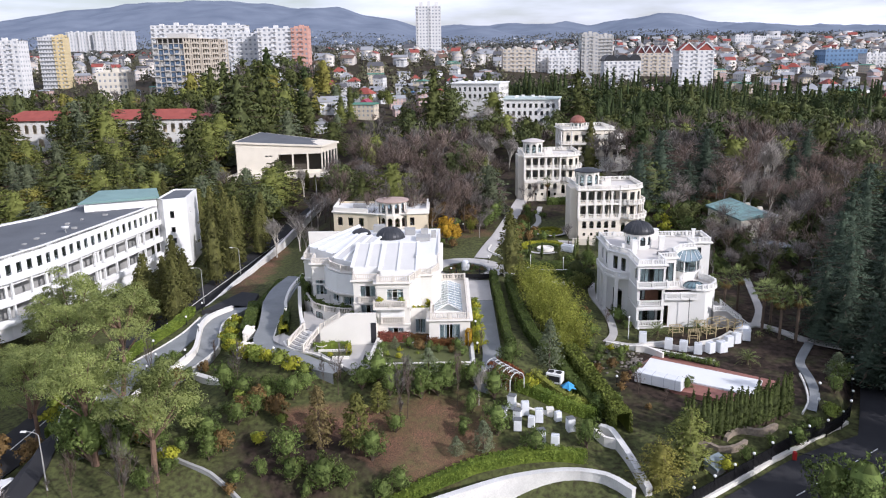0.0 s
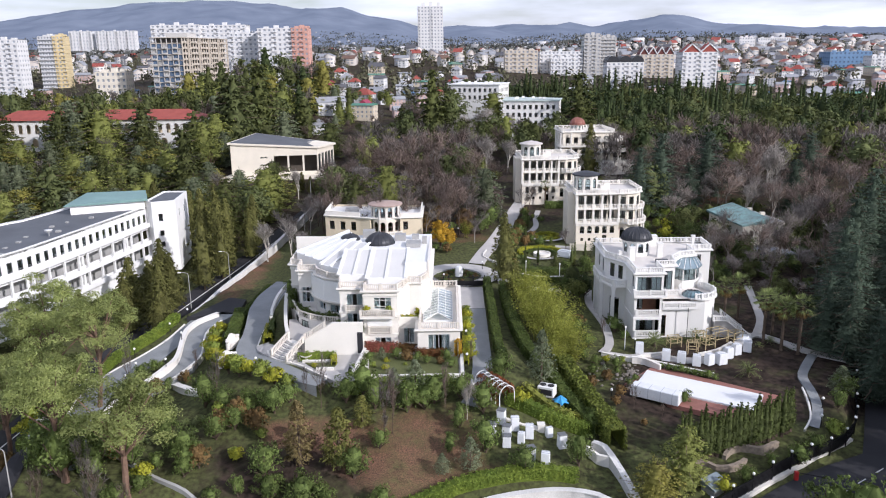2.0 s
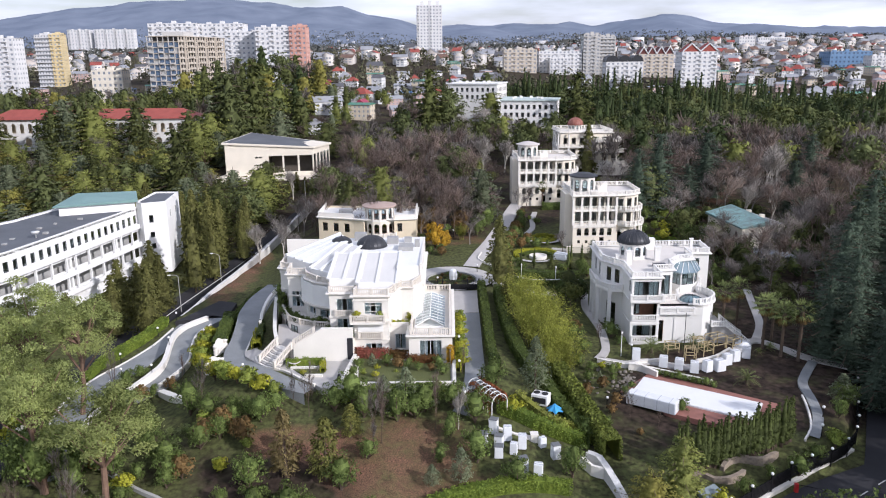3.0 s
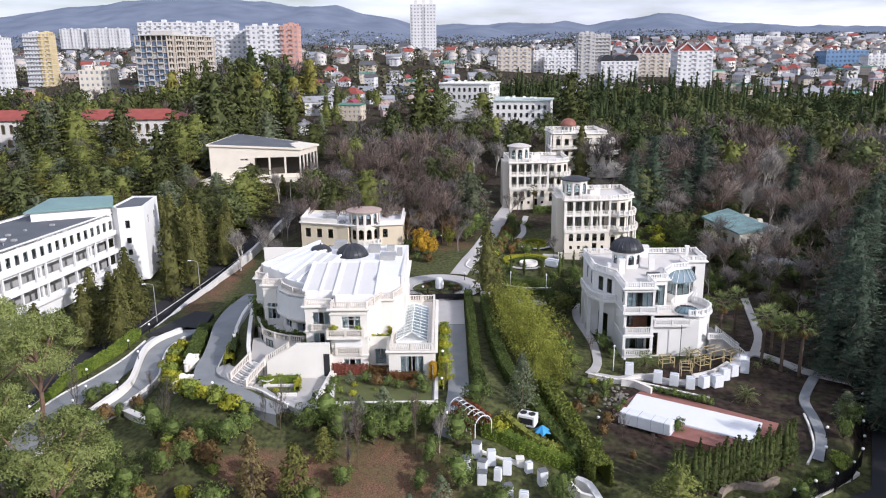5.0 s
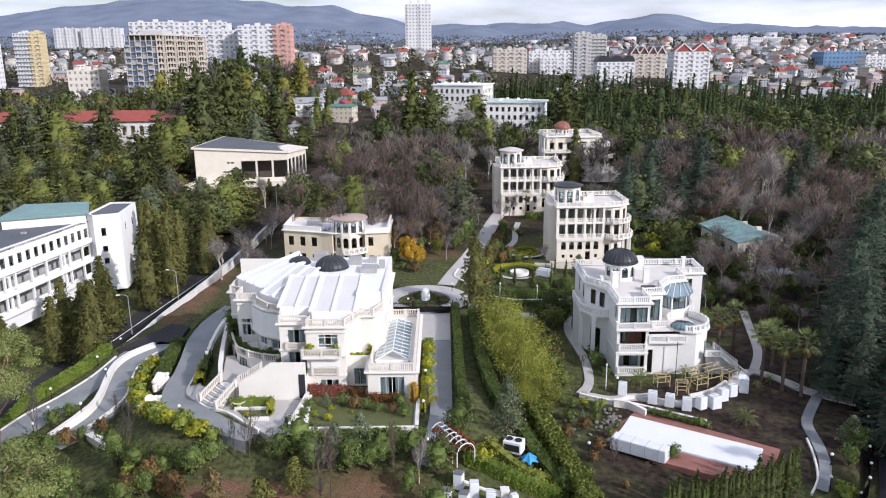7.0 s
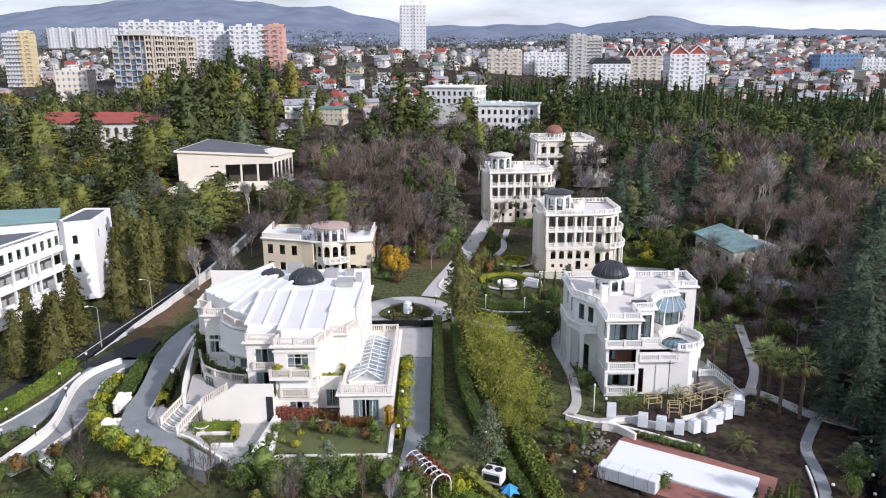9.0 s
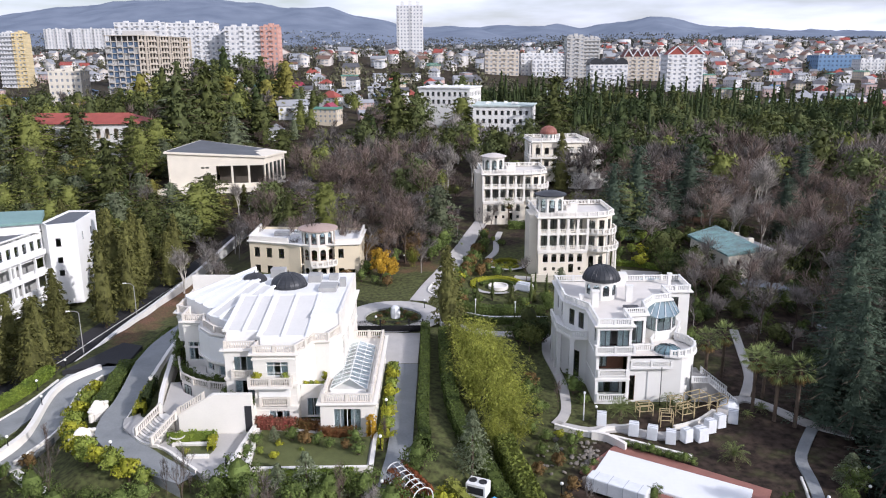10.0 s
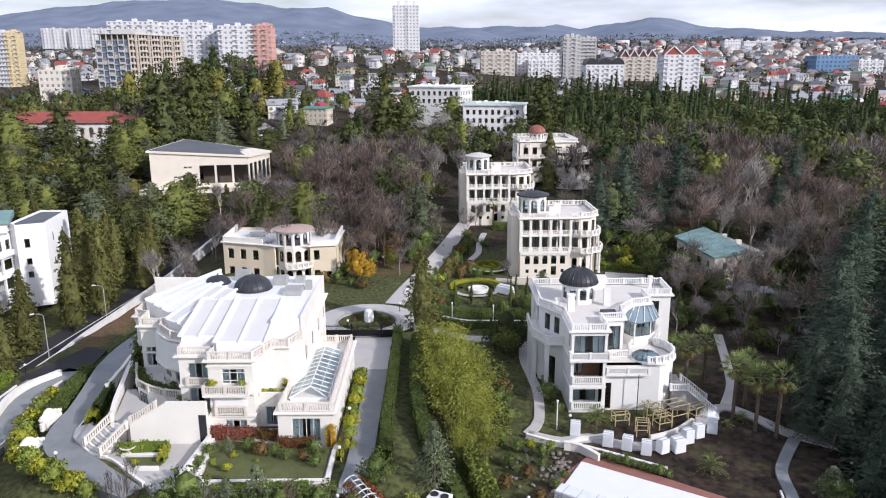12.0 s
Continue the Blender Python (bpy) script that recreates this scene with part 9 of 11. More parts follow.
hedge([(-22.9, 121.4), (-23.9, 125.2), (-24.2, 127.2)], 0.8, 2.2, L_DHEDGE, "tall dark shrubs beside the bowed wing", z=3.55)
hedge([(-14.6, 106.2), (-14.2, 103.6)], 0.6, 0.8, L_YELLOW, "yellow-green box edging before the villa", z=0.6)
hedge([(-10.2, 108.7), (-6.0, 108.4)], 0.7, 1.5, mat("scarlet_leaves", (0.30, 0.07, 0.06), 0.65, 0.3, 1.2, 3.0, 0.0, col2=(0.13, 0.085, 0.045), island=0.45, spec=0.15), "scarlet autumn shrubs before the villa", z=0.6)
hedge([(-5.4, 108.9), (-3.2, 108.3)], 0.7, 1.1, L_RED, "dark red autumn shrubs before the villa", z=0.6)
hedge([(-2.4, 106.6), (-0.6, 106.5), (1.2, 106.7)], 0.6, 1.2, L_RED, "dark red vine before the conservatory", z=0.6)
hedge([(3.1, 106.4), (3.3, 106.9)], 0.5, 2.4, L_GOLD, "golden climbing plant at the corner of the conservatory", z=0.6)
hedge([(-8.4, 99.0), (3.2, 99.0)], 0.5, 0.5, L_YELLOW, "low yellow-green edging under the terrace", z=-0.2)
hedge([(12.2, 148.2), (20.0, 149.6), (29.0, 149.6)], 1.0, 0.9, L_DHEDGE, "clipped hedge along the garden path")
hedge([(13.0, 152.6), (20.0, 153.6), (29.0, 153.2)], 1.4, 1.5, L_LAUREL, "clipped hedge before the parterre")
hedge([tuple(p) for p in arc(25.2, 180.2, 2.6, 0, 330, 16)], 0.8, 0.5, L_YELLOW, "round yellow-green parterre hedge", per=20)
hedge([tuple(p) for p in arc(25.2, 180.2, 1.0, 180, 420, 8)], 0.6, 0.4, L_YELLOW, "round yellow-green parterre hedge", per=20)
hedge([tuple(p) for p in arc(22.4, 167.0, 4.9, -20, 200, 16)], 0.8, 0.5, L_YELLOW, "curved yellow-green parterre hedge", per=20)
hedge([tuple(p) for p in arc(22.4, 167.0, 3.2, 10, 170, 12)], 0.7, 0.4, L_DHEDGE, "curved dark parterre hedge", per=20)
hedge([(28.0, 206.0), (36.0, 206.6), (44.0, 207.0)], 1.6, 1.6, L_LAUREL, "clipped hedge before the upper cream villa", per=14, size=0.2)
hedge([(48.0, 180.0), (54.0, 178.0), (62.0, 172.0)], 1.6, 0.8, L_HEDGE, "clipped green hedge behind the terrace", per=14, size=0.2)
vine_c = []
for _ in range(170):
    ang = random.choice((random.uniform(0, 58), random.uniform(122, 180)))
    low = random.random() < 0.5
    vine_c.append((1.2 * (1 if ang < 90 else -1), random.uniform(-5.6, 0.1), random.uniform(0.1, 1.4)) if low else (1.25 * math.cos(radians(ang)), random.uniform(-5.6, 0.1), 1.4 + 1.25 * math.sin(radians(ang))))
cs, ns = clumps(vine_c, [0.3] * len(vine_c), 14)
vine = thing("vine", "red-leaved vine climbing the tunnel pergola", "vine", 6.3, 98.9, ground_z(6.8, 97.6) - 0.1, 31)
link("foliage", card_mesh("foliage", cs, ns, 0.13, leafmat("red_pergola_leaves", (0.30, 0.10, 0.065), (0.15, 0.075, 0.04), 0.45), 0.6), vine)


# ---- the woods ----
def near_line(x, y, pts, d):
    for a, b in zip(pts, pts[1:]):
        ax, ay, bx, by = a[0], a[1], b[0], b[1]
        t = max(0, min(1, ((x - ax) * (bx - ax) + (y - ay) * (by - ay)) / ((bx - ax) ** 2 + (by - ay) ** 2)))
        if math.hypot(x - ax - t * (bx - ax), y - ay - t * (by - ay)) < d:
            return True
    return False


CLEAR = [(-74, -29, 234, 290, 0), (-48, -28, 366, 402, 0), (84, 100, 204, 224, 0), (-176, -88, 290, 320, 0), (0, 54, 306, 372, 0), (36, 58, 238, 264, 0), (20, 40, 196, 226, 0), (27, 50, 160, 188, 0), (60, 80, 160, 192, 0), (-27, -2, 155, 186, 0), (-115, -58, 100, 190, 0)]
PARK_ROAD = [(7.5, 154.0), (12.6, 172.0), (19.5, 203.0), (24.5, 222.0), (30.0, 240.0)]


def wood(x0, x1, y0, y1, step, mix, smin=0.8, smax=1.2, lines=((STREET, 6.0), (PARK_ROAD, 5.0)), cap=None):
    kinds, weights = zip(*mix)
    rng = random.Random(int(x0 * 7 + y0))
    y = y0
    while y < y1:
        x = x0 + rng.uniform(0, step)
        while x < x1:
            px_, py_ = x + rng.uniform(-0.4, 0.4) * step, y + rng.uniform(-0.4, 0.4) * step
            k = rng.choices(kinds, weights)[0]
            s = rng.uniform(smin, smax)
            if not any(a < px_ < b and c < py_ < d for a, b, c, d, _ in CLEAR) and not any(near_line(px_, py_, ln, w) for ln, w in lines):
                K[k].put(px_, py_, s, rng.uniform(0.78, 1.1), rng.uniform(0, 360))
            x += step
        y += step * 0.9


FAR = {}


def far_wood(x0, x1, y0, y1, step, mix, smin, smax):
    """Woods too far to tell tree from tree: the same crowns, lighter, gathered by colour."""
    kinds, weights = zip(*mix)
    rng = random.Random(int(x0 * 3 + y0))
    y = y0
    while y < y1:
        x = x0 + rng.uniform(0, step)
        while x < x1:
            p, q = x + rng.uniform(-0.4, 0.4) * step, y + rng.uniform(-0.4, 0.4) * step
            k = rng.choices(kinds, weights)[0]
            if not any(a < p < b and c < q < d for a, b, c, d, _ in CLEAR):
                me = rng.choice(FAR_FORMS[k])
                FAR.setdefault(me.materials[0].name, []).append((me.as_pointer(), p, q, rng.uniform(smin, smax), rng.uniform(0, 6.28), rng.uniform(0.85, 1.2)))
            x += step
        y += step * 0.9


def far_wood_meshes():
    for key, spots in FAR.items():
        vs, ns = [], []
        for ptr, x, y, s, a, tall in spots:
            v, n = SOFT[ptr]
            rot = np.array([[math.cos(a), math.sin(a), 0], [-math.sin(a), math.cos(a), 0], [0, 0, 1]])
            vs.append((v @ rot) * np.array([s, s, s * tall]) + np.array([x, y, ground_z(x, y)]))
            ns.append(n @ rot)
        v, n = np.concatenate(vs), np.concatenate(ns)
        me = arr_mesh("far_wood", v, np.arange(len(v)).reshape(-1, 4), MATS[key], True)
        me.normals_split_custom_set(n)
        tagged(new("far_wood", me), "mixed evergreen and bare trees of the farther wood", "wood", kind="stuff")


FAR_FORMS = {
    "con": [grow_cedar(m_, 12.5, 6.2, 7, 4, 0.66, 0.5, 0.5, 0.34, 2.4)[1] for m_ in (W_GREEN, W_OLIVE, W_DARK, W_BLUE, W_DARK)],
    "cedar": [grow_cedar(m_, 14, 5.6, 7, 4, 0.66, 0.36, 0.6, 0.34, 1.7)[1] for m_ in (W_DARK, L_CYP, L_CEDAR)],
    "round": [grow_round(m_, 11, 5.2, 30, 12, 0.62)[1] for m_ in (W_GREEN, W_DARK, L_CEDAR, W_DARK)],
    "dark": [grow_round(m_, 11, 5.4, 30, 12, 0.6)[1] for m_ in (W_DARK, L_CYP, L_CEDAR)],
    "cypress": [grow_conifer(L_CYP, 13, 1.3, 280, 0.42, 0.2, 0.5)[1]],
    "bare": [grow_bare(m_, BARKGREY, 12.5, 0.48, 3, 71 + i, 0.06, 0.8, 14, fine=1.3)[1] for i, m_ in enumerate((L_TWIG, L_TWIGR, L_TWIG))]}

wood(-34, 14, 188, 238, 5.8, (("bare", 3.8), ("bare_red", 3.4), ("round", 2.0), ("wood_conifer", 0.8)), 0.85, 1.25)
wood(0, 56, 290, 303, 7.0, (("round", 3), ("bare", 1.4), ("bare_pale", 2)), 0.9, 1.15)
for x, y, s, k in ((-104, 286, 0.7, "wood_conifer"), (-99, 283, 0.75, "round"), (-111, 290, 1.5, "cedar"), (-119, 285, 0.7, "wood_conifer"), (-124, 284, 1.5, "wood_conifer"), (-133, 284, 1.5, "wood_conifer"), (-139, 284, 1.45, "cedar"), (-126, 289, 1.55, "round"), (-131, 289, 1.5, "cedar"), (-136, 287, 1.6, "wood_conifer"), (-141, 288, 1.4, "round"), (-146, 285, 0.7, "round"), (-152, 286, 0.72, "wood_conifer"), (-157, 284, 0.7, "round"), (-163, 288, 1.5, "wood_conifer"), (-168, 287, 1.5, "cedar"), (-174, 286, 1.5, "wood_conifer"), (-180, 288, 1.4, "round"), (-90, 284, 0.9, "cedar"), (-84, 290, 1.3, "wood_conifer"), (-78, 296, 1.4, "cedar"), (-76, 306, 1.5, "round"), (-82, 302, 1.3, "cedar"),
                   (-60, 298, 1.3, "wood_conifer"), (-50, 296, 1.3, "round"), (-42, 292, 1.2, "wood_conifer"), (-68, 300, 1.5, "round"), (-72, 312, 1.6, "cedar"), (-58, 310, 1.5, "round"), (-90, 300, 1.2, "round"), (-86, 316, 1.6, "wood_conifer")):
    K[k].put(x, y, s)
far_wood(-34, 14, 240, 262, 5.6, (("bare", 7), ("round", 1.6), ("con", 0.6)), 0.85, 1.2)
far_wood(-30, 36, 264, 292, 6.4, (("bare", 6), ("round", 1.4), ("con", 0.6)), 0.9, 1.25)
wood(48, 120, 188, 232, 6.2, (("bare", 6), ("bare_red", 3.4), ("round", 1.6), ("bare_pale", 0.4), ("dark_cedar", 1.4), ("wood_conifer", 0.5)), 0.95, 1.35)
far_wood(48, 140, 234, 268, 5.6, (("bare", 8), ("round", 1.0), ("dark", 0.6)), 1.05, 1.4)
far_wood(58, 170, 266, 312, 7.6, (("bare", 2.4), ("dark", 3), ("round", 1), ("cypress", 1), ("cedar", 1)), 0.95, 1.3)
wood(-130, -42, 198, 244, 8.2, (("wood_conifer", 7), ("cedar", 0.6), ("round", 1.4), ("bare", 1.5), ("cypress", 1.2), ("umbrella_pine", 1.0)), 0.75, 1.2)
wood(-190, -72, 244, 278, 8.8, (("wood_conifer", 7), ("cedar", 0.6), ("round", 1.2), ("bare", 1.6), ("cypress", 1.0), ("umbrella_pine", 1.0)), 0.8, 1.2)
far_wood(-20, -4, 306, 370, 8.4, (("cedar", 2), ("con", 2), ("round", 2), ("bare", 3)), 0.8, 1.15)
far_wood(-230, -130, 322, 420, 10.0, (("cedar", 1.5), ("con", 3), ("round", 3), ("bare", 3)), 0.9, 1.25)
far_wood(-130, -62, 322, 440, 10.4, (("cedar", 2), ("con", 4), ("round", 3.4), ("bare", 2.2)), 1.15, 1.6)
far_wood(-62, -28, 322, 460, 11.0, (("con", 2), ("round", 2), ("bare", 4)), 0.5, 0.85)
far_wood(56, 230, 312, 400, 8.0, (("cedar", 0.8), ("dark", 6), ("cypress", 4)), 0.95, 1.3)
far_wood(0, 60, 376, 420, 7.4, (("cedar", 1), ("dark", 4), ("cypress", 4)), 1.0, 1.35)
far_wood_meshes()
GLADE = (([(53.0, 82.0), (66.0, 105.5), (79.0, 130.0), (92.0, 154.0)], 5.0),)
wood(64, 112, 142, 188, 6.4, (("bare", 6), ("bare_red", 1.6), ("round", 0.8), ("dark_cedar", 1.6), ("bare_pale", 0.3)), 0.9, 1.25, lines=GLADE)
wood(51, 70, 132, 164, 5.0, (("bare", 6), ("bare_red", 1), ("laurel", 2)), 0.6, 0.95, lines=(([(52.0, 122.0), (57.0, 135.0), (59.6, 146.0)], 2.0),))
for x, y, k in ((69.0, 163.0, 1.15), (74.0, 164.6, 1.3), (78.5, 167.0, 1.2), (63.4, 168.0, 1.0), (81.0, 172.0, 1.35), (71.5, 160.0, 1.0)):
    K["bare"].put(x, y, k, 1.15, label="tall bare tree before the turquoise roof")
K["bare_pale"].put(89.7, 210.6, 1.55)
for x, y, k in ((6.7, 241.0, 1.25), (14.0, 246.0, 1.3), (-1.0, 238.0, 1.1), (21.0, 249.0, 1.2)):
    K["bare_pale"].put(x, y, k)
K["bare_pale"].put(82.0, 190.0, 1.25)
K["bare_pale"].put(76.0, 192.0, 1.1)
# cedars below y = 100 stand unseen, added to cast shade on the garden
for x, y, k in ((59.4, 115.0, 0.7), (61.6, 112.4, 0.85), (64.4, 117.6, 0.9), (66.4, 123.6, 0.95), (69.0, 130.0, 0.95), (72.6, 135.6, 1.0), (76.6, 142.0, 1.0), (82.0, 150.0, 1.0), (88.0, 158.0, 1.05), (62.4, 105.0, 0.9), (94.0, 168.0, 1.0), (101.0, 178.0, 1.0), (66.6, 101.0, 1.0), (66.0, 112.6, 0.8), (71.5, 106.0, 1.05), (70.6, 119.0, 0.95), (75.6, 112.6, 1.0), (74.6, 126.0, 0.95), (80.0, 119.6, 1.0), (79.0, 134.0, 0.95), (86.0, 128.0, 1.05), (84.0, 142.0, 1.0), (92.0, 136.0, 1.1), (91.0, 150.0, 1.05), (98.0, 143.0, 1.0), (98.0, 158.0, 1.05), (106.0, 152.0, 1.0), (105.0, 168.0, 1.0), (112.0, 162.0, 1.1), (68.0, 92.0, 1.05), (76.0, 98.0, 1.0), (82.0, 106.0, 1.0), (62.0, 84.0, 1.0), (70.0, 82.0, 1.1), (60.0, 72.0, 1.0), (68.0, 70.0, 1.1), (78.0, 88.0, 1.0), (113.0, 178.0, 1.0), (120.0, 170.0, 1.0)):
    K["dark_cedar"].put(x, y, k)
ru = random.Random(77)
for i in range(230):
    x, y = ru.uniform(55, 112), ru.uniform(128, 200)
    if x - 55 < (y - 131) * 1.1 + 16 and not any(near_line(x, y, ln, w) for ln, w in (([(52.0, 122.0), (57.0, 135.0), (59.6, 146.0)], 2.4),)) and not (61 < x < 80 and 164.5 < y < 189) and not (66 < x < 74 and 158 < y < 164):
        K["thicket"].put(x, y, ru.uniform(0.45, 1.0), ru.uniform(0.7, 1.1))
for x, y, k in ((62.4, 163.0, 1.15), (65.2, 162.8, 1.25), (75.4, 166.0, 1.3), (78.4, 168.6, 1.2), (61.4, 167.0, 1.2), (61.0, 171.0, 1.2), (60.6, 175.0, 1.15), (64.4, 158.4, 1.0), (79.0, 173.0, 1.2), (58.0, 168.0, 1.2), (56.4, 174.0, 1.3), (57.0, 180.0, 1.3), (74.6, 160.2, 0.9), (72.0, 155.0, 0.9), (67.6, 152.4, 0.9)):
    K["thicket"].put(x, y, k)
for i in range(64):
    K["cypress"].put(40 + 3.2 * i + random.gauss(0, 1.0), 404 + 6 * math.sin(i) + random.gauss(0, 5), random.uniform(1.2, 1.7), 1.15)
for i in range(16):
    K["cypress"].put(150 + 7 * i, 300 + random.gauss(0, 6), random.uniform(0.9, 1.3), 1.2)
for x, y, s in ((33.0, 240.0, 0.85), (12.0, 236.0, 0.9)):
    K["wood_conifer"].put(x, y, s)
for x, y, s in ((-1.0, 204.0, 0.7), (6.0, 196.0, 0.6), (-6.0, 193.0, 0.7), (2.0, 218.0, 0.75)):
    K["round"].put(x, y, s)
for x, y, s, k in ((1, 311, 1.25, "round"), (7, 309, 1.3, "bare_pale"), (12, 311, 1.2, "bare"), (17, 309, 1.45, "bare_pale"), (22, 312, 1.2, "bare"), (27, 308, 1.35, "bare_pale"), (31, 310, 1.0, "round"), (37, 309, 0.9, "bare"), (42, 310, 0.95, "round"), (48, 309, 0.9, "wood_conifer"), (54, 314, 1.2, "cedar"), (-4, 316, 1.3, "cedar"), (3, 320, 1.5, "round"), (11, 322, 1.6, "round"), (19, 320, 1.4, "bare_pale"), (-2, 336, 1.6, "round"), (4, 338, 1.5, "wood_conifer"), (14, 332, 1.45, "round"), (21, 330, 1.3, "wood_conifer")):
    K[k].put(x, y, s)
for x, y, s in ((-138.0, 291.0, 1.75), (-130.0, 293.0, 1.85), (-122.0, 291.0, 1.7), (-134.0, 285.0, 1.5), (-166.0, 291.0, 1.6), (-175.0, 289.0, 1.7), (-112.0, 293.0, 1.5), (-93.0, 290.0, 1.3)):
    K["wood_conifer"].put(x, y, s, label="tall broad cedar before the arcaded building")
for i in range(15):
    x = -74 + 38 * i / 14
    K["conifer"].put(x + random.gauss(0, 0.8), 238.5 + random.gauss(0, 2.5) + 0.12 * (x + 74), random.uniform(0.45, 0.6), random.uniform(0.7, 1.0))
K["conifer"].put(45.6, 240.0, 1.05, 1.15, label="dark pointed conifer before the red-domed villa")
K["conifer"].put(8.6, 199.0, 0.8, 0.9)
# the edge of the wood behind the turning circle
rw = random.Random(31)
for i in range(44):
    K[("brown_bush", "bare_shrub", "laurel", "bare_red", "brown_bush", "bare")[i % 6]].put(rw.uniform(-16, 8) + 0.0, rw.uniform(169, 190), rw.uniform(0.9, 1.5) if i % 6 not in (3, 5) else rw.uniform(0.5, 0.8))
for i in range(46):
    x, y = rw.uniform(13, 30), rw.uniform(154, 201)
    if abs(x - (7.5 + (y - 154) * 0.26)) > 3.2 and math.hypot(x - 25.2, y - 180.2) > 4.6 and math.hypot(x - 22.2, y - 167) > 5.4 and not (x > 27 and 163 < y):
        K[("laurel", "yellow_bush", "laurel", "brown_bush", "laurel")[i % 5]].put(x, y, rw.uniform(0.4, 0.85))
for x, y, s in ((17.8, 157.2, 0.55), (20.8, 160.4, 0.5), (27.6, 158.6, 0.6), (19.6, 175.4, 0.5), (29.0, 163.4, 0.5), (21.4, 187.6, 0.45), (30.6, 160.0, 0.6)):
    K["row_cypress"].put(x, y, s * 1.3, label="slim clipped conifer of the parterre")
for x, y, s, k in ((-22.0, 176.0, 0.8, "bare"), (-18.0, 178.5, 0.75, "bare_red"), (-13.0, 176.0, 0.7, "bare"), (-8.0, 177.0, 0.8, "bare_red"), (-3.0, 173.0, 0.85, "bare"), (0.6, 175.0, 1.0, "bare_red"), (4.4, 176.0, 0.95, "bare_red"), (7.4, 179.0, 0.9, "bare"), (-5.6, 181.0, 0.9, "bare"), (2.4, 181.0, 1.0, "bare_red"), (10.0, 184.0, 0.9, "bare"), (13.0, 190.0, 0.9, "bare_red"), (-26.0, 180.0, 0.8, "bare_red"), (15.4, 196.0, 0.85, "bare")):
    K[k].put(x, y, s)
for x, y, s in ((-20.0, 174.0, 0.75), (-16.0, 173.0, 0.8), (-11.0, 172.4, 0.8), (-14.0, 178.0, 0.85), (-9.0, 180.4, 0.8), (6.0, 173.6, 0.6)):
    K["bamboo"].put(x, y, s)
for x, y, s in ((9.6, 177.0, 1.3), (10.8, 180.4, 1.5), (-2.6, 169.0, 0.8), (-0.8, 163.4, 0.7), (1.4, 163.0, 0.75), (-3.4, 164.8, 0.9), (12.2, 186.0, 1.3), (14.6, 170.0, 0.9), (30.0, 158.0, 0.9), (26.0, 156.6, 0.8), (34.0, 157.4, 0.9), (38.0, 158.0, 1.0), (17.6, 158.0, 0.6), (42.0, 160.0, 1.1)):
    K["laurel"].put(x, y, s)
# shrubs along the park road and parterre
for i in range(26):
    t = i / 25
    x, y = 13.2 + 7.6 * t + random.gauss(0, 0.5), 164.0 + 34 * t + random.gauss(0, 0.8)
    K[("laurel", "brown_bush", "yellow_bush")[i % 3]].put(x + 1.6, y, random.uniform(0.5, 0.95))
for i in range(22):
    K[("laurel", "round", "yellow_bush")[0 if i % 4 else 2]].put(random.uniform(46, 60), random.uniform(178, 200), random.uniform(0.8, 1.5))
for i in range(14):
    K["laurel"].put(random.uniform(29, 60), random.uniform(144, 160), random.uniform(0.5, 1.0))
for x, y in ((28.0, 160.0), (31.0, 161.5), (24.0, 157.0), (40.0, 165.0), (34.0, 166.0)):
    K["wood_conifer"].put(x, y, 0.32)


# ---- the town ----
def town_block(x0, x1, y, z0, z1, depth, wall, storeys, bays, label, balcony=0, roof=None, rz=0.0, win_m=None, crown=1.2, name="apartment_block"):
    """A block of flats with cut windows, and balconies on every so many bays."""
    w, h = x1 - x0, z1 - z0
    b = thing(name, label, "apartment block", x0, y, z0, rz, group="blocks of the town")
    st = h / storeys
    bw = w / bays

    def ops(length, n):
        u = length / n
        return [(u * i + u * 0.27, st * f + st * 0.34, u * 0.46, st * 0.42, 1, 1, None, "o") for f in range(storeys) for i in range(n)]

    nd = max(2, round(depth / bw))
    for p, q, n in (((0, 0), (w, 0), bays), ((w, 0), (w, depth), nd), ((0, depth), (0, 0), nd)):
        facade(b, p, q, 0, h, ops(math.dist(p, q), n), wall, 0.4, win=False)
        m = edge_matrix(p, q, 0.3)
        bm = bmesh.new()
        box(bm, 0.3, math.dist(p, q) - 0.3, 0, 0.1, 0.2, h - 0.2, m)
        part("glazing", bm, win_m or mat("far_glazing", (0.40, 0.44, 0.49), 0.35, 0.5, 2.0, 0.35, 0.0, spec=0.5), b)
    bm = bmesh.new()
    prism(bm, [(0, 0.2), (w, 0.2), (w, depth), (0, depth)], h - 0.4, h - 0.1)
    part("flat_roof", bm, roof or CONC, b)
    for k in range(3):
        a = w * (0.15 + 0.3 * k)
        bm = bmesh.new()
        box(bm, a, a + 3.2, depth * 0.3, depth * 0.3 + 3, h - 0.1, h + crown + 0.8 * (k % 2))
        part("roof_housing", bm, wall, b)
    if balcony:
        bm = bmesh.new()
        for f in range(storeys):
            for i in range(0, bays, balcony):
                box(bm, bw * i + bw * 0.12, bw * i + bw * 0.88, -1.2, 0, st * f + st * 0.08, st * f + st * 0.12)
                box(bm, bw * i + bw * 0.12, bw * i + bw * 0.88, -1.2, -1.05, st * f + st * 0.12, st * f + st * 0.38)
        part("balcony_tier", bm, wall, b, kind="stuff")
    return b


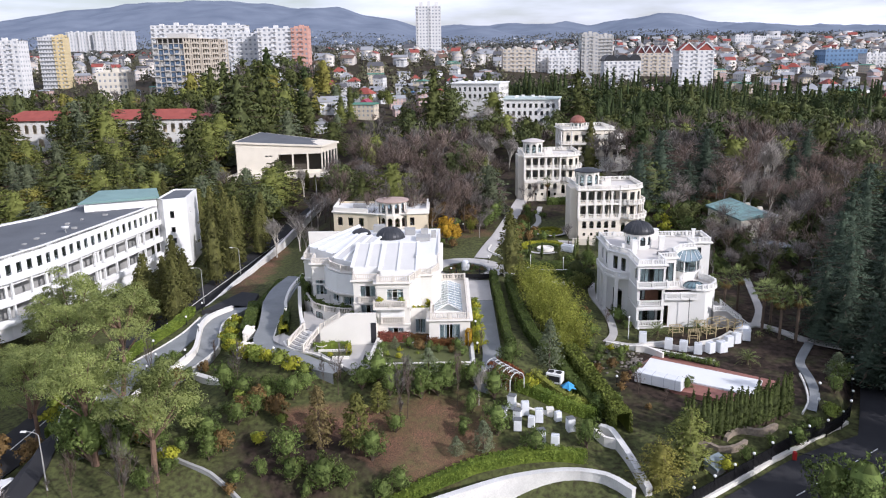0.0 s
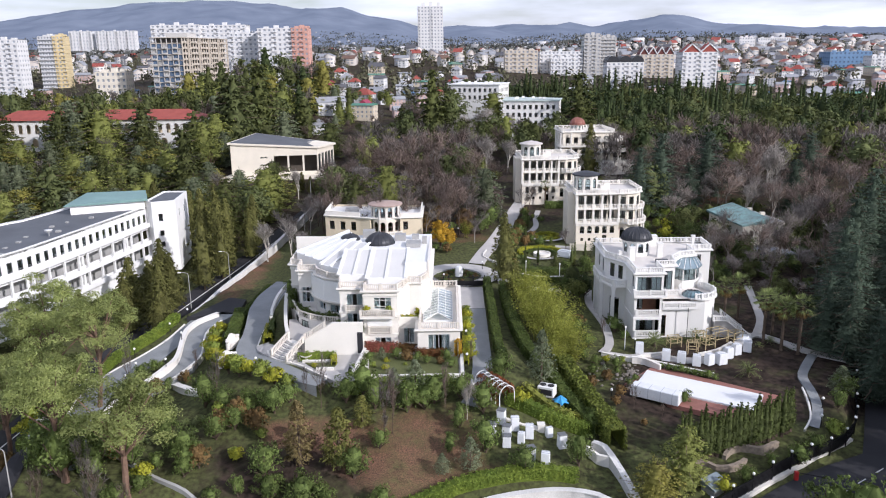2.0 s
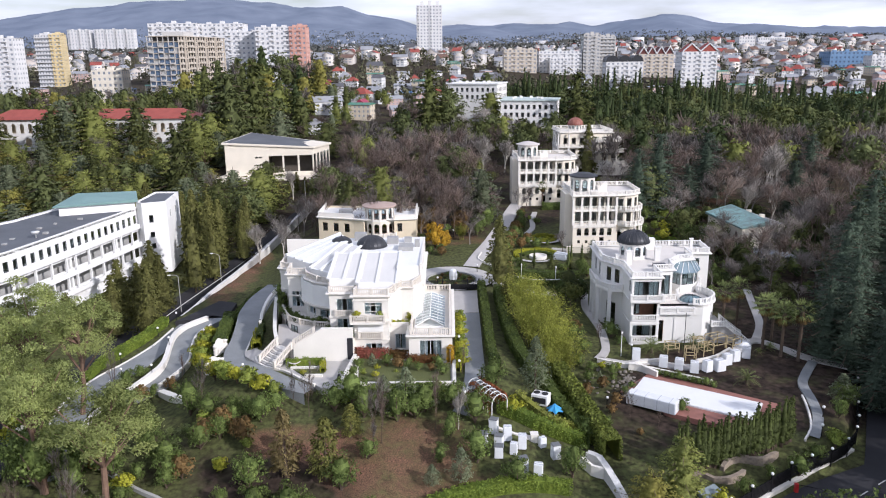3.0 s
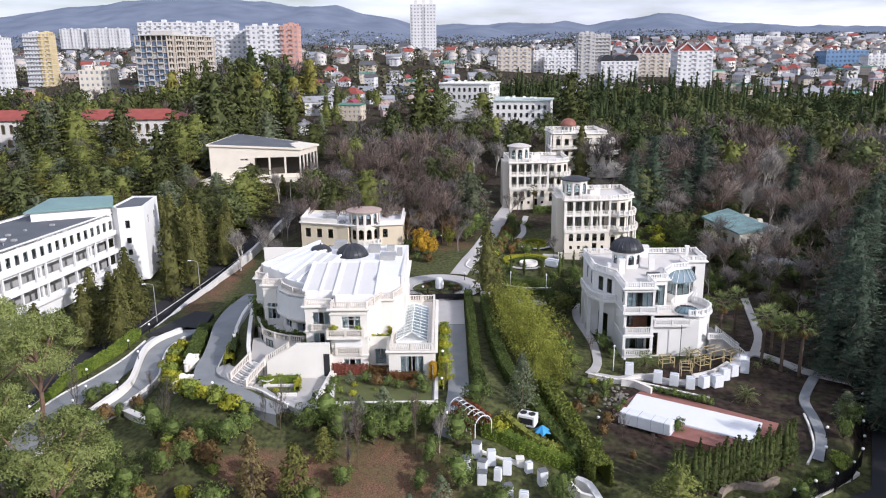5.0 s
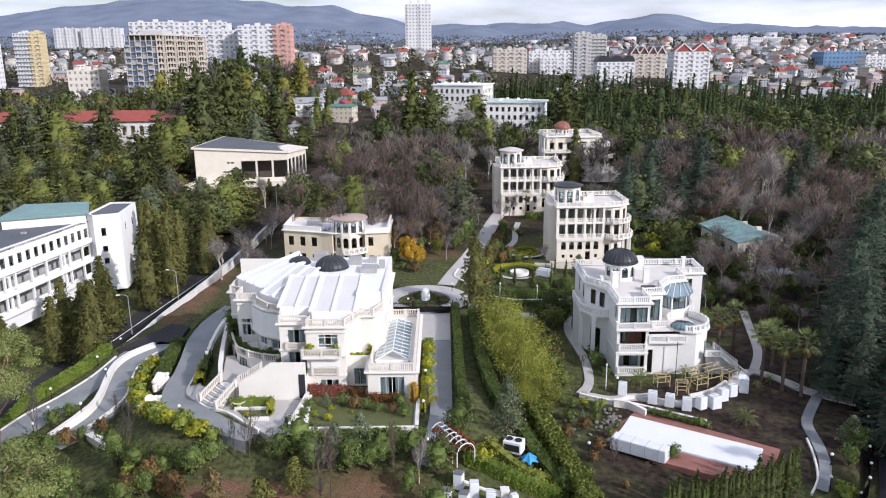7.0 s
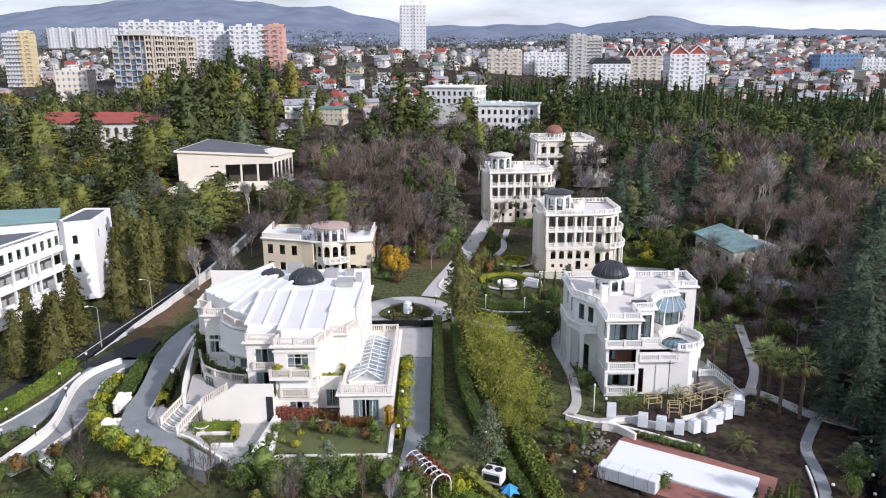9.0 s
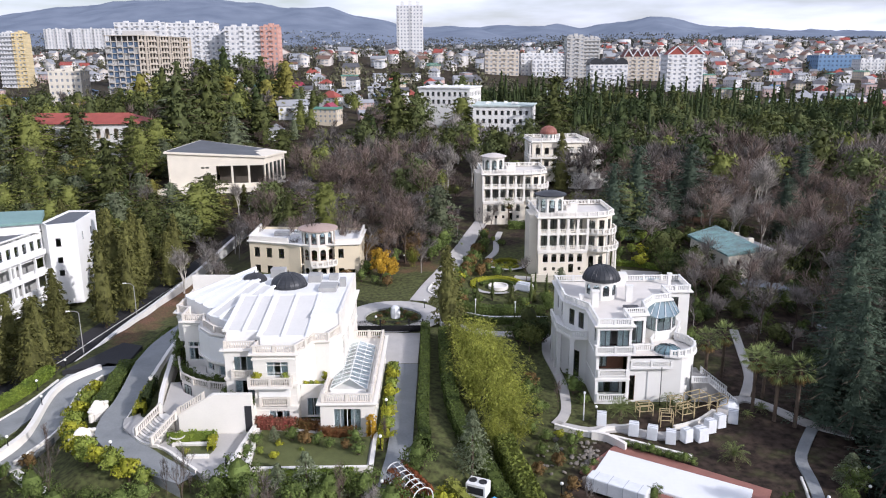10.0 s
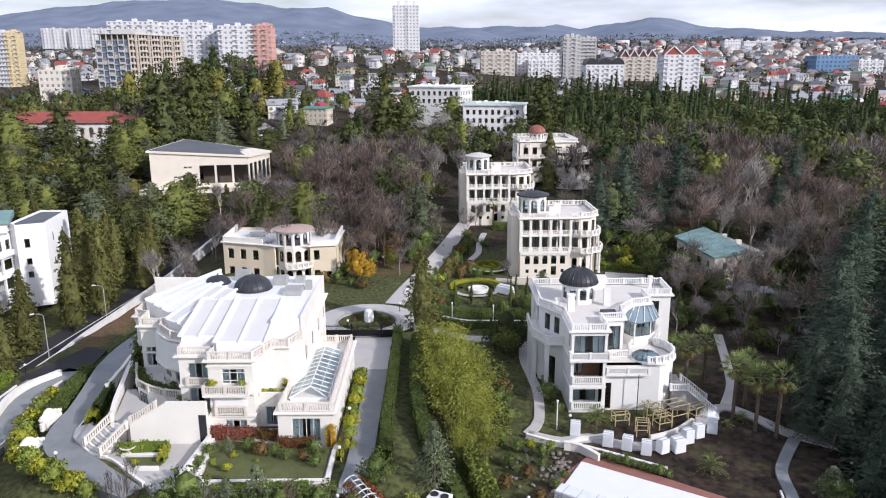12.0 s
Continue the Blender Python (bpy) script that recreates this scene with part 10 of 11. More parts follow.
WHITEB = mat("white_panel_block", (0.72, 0.72, 0.72), 0.8, 0.12, 6.0, 1.0, 0.0)
GREYB = mat("grey_panel_block", (0.52, 0.51, 0.49), 0.8, 0.15, 6.0, 1.0, 0.0)
BEIGEB = mat("beige_block", (0.60, 0.54, 0.46), 0.8, 0.15, 6.0, 1.0, 0.0)
YELB = mat("yellow_block", (0.68, 0.56, 0.33), 0.8, 0.15, 6.0, 1.0, 0.0)
PINKB = mat("pink_block", (0.62, 0.36, 0.30), 0.8, 0.15, 6.0, 1.0, 0.0)
BLUEGL = mat("blue_glazing", (0.14, 0.21, 0.32), 0.2, 0.4, 2.0, 0.4, 0.0, spec=0.6)


def frame_block(x, y, z0, z1, w, d, storeys, label, rz=0.0):
    """An unfinished block: floor slabs and piers round a dark core, one face glazed in blue."""
    b = thing("apartment_block", label, "apartment block", x, y, z0, rz, group="blocks of the town")
    st = (z1 - z0) / storeys
    # solid core, coloured dark in place of the shade inside the open floors
    bm = bmesh.new()
    prism(bm, [(1.6, 1.6), (w - 1.6, 1.6), (w - 1.6, d - 1.6), (1.6, d - 1.6)], 0, z1 - z0 - 0.5)
    part("core_wall", bm, mat("void_shade", (0.10, 0.095, 0.09), 0.8, 0.4, 3, 1, 0), b, "solid core coloured dark like shaded unfinished rooms")
    for f in range(storeys + 1):
        e = 0.5 if f == storeys else 0.0
        bm = bmesh.new()
        prism(bm, [(-e, -e), (w + e, -e), (w + e, d + e), (-e, d + e)], st * f - 0.35, st * f)
        part("floor_slab", bm, BEIGEB, b)
    for k in range(int(d / 4.2) + 1):
        yy = d * k / int(d / 4.2)
        bm = bmesh.new()
        box(bm, w - 0.5, w + (0.55 if k % 4 == 2 else 0.02), yy - 0.35, yy + 0.35, 0, z1 - z0 - 0.3)
        part("pier", bm, BEIGEB, b)
    for k in range(int(d / 4.2)):
        if k % 4 in (0, 3):
            for f in range(storeys):
                bm = bmesh.new()
                box(bm, w - 0.2, w + 1.0, d * k / int(d / 4.2) + 0.4, d * (k + 1) / int(d / 4.2) - 0.4, st * f - 0.1, st * f + 1.0)
                part("balcony", bm, BEIGEB, b)
    for k in range(6):
        u0, u1 = w * k / 6, w * (k + 1) / 6
        bm = bmesh.new()
        box(bm, u0 - 0.22, u0 + 0.22, -0.05, 0.4, 0, z1 - z0 - 0.3)
        part("pier", bm, GREYB, b)
        for f in range(storeys - 1):
            bm = bmesh.new()
            box(bm, u0 + 0.3, u1 - 0.3, 0.6, 0.7, st * f + 0.05, st * (f + 1) - 0.45)
            part("pane", bm, BLUEGL if (f * 3 + k) % 5 else GREYB, b)
            if k % 2 == 0:
                bm = bmesh.new()
                box(bm, u0 + 0.3, u1 - 0.3, -0.9, 0.0, st * f, st * f + 0.9)
                part("balcony", bm, GREYB, b)
    bm = bmesh.new()
    box(bm, 3, w - 3, d * 0.2, d * 0.4, z1 - z0, z1 - z0 + 2.6)
    part("roof_housing", bm, GREYB, b)


frame_block(-167.0, 456.0, 12.0, 52.7, 18.6, 76.0, 13, "unfinished concrete block with open floors and blue glazing", -3.0)
town_block(-331.7, -318.7, 650, 14, 58.9, 16, WHITEB, 14, 5, "white face of a tower of flats with balconies", 1, rz=-7)
town_block(-318.7, -310.0, 648, 14, 59.0, 16, YELB, 14, 3, "tall yellow tower of flats with white balconies", 2, rz=9)
town_block(-324, -300, 560, 12, 54.8, 14, WHITEB, 13, 6, "tall white tower of flats", 2)
town_block(-228.0, -190.0, 622, 16, 65.6, 14, WHITEB, 15, 10, "long white slab of flats behind the concrete block", 2)
town_block(-190.0, -155.0, 626, 16, 65.2, 14, WHITEB, 15, 10, "long white slab of flats behind the concrete block", 3)
town_block(-158.0, -134.0, 588, 14, 58.0, 14, WHITEB, 13, 7, "white and pale pink slab of flats", 2)
town_block(-134.0, -109.5, 575, 14, 60.8, 14, WHITEB, 14, 7, "white slab of flats with coloured panels", 3)
town_block(-109.5, -97.5, 574, 14, 60.8, 14, PINKB, 14, 4, "pink and red end of a slab of flats", 2)
town_block(-660.1, -585.6, 1500, 52.3, 88.3, 16, WHITEB, 14, 12, "long white slab of flats beyond the trees", 3)
town_block(-711.5, -668.5, 1502, 52.3, 88.3, 16, WHITEB, 14, 7, "white slab of flats beyond the trees", 3)
town_block(-211.7, -193.0, 480, 12, 33.6, 12, CREAM, 6, 6, "low cream block of flats among trees")
town_block(-27, -1.7, 800, 30, 86.7, 24, WHITEB, 18, 8, "very tall white tower of flats with a dark stair strip", 4, rz=0, crown=4)
town_block(122.3, 137.0, 700, 16, 55.8, 16, GREYB, 13, 4, "tall grey tower of flats", 2)
town_block(137.0, 151.1, 704, 16, 54.0, 16, GREYB, 13, 4, "tall grey tower of flats", 1)
town_block(185.1, 212.5, 620, 8, 40.4, 18, WHITEB, 10, 7, "white tower of flats with red pitched roofs", 3)
town_block(52.1, 80.6, 690, 16, 43.4, 16, BEIGEB, 8, 8, "beige block of flats behind cypresses", 2)
town_block(83.8, 121.7, 702, 16, 42.0, 16, WHITEB, 8, 11, "white block of flats with green-edged roof", 2, roof=GREENROOF)
town_block(92.0, 110.0, 690, 16, 36.0, 10, WHITEB, 6, 6, "white block of flats with stepped gable", 2)
town_block(130.7, 160.4, 640, 12, 33.0, 16, WHITEB, 6, 8, "white block with barrel-vaulted dark roofs", 2)
town_block(168.7, 198.7, 690, 14, 38.5, 14, BEIGEB, 8, 8, "beige block with dark red pitched roof", 2)
town_block(386.5, 428.1, 800, 22, 38.4, 25, mat("blue_clad", (0.16, 0.28, 0.45), 0.5, 0.2, 5, 1, 0.0), 4, 10, "blue glazed hall with a pale flat roof", win_m=BLUEGL, roof=WHITEB)
town_block(430.2, 474.7, 1100, 36, 56.4, 20, WHITEB, 4, 14, "long white school building on the hill")
town_block(386.0, 406.8, 1050, 36, 57.0, 16, WHITEB, 5, 6, "white house block with a pink roof", roof=mat("pink_roof", (0.55, 0.12, 0.18), 0.6, 0.2, 3, 2, 0))
town_block(407, 430, 760, 18, 34.4, 16, WHITEB, 5, 7, "white block of flats among small houses", 2)
town_block(-400, -376, 640, 16, 50.0, 16, WHITEB, 11, 6, "white tower of flats", 2)
# pitched and vaulted roofs on some blocks
for x0, x1, y, z, d, m, n in ((185.1, 212.5, 620, 40.4, 12, REDROOF, 2), (168.7, 198.7, 690, 38.5, 14, mat("dark_red_roof", (0.16, 0.055, 0.05), 0.7, 0.3, 3, 4, 0.1), 4)):
    for k in range(n):
        a, b = x0 + (x1 - x0) * k / n, x0 + (x1 - x0) * (k + 1) / n
        rf = thing("gabled_roof", "steep red gabled roof crowning a block", "roof", 0, 0, 0)
        bm = bmesh.new()
        v = [bm.verts.new(p) for p in ((a, y, z), (b, y, z), ((a + b) / 2, y, z + 6), (a, y + d, z), (b, y + d, z), ((a + b) / 2, y + d, z + 6))]
        for f in ((0, 1, 2), (4, 3, 5), (1, 4, 5, 2), (3, 0, 2, 5), (0, 3, 4, 1)):
            bm.faces.new([v[i] for i in f])
        part("roof", bm, m, rf)
        bm = bmesh.new()
        bar(bm, (a, y - 0.3, z), ((a + b) / 2, y - 0.3, z + 6), 0.5, n=4)
        bar(bm, (b, y - 0.3, z), ((a + b) / 2, y - 0.3, z + 6), 0.5, n=4)
        part("gable_trim", bm, WHITEB, rf)
for k in range(3):
    rf = thing("vaulted_roof", "dark barrel-vaulted roof crowning a white block", "roof", 0, 0, 0)
    bm = bmesh.new()
    c = 135.5 + 10 * k
    pts = [(c + 5 * math.cos(radians(a)), 33 + 5 * math.sin(radians(a))) for a in range(0, 181, 20)]
    lo = [bm.verts.new((x, 640, z)) for x, z in pts]
    hi = [bm.verts.new((x, 656, z)) for x, z in pts]
    for i in range(len(pts) - 1):
        bm.faces.new((lo[i + 1], lo[i], hi[i], hi[i + 1]))
    bm.faces.new(lo)
    bm.faces.new(hi[::-1])
    part("vault", bm, DOME, rf)

HOUSE_W = [WHITEB, mat("cream_house", (0.66, 0.58, 0.46), 0.8, 0.15, 4, 1, 0), mat("pale_pink_house", (0.62, 0.46, 0.42), 0.8, 0.15, 4, 1, 0), mat("grey_house", (0.5, 0.5, 0.5), 0.8, 0.15, 4, 1, 0), YELB, mat("pale_blue_house", (0.40, 0.50, 0.55), 0.8, 0.15, 4, 1, 0)]
HOUSE_R = [REDROOF, mat("brown_roof", (0.20, 0.12, 0.09), 0.8, 0.3, 3, 3, 0.1), mat("grey_metal_roof", (0.34, 0.35, 0.37), 0.6, 0.2, 3, 3, 0.05), mat("dark_grey_roof", (0.12, 0.12, 0.13), 0.7, 0.2, 3, 3, 0.05), mat("green_house_roof", (0.09, 0.24, 0.17), 0.6, 0.2, 3, 3, 0.05), mat("blue_house_roof", (0.12, 0.25, 0.42), 0.6, 0.2, 3, 3, 0.05), mat("wine_roof", (0.33, 0.05, 0.09), 0.6, 0.2, 3, 3, 0.05)]
HOUSES = []


def house_form(w, d, h, pitch, wall, roof, hip, floors):
    hs = thing("house", "small town house with a pitched roof", "house", group="houses of the town")
    bw, bm = bmesh.new(), bmesh.new()
    for p, q in (((0, 0), (w, 0)), ((w, 0), (w, d)), ((w, d), (0, d)), ((0, d), (0, 0))):
        length = math.dist(p, q)
        k = max(2, int(length / 2.8))
        u = length / k
        facade(hs, p, q, -3, h, [(u * i + u * 0.28, h / floors * f + 0.9, u * 0.44, 1.4, 1, 1, None, "o") for f in range(floors) for i in range(k)], wall, 0.4, win=False, into=bw)
        box(bm, 0.3, length - 0.3, 0, 0.1, 0, h - 0.2, edge_matrix(p, q, 0.3))
    part("wall", bw, wall, hs)
    part("glazing", bm, MATS["far_glazing"], hs)
    bm = bmesh.new()
    e = 0.6
    i = d * 0.45 if hip else -e
    v = [bm.verts.new(p) for p in ((-e, -e, h), (w + e, -e, h), (w + e, d + e, h), (-e, d + e, h), (i, d / 2, h + pitch), (w - i, d / 2, h + pitch))]
    for f in ((0, 1, 5, 4), (1, 2, 5), (2, 3, 4, 5), (3, 0, 4), (3, 2, 1, 0)):
        bm.faces.new([v[k] for k in f])
    part("roof", bm, roof, hs)
    return hs


rh = random.Random(5)
for i in range(14):
    HOUSES.append([house_form(rh.uniform(9, 15), rh.uniform(8, 11), rh.choice((5.6, 6.4, 8.6, 9.5)), rh.choice((1.2, 2.8, 3.6, 4.4)), HOUSE_W[rh.choice((0, 0, 0, 0, 0, 1, 1, 2, 3))], HOUSE_R[(0, 2, 2, 3, 2, 1, 2, 4, 2, 3, 2, 6, 2, 5)[i]], i % 4 == 0, rh.choice((2, 3)) if i % 3 else 2), False])


def put_house(x, y):
    h = rh.choice(HOUSES)
    s = rh.uniform(0.7, 1.0)
    m = pose(x, y, ground_z(x, y) + 0.4, 0, 0, rh.choice((0, 0, 90)) + rh.gauss(0, 18)) @ Matrix.Diagonal((s, s, s, 1))
    if h[1]:
        copy_thing(h[0], m)
    else:
        h[0].matrix_basis, h[1] = m, True


TREE_SPOTS, LOW_HOUSES = [], []
taken = [(-232, -92, 560, 650), (-172, -136, 445, 545), (-335, -290, 550, 670), (-215, -190, 475, 495), (-30, 2, 795, 830), (50, 160, 630, 725), (165, 216, 610, 710), (384, 432, 755, 830)]


def town(x0, x1, y0, y1, step, chance, trees, near=True):
    y = y0
    while y < y1:
        x = x0 + rh.uniform(0, step)
        while x < x1:
            p, q = x + rh.uniform(-0.3, 0.3) * step, y + rh.uniform(-0.3, 0.3) * step
            if abs(p - 8) < q * 0.61 and not any(a - 12 < p < b + 4 and c - 12 < q < d + 4 for a, b, c, d in taken):
                if rh.random() < chance:
                    if near:
                        put_house(p, q)
                    else:
                        LOW_HOUSES.append((p, q))
                for _ in range(trees):
                    if rh.random() < 0.6:
                        TREE_SPOTS.append((p + rh.uniform(-0.6, 0.6) * step, q + rh.uniform(-0.6, 0.6) * step - 6, rh.uniform(0.6, 1.15)))
            x += step
        y += step


town(225, 520, 470, 760, 22, 0.72, 2)
town(-110, 40, 450, 700, 21, 0.5, 3)
town(-400, -110, 460, 720, 30, 0.35, 5)
town(40, 230, 440, 640, 26, 0.15, 5)
town(225, 600, 770, 1000, 24, 0.75, 2, False)
town(-110, 60, 700, 800, 20, 0.6, 3, False)
town(200, 780, 1000, 1300, 26, 0.75, 2, False)
town(-700, -100, 720, 1200, 32, 0.5, 4, False)
town(-100, 200, 800, 1300, 30, 0.6, 3, False)
for x, y in ((-52.0, 342.0), (-44.0, 375.0), (-38.0, 394.0), (-60.0, 377.0), (-24.0, 384.0), (-28.0, 412.0), (-48.0, 420.0), (-14.0, 436.0), (-36.0, 446.0), (-62.0, 442.0), (-24.0, 466.0), (-50.0, 470.0), (-6.0, 462.0)):
    put_house(x, y)
ts = np.array(TREE_SPOTS)
per = 22
d = RNG.normal(size=(len(ts) * per, 3))
d /= np.linalg.norm(d, axis=1, keepdims=True)
sz = np.repeat(ts[:, 2], per)[:, None]
cs = np.repeat(np.stack([ts[:, 0], ts[:, 1], land(ts[:, 0], ts[:, 1]) + 5.2 * ts[:, 2]], -1), per, 0) + d * sz * np.array([3.6, 3.6, 4.6]) * RNG.uniform(0.5, 1.05, (len(d), 1)) * (1 + 0.3 * np.sin(d[:, :1] * 5 + d[:, 1:2] * 7))
tagged(new("town_trees", card_mesh("town_trees", cs, d + 0.5 * RNG.normal(size=d.shape), RNG.uniform(0.9, 1.6, len(d)) * sz[:, 0], mat("town_tree_leaves", (0.13, 0.13, 0.075), 0.8, 0.3, 25.0, 0.2, 0.0, col2=(0.075, 0.075, 0.05), island=0.4, spec=0.1), 0.6)), "evergreen and bare trees between the town houses", "trees", kind="stuff")


def low_house_field():
    """The farther houses of the town: walls with gables, and pitched roofs."""
    p = np.array(LOW_HOUSES)
    n = len(p)
    w, dd, h, r = RNG.uniform(3.6, 6.5, n), RNG.uniform(3.6, 5.5, n), RNG.uniform(4.5, 9.5, n), RNG.uniform(1.8, 4.0, n)
    a = RNG.normal(0, 0.35, n)
    front = RNG.uniform(size=n) < 0.55
    z = land(p[:, 0], p[:, 1])
    ca, sa = np.cos(a), np.sin(a)

    def corner(sx, sy, zz):
        return np.stack([p[:, 0] + sx * w * ca - sy * dd * sa, p[:, 1] + sx * w * sa + sy * dd * ca, zz], -1)

    sq = ((-1, -1), (1, -1), (1, 1), (-1, 1))
    lo = [corner(sx, sy, z - 2) for sx, sy in sq]
    hi = [corner(sx, sy, z + h) for sx, sy in sq]
    ev = [corner(sx * 1.1, sy * 1.1, z + h - 0.2) for sx, sy in sq]
    fx = front.astype(float)
    # the ridge runs towards the viewer's side where the gable fronts the street
    ra, rb = corner(-(1 - fx) * 1.1, -fx * 1.1, z + h + r), corner((1 - fx) * 1.1, fx * 1.1, z + h + r)
    ga_, gb_ = corner(-(1 - fx), -fx, z + h + r - 0.15), corner((1 - fx), fx, z + h + r - 0.15)
    base = np.arange(n)[:, None]
    v = np.stack(lo + hi + [ga_, gb_], 1).reshape(-1, 3)
    quads_ = [base * 10 + np.array([[i, (i + 1) % 4, 4 + (i + 1) % 4, 4 + i]]) for i in range(4)]
    tri = np.concatenate([np.concatenate([q[:, [0, 1, 2]], q[:, [0, 2, 3]]]) for q in quads_] + [base[front] * 10 + np.array([[4, 5, 8]]), base[front] * 10 + np.array([[6, 7, 9]]), base[~front] * 10 + np.array([[7, 4, 8]]), base[~front] * 10 + np.array([[5, 6, 9]])])
    tagged(new("town_houses", arr_mesh("town_houses", v, tri, mat("mixed_house_walls", (0.72, 0.71, 0.68), 0.8, 0.15, 30.0, 0.2, 0.0, col2=(0.60, 0.52, 0.47), island=0.2))), "pale walls of the farther town houses", "houses", kind="stuff")
    kind_ = RNG.integers(0, 6, n)
    for pick, m in (((0,), HOUSE_R[0]), ((1, 2, 3), HOUSE_R[2]), ((4,), HOUSE_R[1]), ((5,), HOUSE_R[3])):
        fs, vs = [], []
        for fr in (True, False):
            sel = np.isin(kind_, pick) & (front == fr)
            b0 = sum(len(q) for q in vs)
            vs.append(np.stack([q[sel] for q in ev + [ra, rb]], 1).reshape(-1, 3))
            b6 = np.arange(sel.sum())[:, None] * 6 + b0
            fs += [b6 + np.array([[1, 2, 5, 4]]), b6 + np.array([[3, 0, 4, 5]])] if fr else [b6 + np.array([[0, 1, 5, 4]]), b6 + np.array([[2, 3, 4, 5]])]
        tagged(new("town_roofs", arr_mesh("town_roofs", np.concatenate(vs), np.concatenate(fs), m)), "pitched roofs of the farther town houses", "roofs", kind="stuff")
    # dark window strips, a hand's width proud of the walls
    vs, fs = [], []
    for fl in (0.28, 0.68):
        for u in (-0.62, 0.0, 0.62):
            q = [corner(u - 0.2, -1.012, z + h * (fl - 0.09)), corner(u + 0.2, -1.012, z + h * (fl - 0.09)), corner(u + 0.2, -1.012, z + h * (fl + 0.09)), corner(u - 0.2, -1.012, z + h * (fl + 0.09))]
            fs.append(len(vs) * 4 * n + base * 4 + np.arange(4)[None])
            vs.append(np.stack(q, 1).reshape(-1, 3))
    tagged(new("town_windows", arr_mesh("town_windows", np.concatenate(vs), np.concatenate(fs), MATS["far_glazing"])), "dark windows of the farther town houses", "windows", kind="stuff")


low_house_field()

# tiny far houses on the slopes, and the woods between them
rf_ = np.random.default_rng(3)


def scatter_boxes(n, y0, y1, half, smin, smax, hmin, hmax, material, name, label):
    ys = rf_.uniform(y0, y1, n)
    xs = rf_.uniform(-1, 1, n) * ys * half
    sel = np.sin(xs / 170.0) + np.sin(ys / 130.0 + xs / 300.0) + rf_.normal(0, 0.6, n) > -0.2
    xs, ys = xs[sel], ys[sel]
    zs = land(xs, ys) + hill_z(xs, ys)
    s, h = rf_.uniform(smin, smax, len(xs)), rf_.uniform(hmin, hmax, len(xs))
    corners = np.array([(-1, -1, 0), (1, -1, 0), (1, 1, 0), (-1, 1, 0), (-1, -1, 1), (1, -1, 1), (1, 1, 1), (-1, 1, 1)], dtype=float)
    v = (corners[None] * np.stack([s, s * 0.7, h], -1)[:, None] + np.stack([xs, ys, zs - 1], -1)[:, None]).reshape(-1, 3)
    f = (np.array([(4, 5, 6, 7), (0, 1, 5, 4), (1, 2, 6, 5), (3, 0, 4, 7)])[None] + 8 * np.arange(len(xs))[:, None, None]).reshape(-1, 4)
    tagged(new(name, arr_mesh(name, v, f, material)), label, "far houses", kind="stuff")


RIDGE_X = [-2700, -2380, -2193, -1916, -1640, -1458, -1095, -945, -796, -553, -434, -253, -148, 80, 354, 658, 810, 961, 1142, 1264, 1448, 1752, 1997, 2387, 2800]
RIDGE_Z = [200, 233, 259, 284, 309, 320, 315, 298, 270, 281, 241, 209, 170, 178, 162, 166, 149, 176, 206, 192, 160, 150, 131, 125, 120]


def hill_z(x, y):
    """How far the hills stand above the plain."""
    x, y = np.asarray(x, dtype=float), np.asarray(y, dtype=float)
    top = np.interp(x * 4300 / np.maximum(y, 500), RIDGE_X, RIDGE_Z) - 66
    rise = sstep(2300, 4300, y)
    return np.maximum(0, top * rise)


hx, hy = np.linspace(-3600, 3600, 190), np.concatenate([np.linspace(2250, 4300, 60), np.linspace(4330, 4640, 6)])
HX, HY = np.meshgrid(hx, hy)
HZ = land(HX, HY) + hill_z(HX, HY) * np.where(HY > 4300, 1 - (HY - 4300) / 420, 1)
gul = np.array([noise.fractal((a / 260, b / 420, 3.1), 1.0, 2.0, 5) for a, b in zip(HX.ravel(), HY.ravel())]).reshape(HX.shape)
HZ = HZ + gul * 26 * sstep(2400, 3300, HY) * (1 - 0.75 * sstep(3900, 4300, HY)) - 3
hid = np.arange(HX.size).reshape(HX.shape)
hq = np.stack([hid[:-1, :-1], hid[:-1, 1:], hid[1:, 1:], hid[1:, :-1]], -1).reshape(-1, 4)
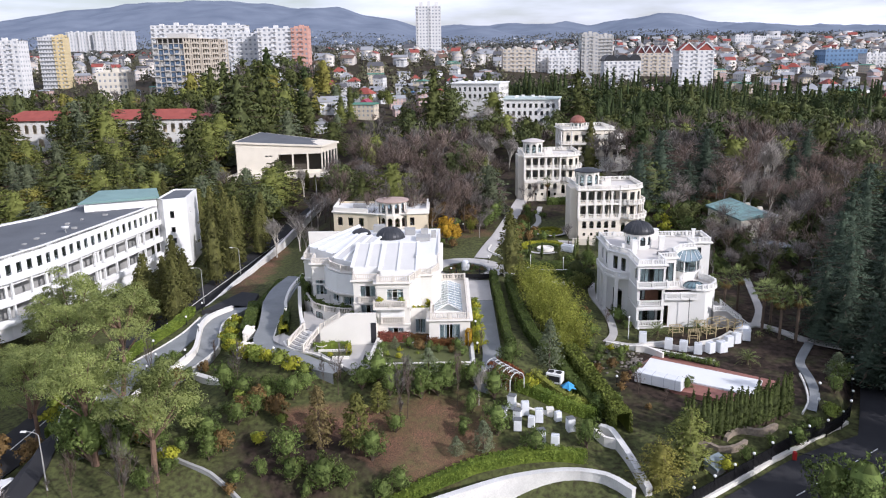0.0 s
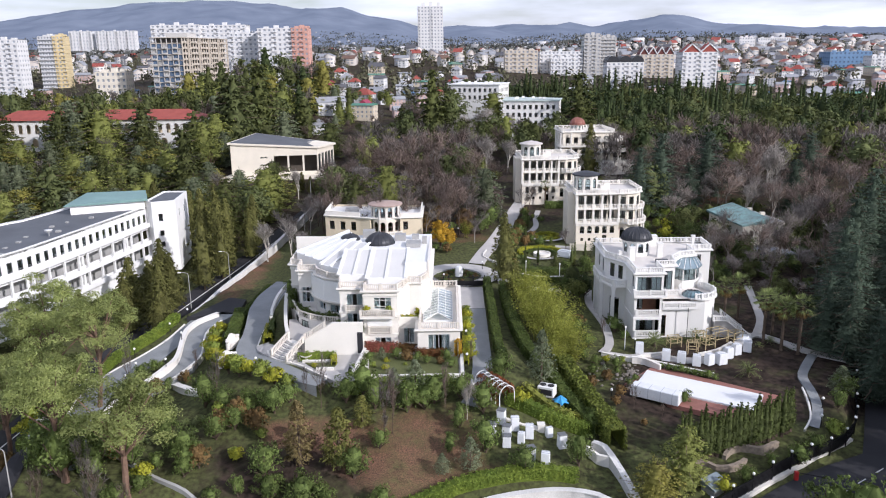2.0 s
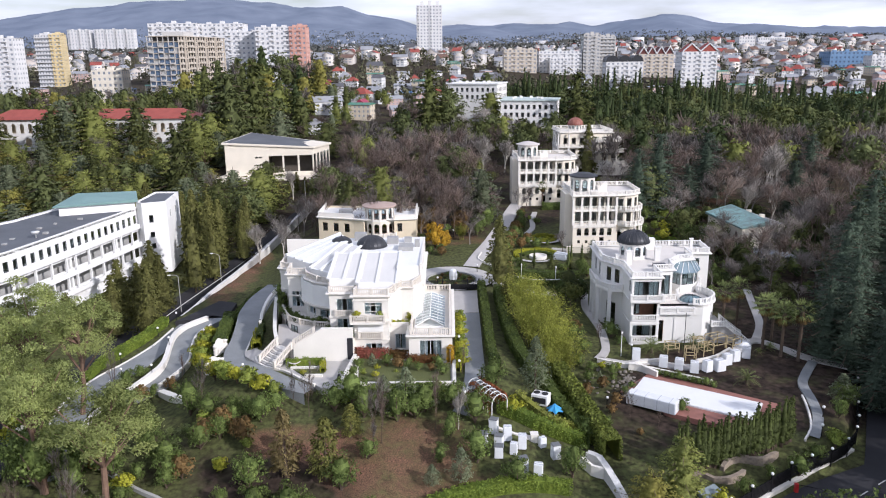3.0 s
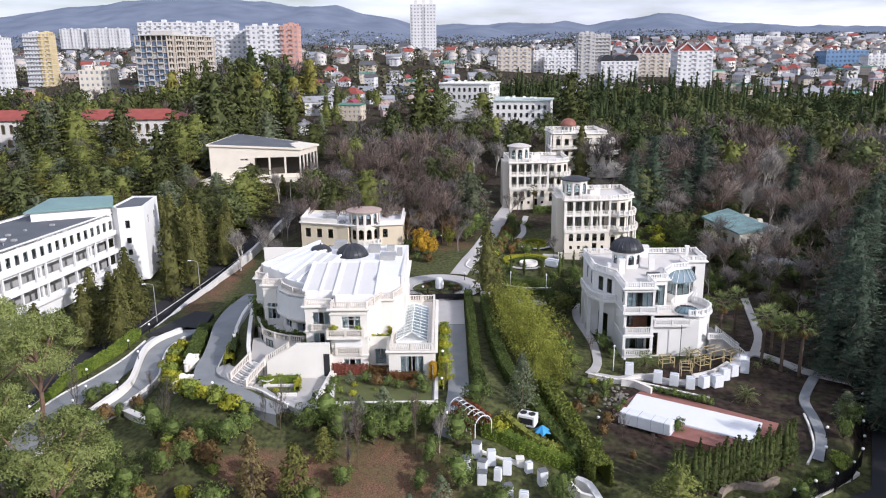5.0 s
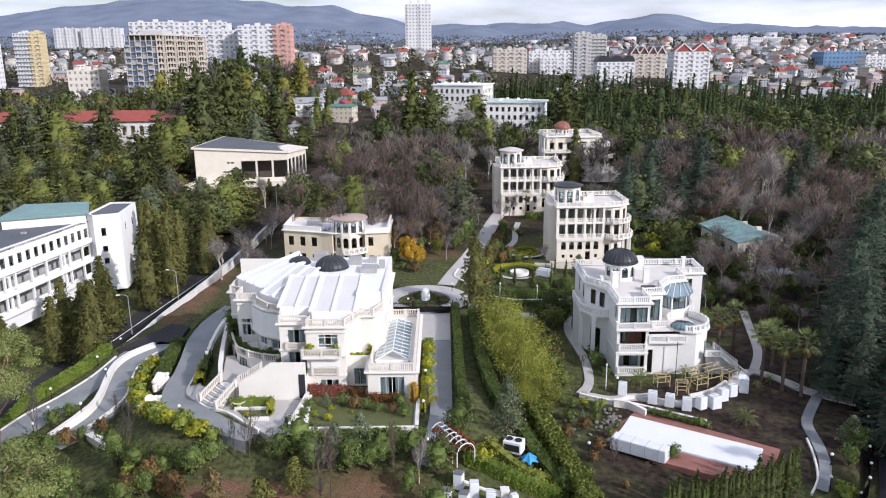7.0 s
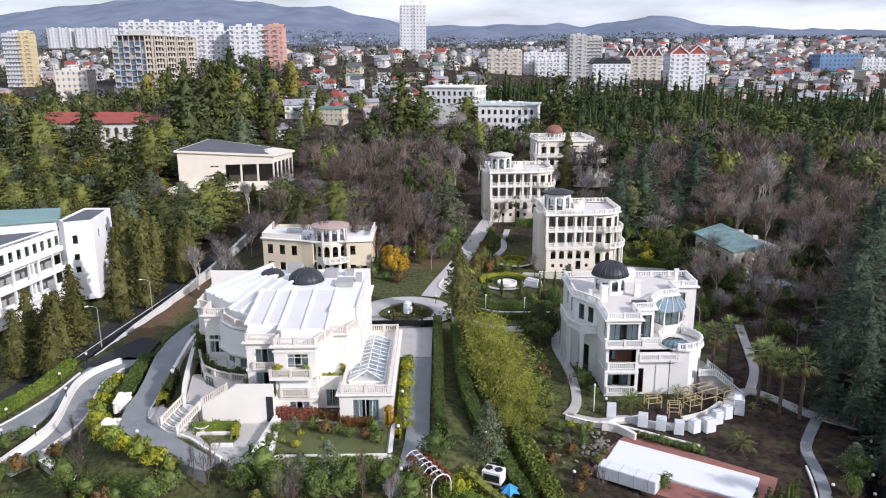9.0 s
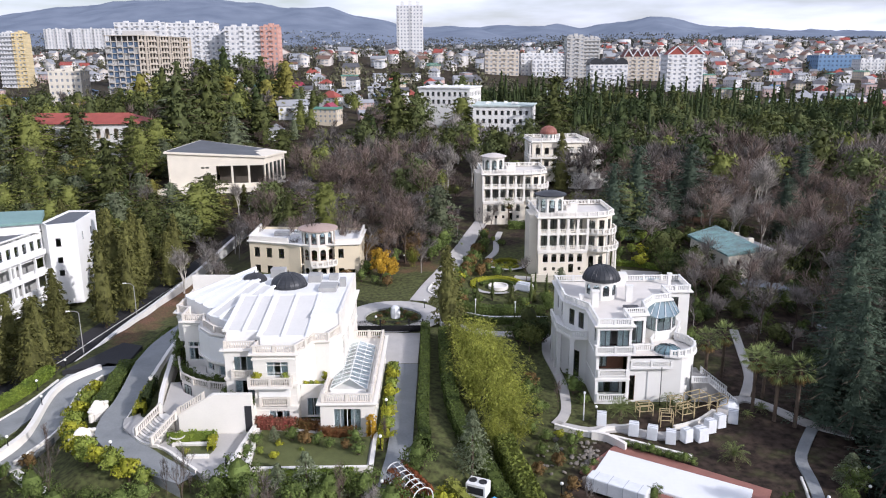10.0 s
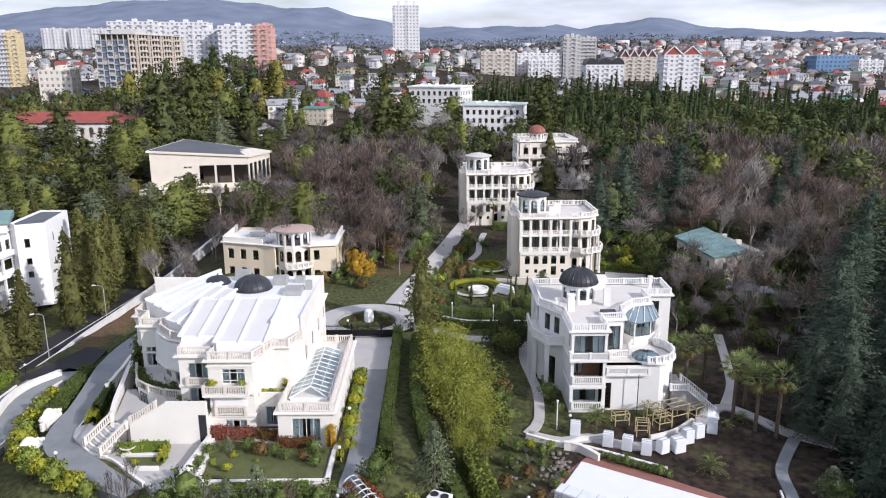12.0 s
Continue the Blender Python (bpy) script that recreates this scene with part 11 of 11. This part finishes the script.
# distance haze is put into the hills: bluish base colours and faint blue emission
HILL = mat("hazed_far_hills", (0.15, 0.17, 0.21), 1.0, 0.3, 120.0, 0.01, 0.0, col2=(0.09, 0.105, 0.14), spec=0.0)
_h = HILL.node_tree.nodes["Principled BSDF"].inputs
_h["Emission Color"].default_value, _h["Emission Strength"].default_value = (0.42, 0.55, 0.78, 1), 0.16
tagged(new("backdrop", arr_mesh("backdrop", np.stack([HX, HY, HZ], -1).reshape(-1, 3), hq, HILL, True)), "wooded hills on the horizon with distance haze put into their colour", "hills", kind="structure")
mat("far_pale_walls", (0.52, 0.52, 0.53), 0.9, 0.2, 30, 0.1, 0.0, island=0.3, spec=0.0)
scatter_boxes(1300, 1250, 2400, 0.62, 3, 6, 3.5, 6.5, MATS["far_pale_walls"], "far_houses", "countless pale far houses on the plain")
scatter_boxes(400, 1250, 2400, 0.62, 3, 6, 4, 8, REDROOF, "far_roofs", "countless red far roofs on the plain")
scatter_boxes(420, 2300, 3000, 0.62, 2.5, 5, 3, 6, MATS["far_pale_walls"], "far_houses", "countless pale far houses on the hillside")
scatter_boxes(26, 1300, 2000, 0.62, 7, 12, 9, 16, MATS["far_pale_walls"], "far_blocks", "pale far blocks of flats on the plain")
ys = rf_.uniform(1150, 3000, 5200)
xs = rf_.uniform(-1, 1, 5200) * ys * 0.64
zs = land(xs, ys) + hill_z(xs, ys)
cs = np.repeat(np.stack([xs, ys, zs + 3], -1), 8, 0) + rf_.normal(size=(5200 * 8, 3)) * np.array([7, 7, 3])
tagged(new("far_woods", card_mesh("far_woods", cs, rf_.normal(size=cs.shape) + np.array([0, -0.4, 0.6]), rf_.uniform(2.0, 3.8, len(cs)), mat("far_wood_leaves", (0.12, 0.125, 0.115), 0.9, 0.3, 60, 0.05, 0.0, island=0.4, spec=0.0), 0.7)), "far woods and gardens between the houses", "far woods", kind="stuff")

# grown forms that found no place
for kind_of in K.values():
    for ob, placed in zip(kind_of.forms, kind_of.used):
        if not placed:
            for child in list(ob.children):
                bpy.data.objects.remove(child)
            bpy.data.objects.remove(ob)
